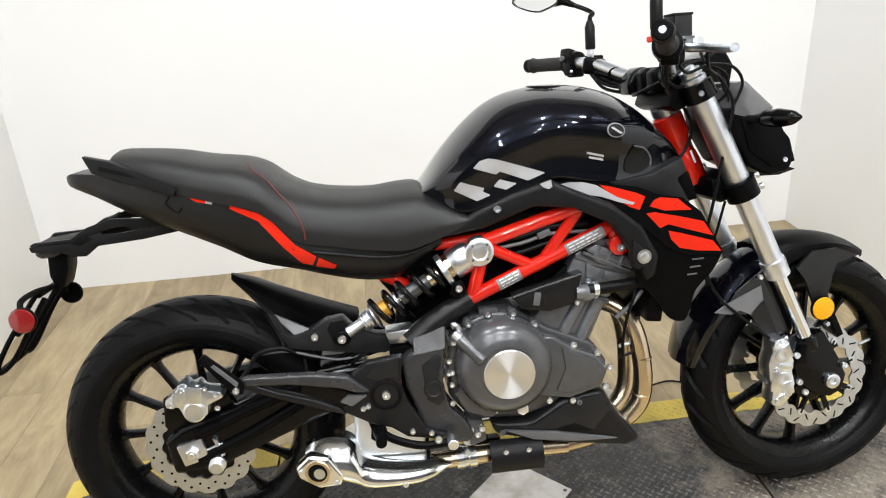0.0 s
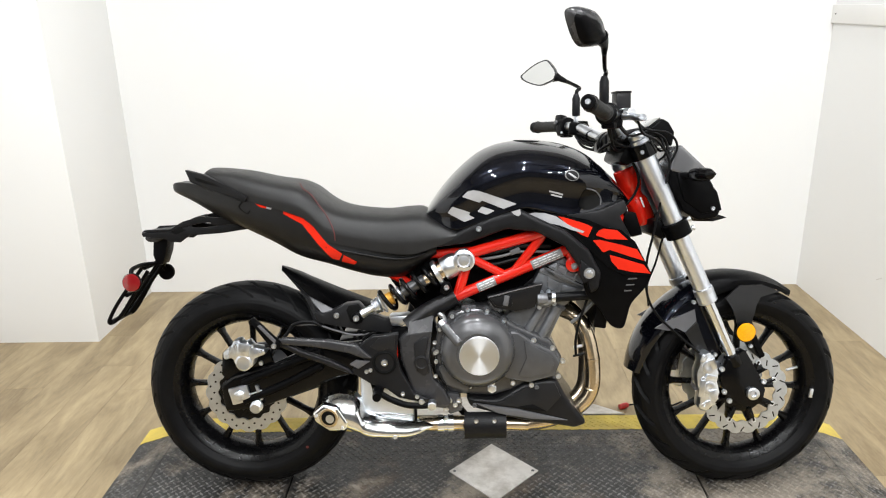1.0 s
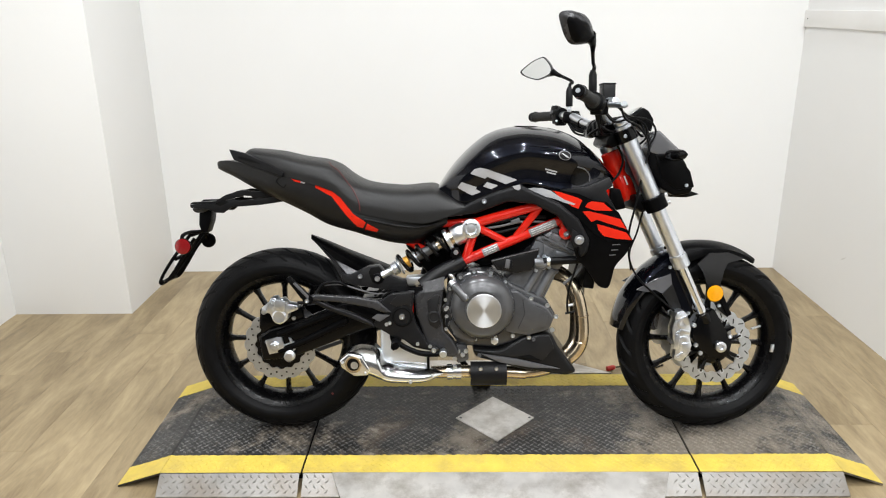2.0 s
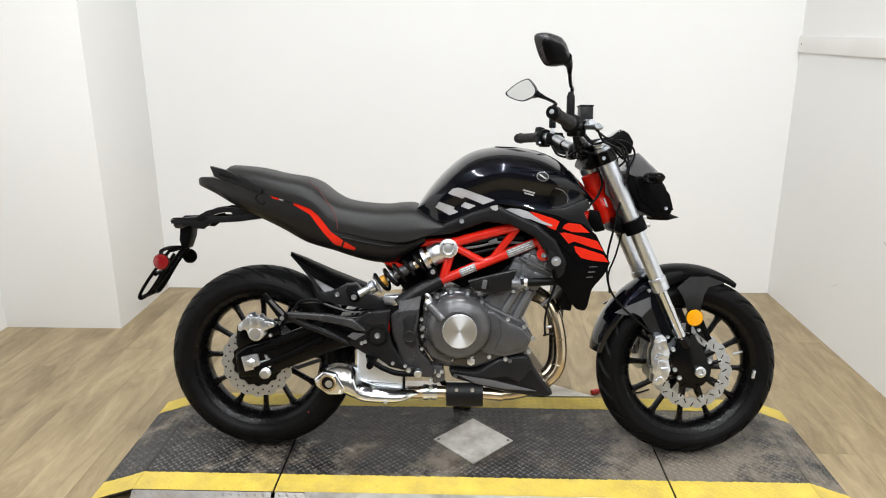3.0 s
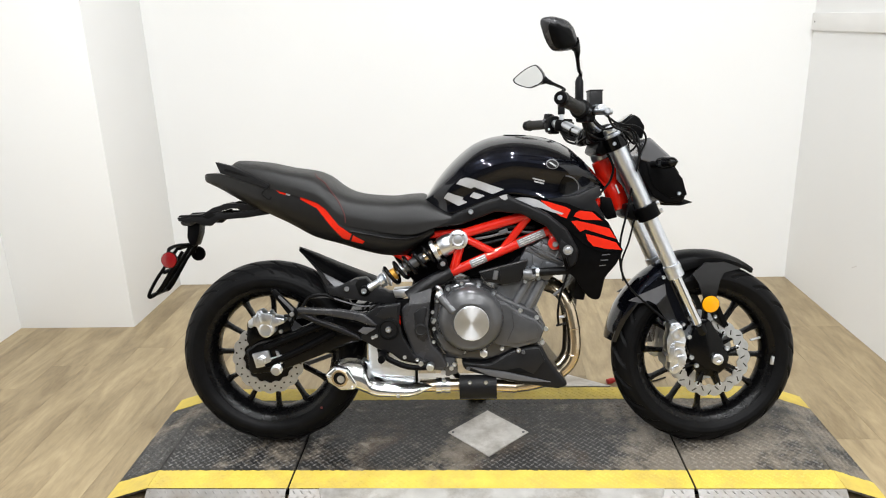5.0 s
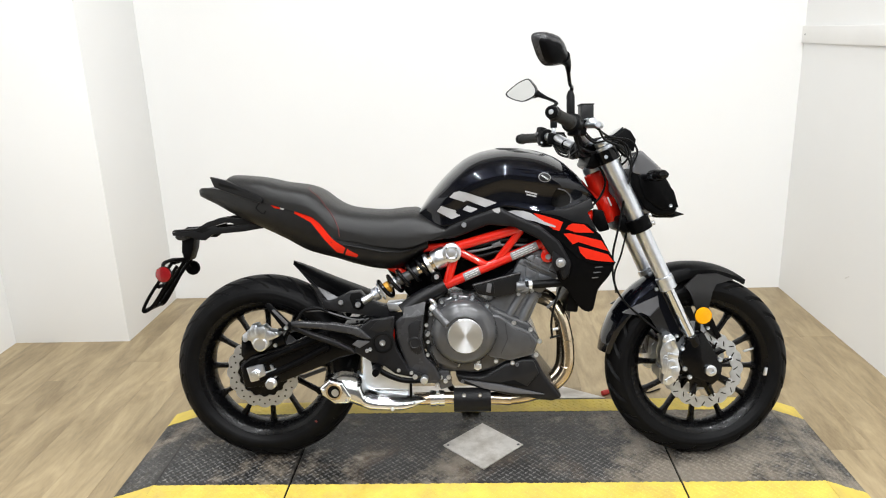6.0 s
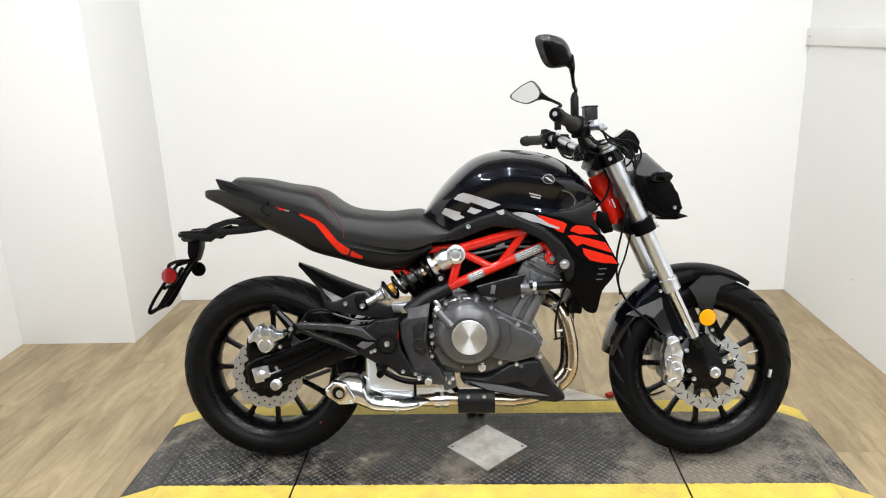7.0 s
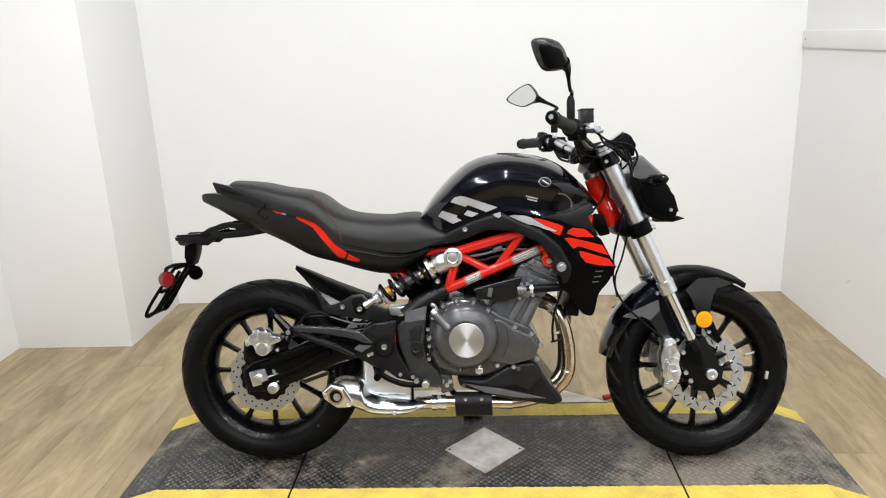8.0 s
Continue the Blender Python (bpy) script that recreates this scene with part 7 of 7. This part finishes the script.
    bm.faces.new([bm.verts.new(centre + out * u * 0.90 + up * v * 0.90 + nrm * 0.0047) for u, v in edge])
    part("mirror_glass", bm, M_MIRROR, mirror, "mirror glass")
    part("ball_joint", tube([bend.lerp(top, 0.6), top, top.lerp(centre, 0.45) - nrm * 0.014], [0.006, 0.010, 0.019], 14), M_BLACK, mirror)

res = fpart("brake_reservoir", box((1.020, -0.178, 1.083), (0.038, 0.038, 0.046), 0.005, (0, 0, 6)), M_CASTING, "square black brake fluid reservoir")
part("reservoir_lid", box((1.020, -0.178, 1.107), (0.040, 0.040, 0.005), 0.002, (0, 0, 6)), M_GREY, res)
part("reservoir_bolt", lathe([(0, 0.007), (0.008, 0.007), (0.010, 0.005)], (1.018, -0.199, 1.060), 14, axis=(0.2, -1, 0)), M_BOLT, res)
fpart("kill_switch", box((0.943, -0.232, 1.064), (0.012, 0.016, 0.011), 0.003, (0, 0, 28)), M_RED, "red engine stop switch")
fpart("master_cylinder", rod((1.006, -0.150, 1.056), (1.030, -0.240, 1.052), 0.013, 16), M_SATIN, "silver brake master cylinder")

# front mudguard
FG = Vector((FA[0], 0, FA[1]))


def guard(a0, a1, steps, radius, width, droop):
    bm = bmesh.new()
    rings = []
    for k in range(steps + 1):
        s = k / steps
        a = radians(a0 + (a1 - a0) * s)
        r, w, dr = radius(s), width(s), droop(s)
        d = Vector((math.cos(a), 0, math.sin(a)))
        prof = [(-1, -dr), (-0.96, -dr * 0.45), (-0.8, -0.006), (-0.4, 0.004), (0, 0.007), (0.4, 0.004), (0.8, -0.006), (0.96, -dr * 0.45), (1, -dr)]
        ring = [FG + d * (r + q) + Vector((0, w * p, 0)) for p, q in prof] + [FG + d * (r + q - 0.004) + Vector((0, w * 0.97 * p, 0)) for p, q in prof[::-1]]
        rings.append([bm.verts.new(p) for p in ring])
    grid_faces(bm, rings)
    bm.faces.new(rings[0])
    bm.faces.new(rings[-1][::-1])
    return bm


mud = fpart("front_mudguard", guard(170, 112, 24, lambda s: 0.313 + 0.012 * s, lambda s: 0.058 + 0.018 * math.sin(math.pi * min(1, s * 1.2)), lambda s: 0.016 + 0.030 * s), M_PAINT, "gloss black front mudguard", 45)
part("front_blade", guard(112, 59, 24, lambda s: 0.334 - 0.029 * s ** 1.5, lambda s: 0.074 * (1 - 0.9 * s ** 2.5), lambda s: 0.046 * (1 - s) + 0.004), M_BLACK, mud, "satin black front blade")
for s in (-1, 1):
    def side2(bm):
        return bm if s < 0 else mirrored(bm)

    part("rear_flap", side2(skin([(1.172, 0.478), (1.195, 0.512), (1.240, 0.545), (1.290, 0.575), (1.320, 0.520), (1.335, 0.44), (1.322, 0.385), (1.300, 0.372), (1.262, 0.425), (1.225, 0.462), (1.195, 0.468)], lambda x, z: -0.0795 + 0.25 * max(0, z - 0.555), 0.006, 0.02)), M_PAINT, mud, "gloss black mudguard side")
    # Grey colour stands in for the white wall mirrored in black gloss
    part("flap_panel", side2(skin([(1.147, 0.477), (1.177, 0.494), (1.258, 0.527), (1.262, 0.494), (1.230, 0.464), (1.205, 0.477), (1.186, 0.469)], lambda x, z: -0.088 + 0.10 * max(0, z - 0.46), 0.004, 0.012)), M_FLAP_SHEEN, mud, "gloss black mudguard face, greyed for the white wall it mirrors")
    part("flap_fin", side2(skin([(1.229, 0.463), (1.261, 0.493), (1.293, 0.413), (1.311, 0.383), (1.288, 0.389), (1.253, 0.426)], lambda x, z: -0.092, 0.005, 0.015)), M_COWL, mud)
    part("front_stay", side2(skin([(1.342, 0.556), (1.384, 0.590), (1.446, 0.590), (1.495, 0.571), (1.440, 0.558), (1.425, 0.534), (1.414, 0.493), (1.420, 0.445), (1.452, 0.400), (1.440, 0.385), (1.408, 0.412), (1.385, 0.455), (1.372, 0.490), (1.358, 0.530)], lambda x, z: -0.092 + 0.25 * max(0, z - 0.52), 0.008, 0.02)), M_COWL, mud, "satin black mudguard stay")
    amb = side_reflector("front_reflector", (1.390, s * 0.100, 0.466), 0.0275, M_AMBER, "round amber side reflector", s)
    steered(amb)
    part("reflector_stay", box((1.428, s * 0.098, 0.424), (0.016, 0.006, 0.07), 0.002, (0, -24, 0)), M_BLACK, mud)
for x, z in ((1.282, 0.395), (1.270, 0.552), (1.315, 0.40), (1.252, 0.548)):
    bolt(mud, (x, -0.084, z), 0.006)
bolt(mud, (1.408, -0.096, 0.425), 0.006)

# hoses and cables round the front
runs = [
    ([(1.035, -0.26, 1.045), (1.07, -0.20, 1.005), (1.13, -0.13, 0.985), (1.165, -0.12, 0.93), (1.150, -0.118, 0.85), (1.128, -0.115, 0.74), (1.112, -0.112, 0.66), (1.118, -0.105, 0.575), (1.150, -0.10, 0.515), (1.205, -0.10, 0.462), (1.262, -0.11, 0.412)], 0.0042),
    ([(1.05, -0.06, 0.985), (1.075, -0.075, 0.94), (1.098, -0.075, 0.89), (1.090, -0.070, 0.848), (1.062, -0.07, 0.812)], 0.0045),
    ([(1.155, -0.11, 0.73), (1.140, -0.10, 0.66), (1.122, -0.09, 0.60), (1.128, -0.085, 0.54)], 0.0036),
    ([(0.975, -0.22, 1.03), (1.00, -0.17, 0.99), (1.06, -0.11, 0.972), (1.12, -0.06, 1.0), (1.17, -0.06, 0.99), (1.182, -0.08, 0.93)], 0.0045),
    ([(0.975, 0.22, 1.03), (1.00, 0.15, 0.985), (1.06, 0.08, 0.975), (1.13, 0.03, 1.005), (1.185, 0.02, 0.96)], 0.0045),
    ([(1.00, -0.20, 1.035), (1.05, -0.15, 1.0), (1.11, -0.12, 1.01), (1.155, -0.11, 0.99), (1.16, -0.10, 0.95), (1.13, -0.07, 0.92)], 0.0040),
    ([(1.02, 0.16, 1.02), (1.08, 0.10, 1.005), (1.14, 0.06, 1.018), (1.19, 0.08, 0.98), (1.17, 0.09, 0.93)], 0.0040),
    ([(1.02, -0.10, 0.985), (1.00, -0.04, 0.965), (1.02, 0.04, 0.96), (1.05, 0.08, 0.965)], 0.0055),
]
runs += [
    ([(0.985, -0.205, 1.02), (1.005, -0.16, 0.975), (1.04, -0.10, 0.962), (1.075, -0.06, 0.975)], 0.005),
    ([(0.995, -0.20, 1.05), (1.02, -0.15, 1.035), (1.06, -0.10, 1.01), (1.11, -0.085, 1.02), (1.15, -0.08, 1.0), (1.165, -0.09, 0.955)], 0.004),
    ([(1.03, -0.25, 1.04), (1.06, -0.19, 1.03), (1.10, -0.14, 1.015), (1.16, -0.125, 1.005), (1.185, -0.12, 0.97), (1.165, -0.115, 0.92)], 0.004),
    ([(0.985, 0.205, 1.01), (1.0, 0.15, 0.975), (1.04, 0.07, 0.965), (1.09, 0.02, 0.985)], 0.005),
]
for k, (y, z, r) in enumerate(((-0.012, 1.000, 0.0075), (0.0, 0.988, 0.0085), (0.012, 1.014, 0.006))):
    fpart("wiring_bundle", tube([(0.985 + 0.006 * k, 0.215 + y, 1.020 + 0.3 * (z - 1.0)), (1.008, 0.165 + y, z + 0.008), (1.030, 0.110 + y, z - 0.008), (1.052, 0.050 + y, z - 0.016), (1.085, 0.010 + y, z - 0.010)], r, 10), M_CABLE, "black taped wiring along the handlebar")
    fpart("wiring_bundle", tube([(0.985 + 0.006 * k, -0.190 + y, 1.030 + 0.3 * (z - 1.0)), (1.010, -0.140 + y, z + 0.004), (1.042, -0.085 + y, z - 0.008), (1.085, -0.050 + y, z), (1.125, -0.040 + y, z + 0.006)], r, 10), M_CABLE, "black taped wiring along the handlebar")
for y in (0.135, -0.128):
    fpart("cable_clip", lathe([(-0.006, 0.017), (-0.005, 0.0195), (0.005, 0.0195), (0.006, 0.017)], (1.020, y, 1.006), 18, axis=(0.55, -0.75 if y < 0 else 0.75, 0.3)), M_GLOSS, "black cable strap")
fpart("riser_cover", prism([(1.018, 0.958), (1.012, 0.985), (1.026, 1.010), (1.046, 1.020), (1.066, 1.016), (1.072, 0.990), (1.064, 0.962)], 0.050, 0.118, 0.010, 3), M_GLOSS, "black plastic cover beside the handlebar clamp")
fpart("throttle_housing", box((0.990, -0.212, 1.040), (0.046, 0.036, 0.042), 0.010, (0, 10, 30), 3), M_BLACK, "black throttle housing")
fpart("clutch_perch", box((0.992, 0.205, 1.030), (0.050, 0.040, 0.040), 0.010, (0, 10, -30), 3), M_BLACK, "black clutch perch")
for pts, r in runs:
    fpart("control_cable", tube(pts, r * 0.8, 10), M_CABLE, "black control cable or hose")
fpart("cable_cluster", box((1.085, -0.02, 0.985), (0.06, 0.12, 0.03), 0.008, (0, -15, 8)), M_BLACK)
fpart("ignition_lock", lathe([(0, 0.016), (0.02, 0.017), (0.024, 0.012)], (1.072, 0, 0.975), 20, axis=(-0.4, 0, 0.9)), M_BLACK, "black ignition lock")


# ---- floor planks, nearest ones each on their own ----
PW, PL = 0.152, 1.22


def plank_mesh():
    return box((0, 0, -0.006), (PW - 0.0005, PL - 0.0005, 0.012), 0.0003, segments=1)


near, verts, faces = [], [], []
cols = int((6.2 + 5.2) / PW)
shared = None
rnd = random.Random(3)
for i in range(cols):
    x = -5.12 + PW * (i + 0.5)
    shift = rnd.uniform(0, PL)
    for j in range(9):
        y = BACK + 0.05 - shift + PL * 0.5 - PL * j
        hi, lo = min(y + PL / 2, BACK + 0.1), max(y - PL / 2, -7.6)
        if hi - lo < 0.02:
            continue
        whole = hi - lo > PL - 0.001
        if LEFT - 0.1 < x < RIGHT + 0.1 and hi > -1.2:
            if whole:
                if shared is None:
                    first_plank = part("plank", plank_mesh(), M_WOOD, floor)
                    shared = first_plank.data
                    ob = first_plank
                else:
                    ob = new("plank", shared)
                    ob.parent = floor
                ob.location = (x, y, FLOOR)
            else:
                ob = part("plank", box((0, 0, -0.006), (PW - 0.0005, hi - lo - 0.0005, 0.012), 0.0003, segments=1), M_WOOD, floor)
                ob.location = (x, (hi + lo) / 2, FLOOR)
        else:
            k = len(verts)
            g = 0.0006
            verts += [(x - PW / 2 + g, lo + g, FLOOR), (x + PW / 2 - g, lo + g, FLOOR), (x + PW / 2 - g, hi - g, FLOOR), (x - PW / 2 + g, hi - g, FLOOR)]
            faces.append((k, k + 1, k + 2, k + 3))
me = bpy.data.meshes.new("planks_far")
me.from_pydata(verts, [], faces)
me.materials.append(M_WOOD)
far = new("planks_far", me)
far.parent = floor
tagged(far, "oak planks of the rest of the showroom", kind="stuff")
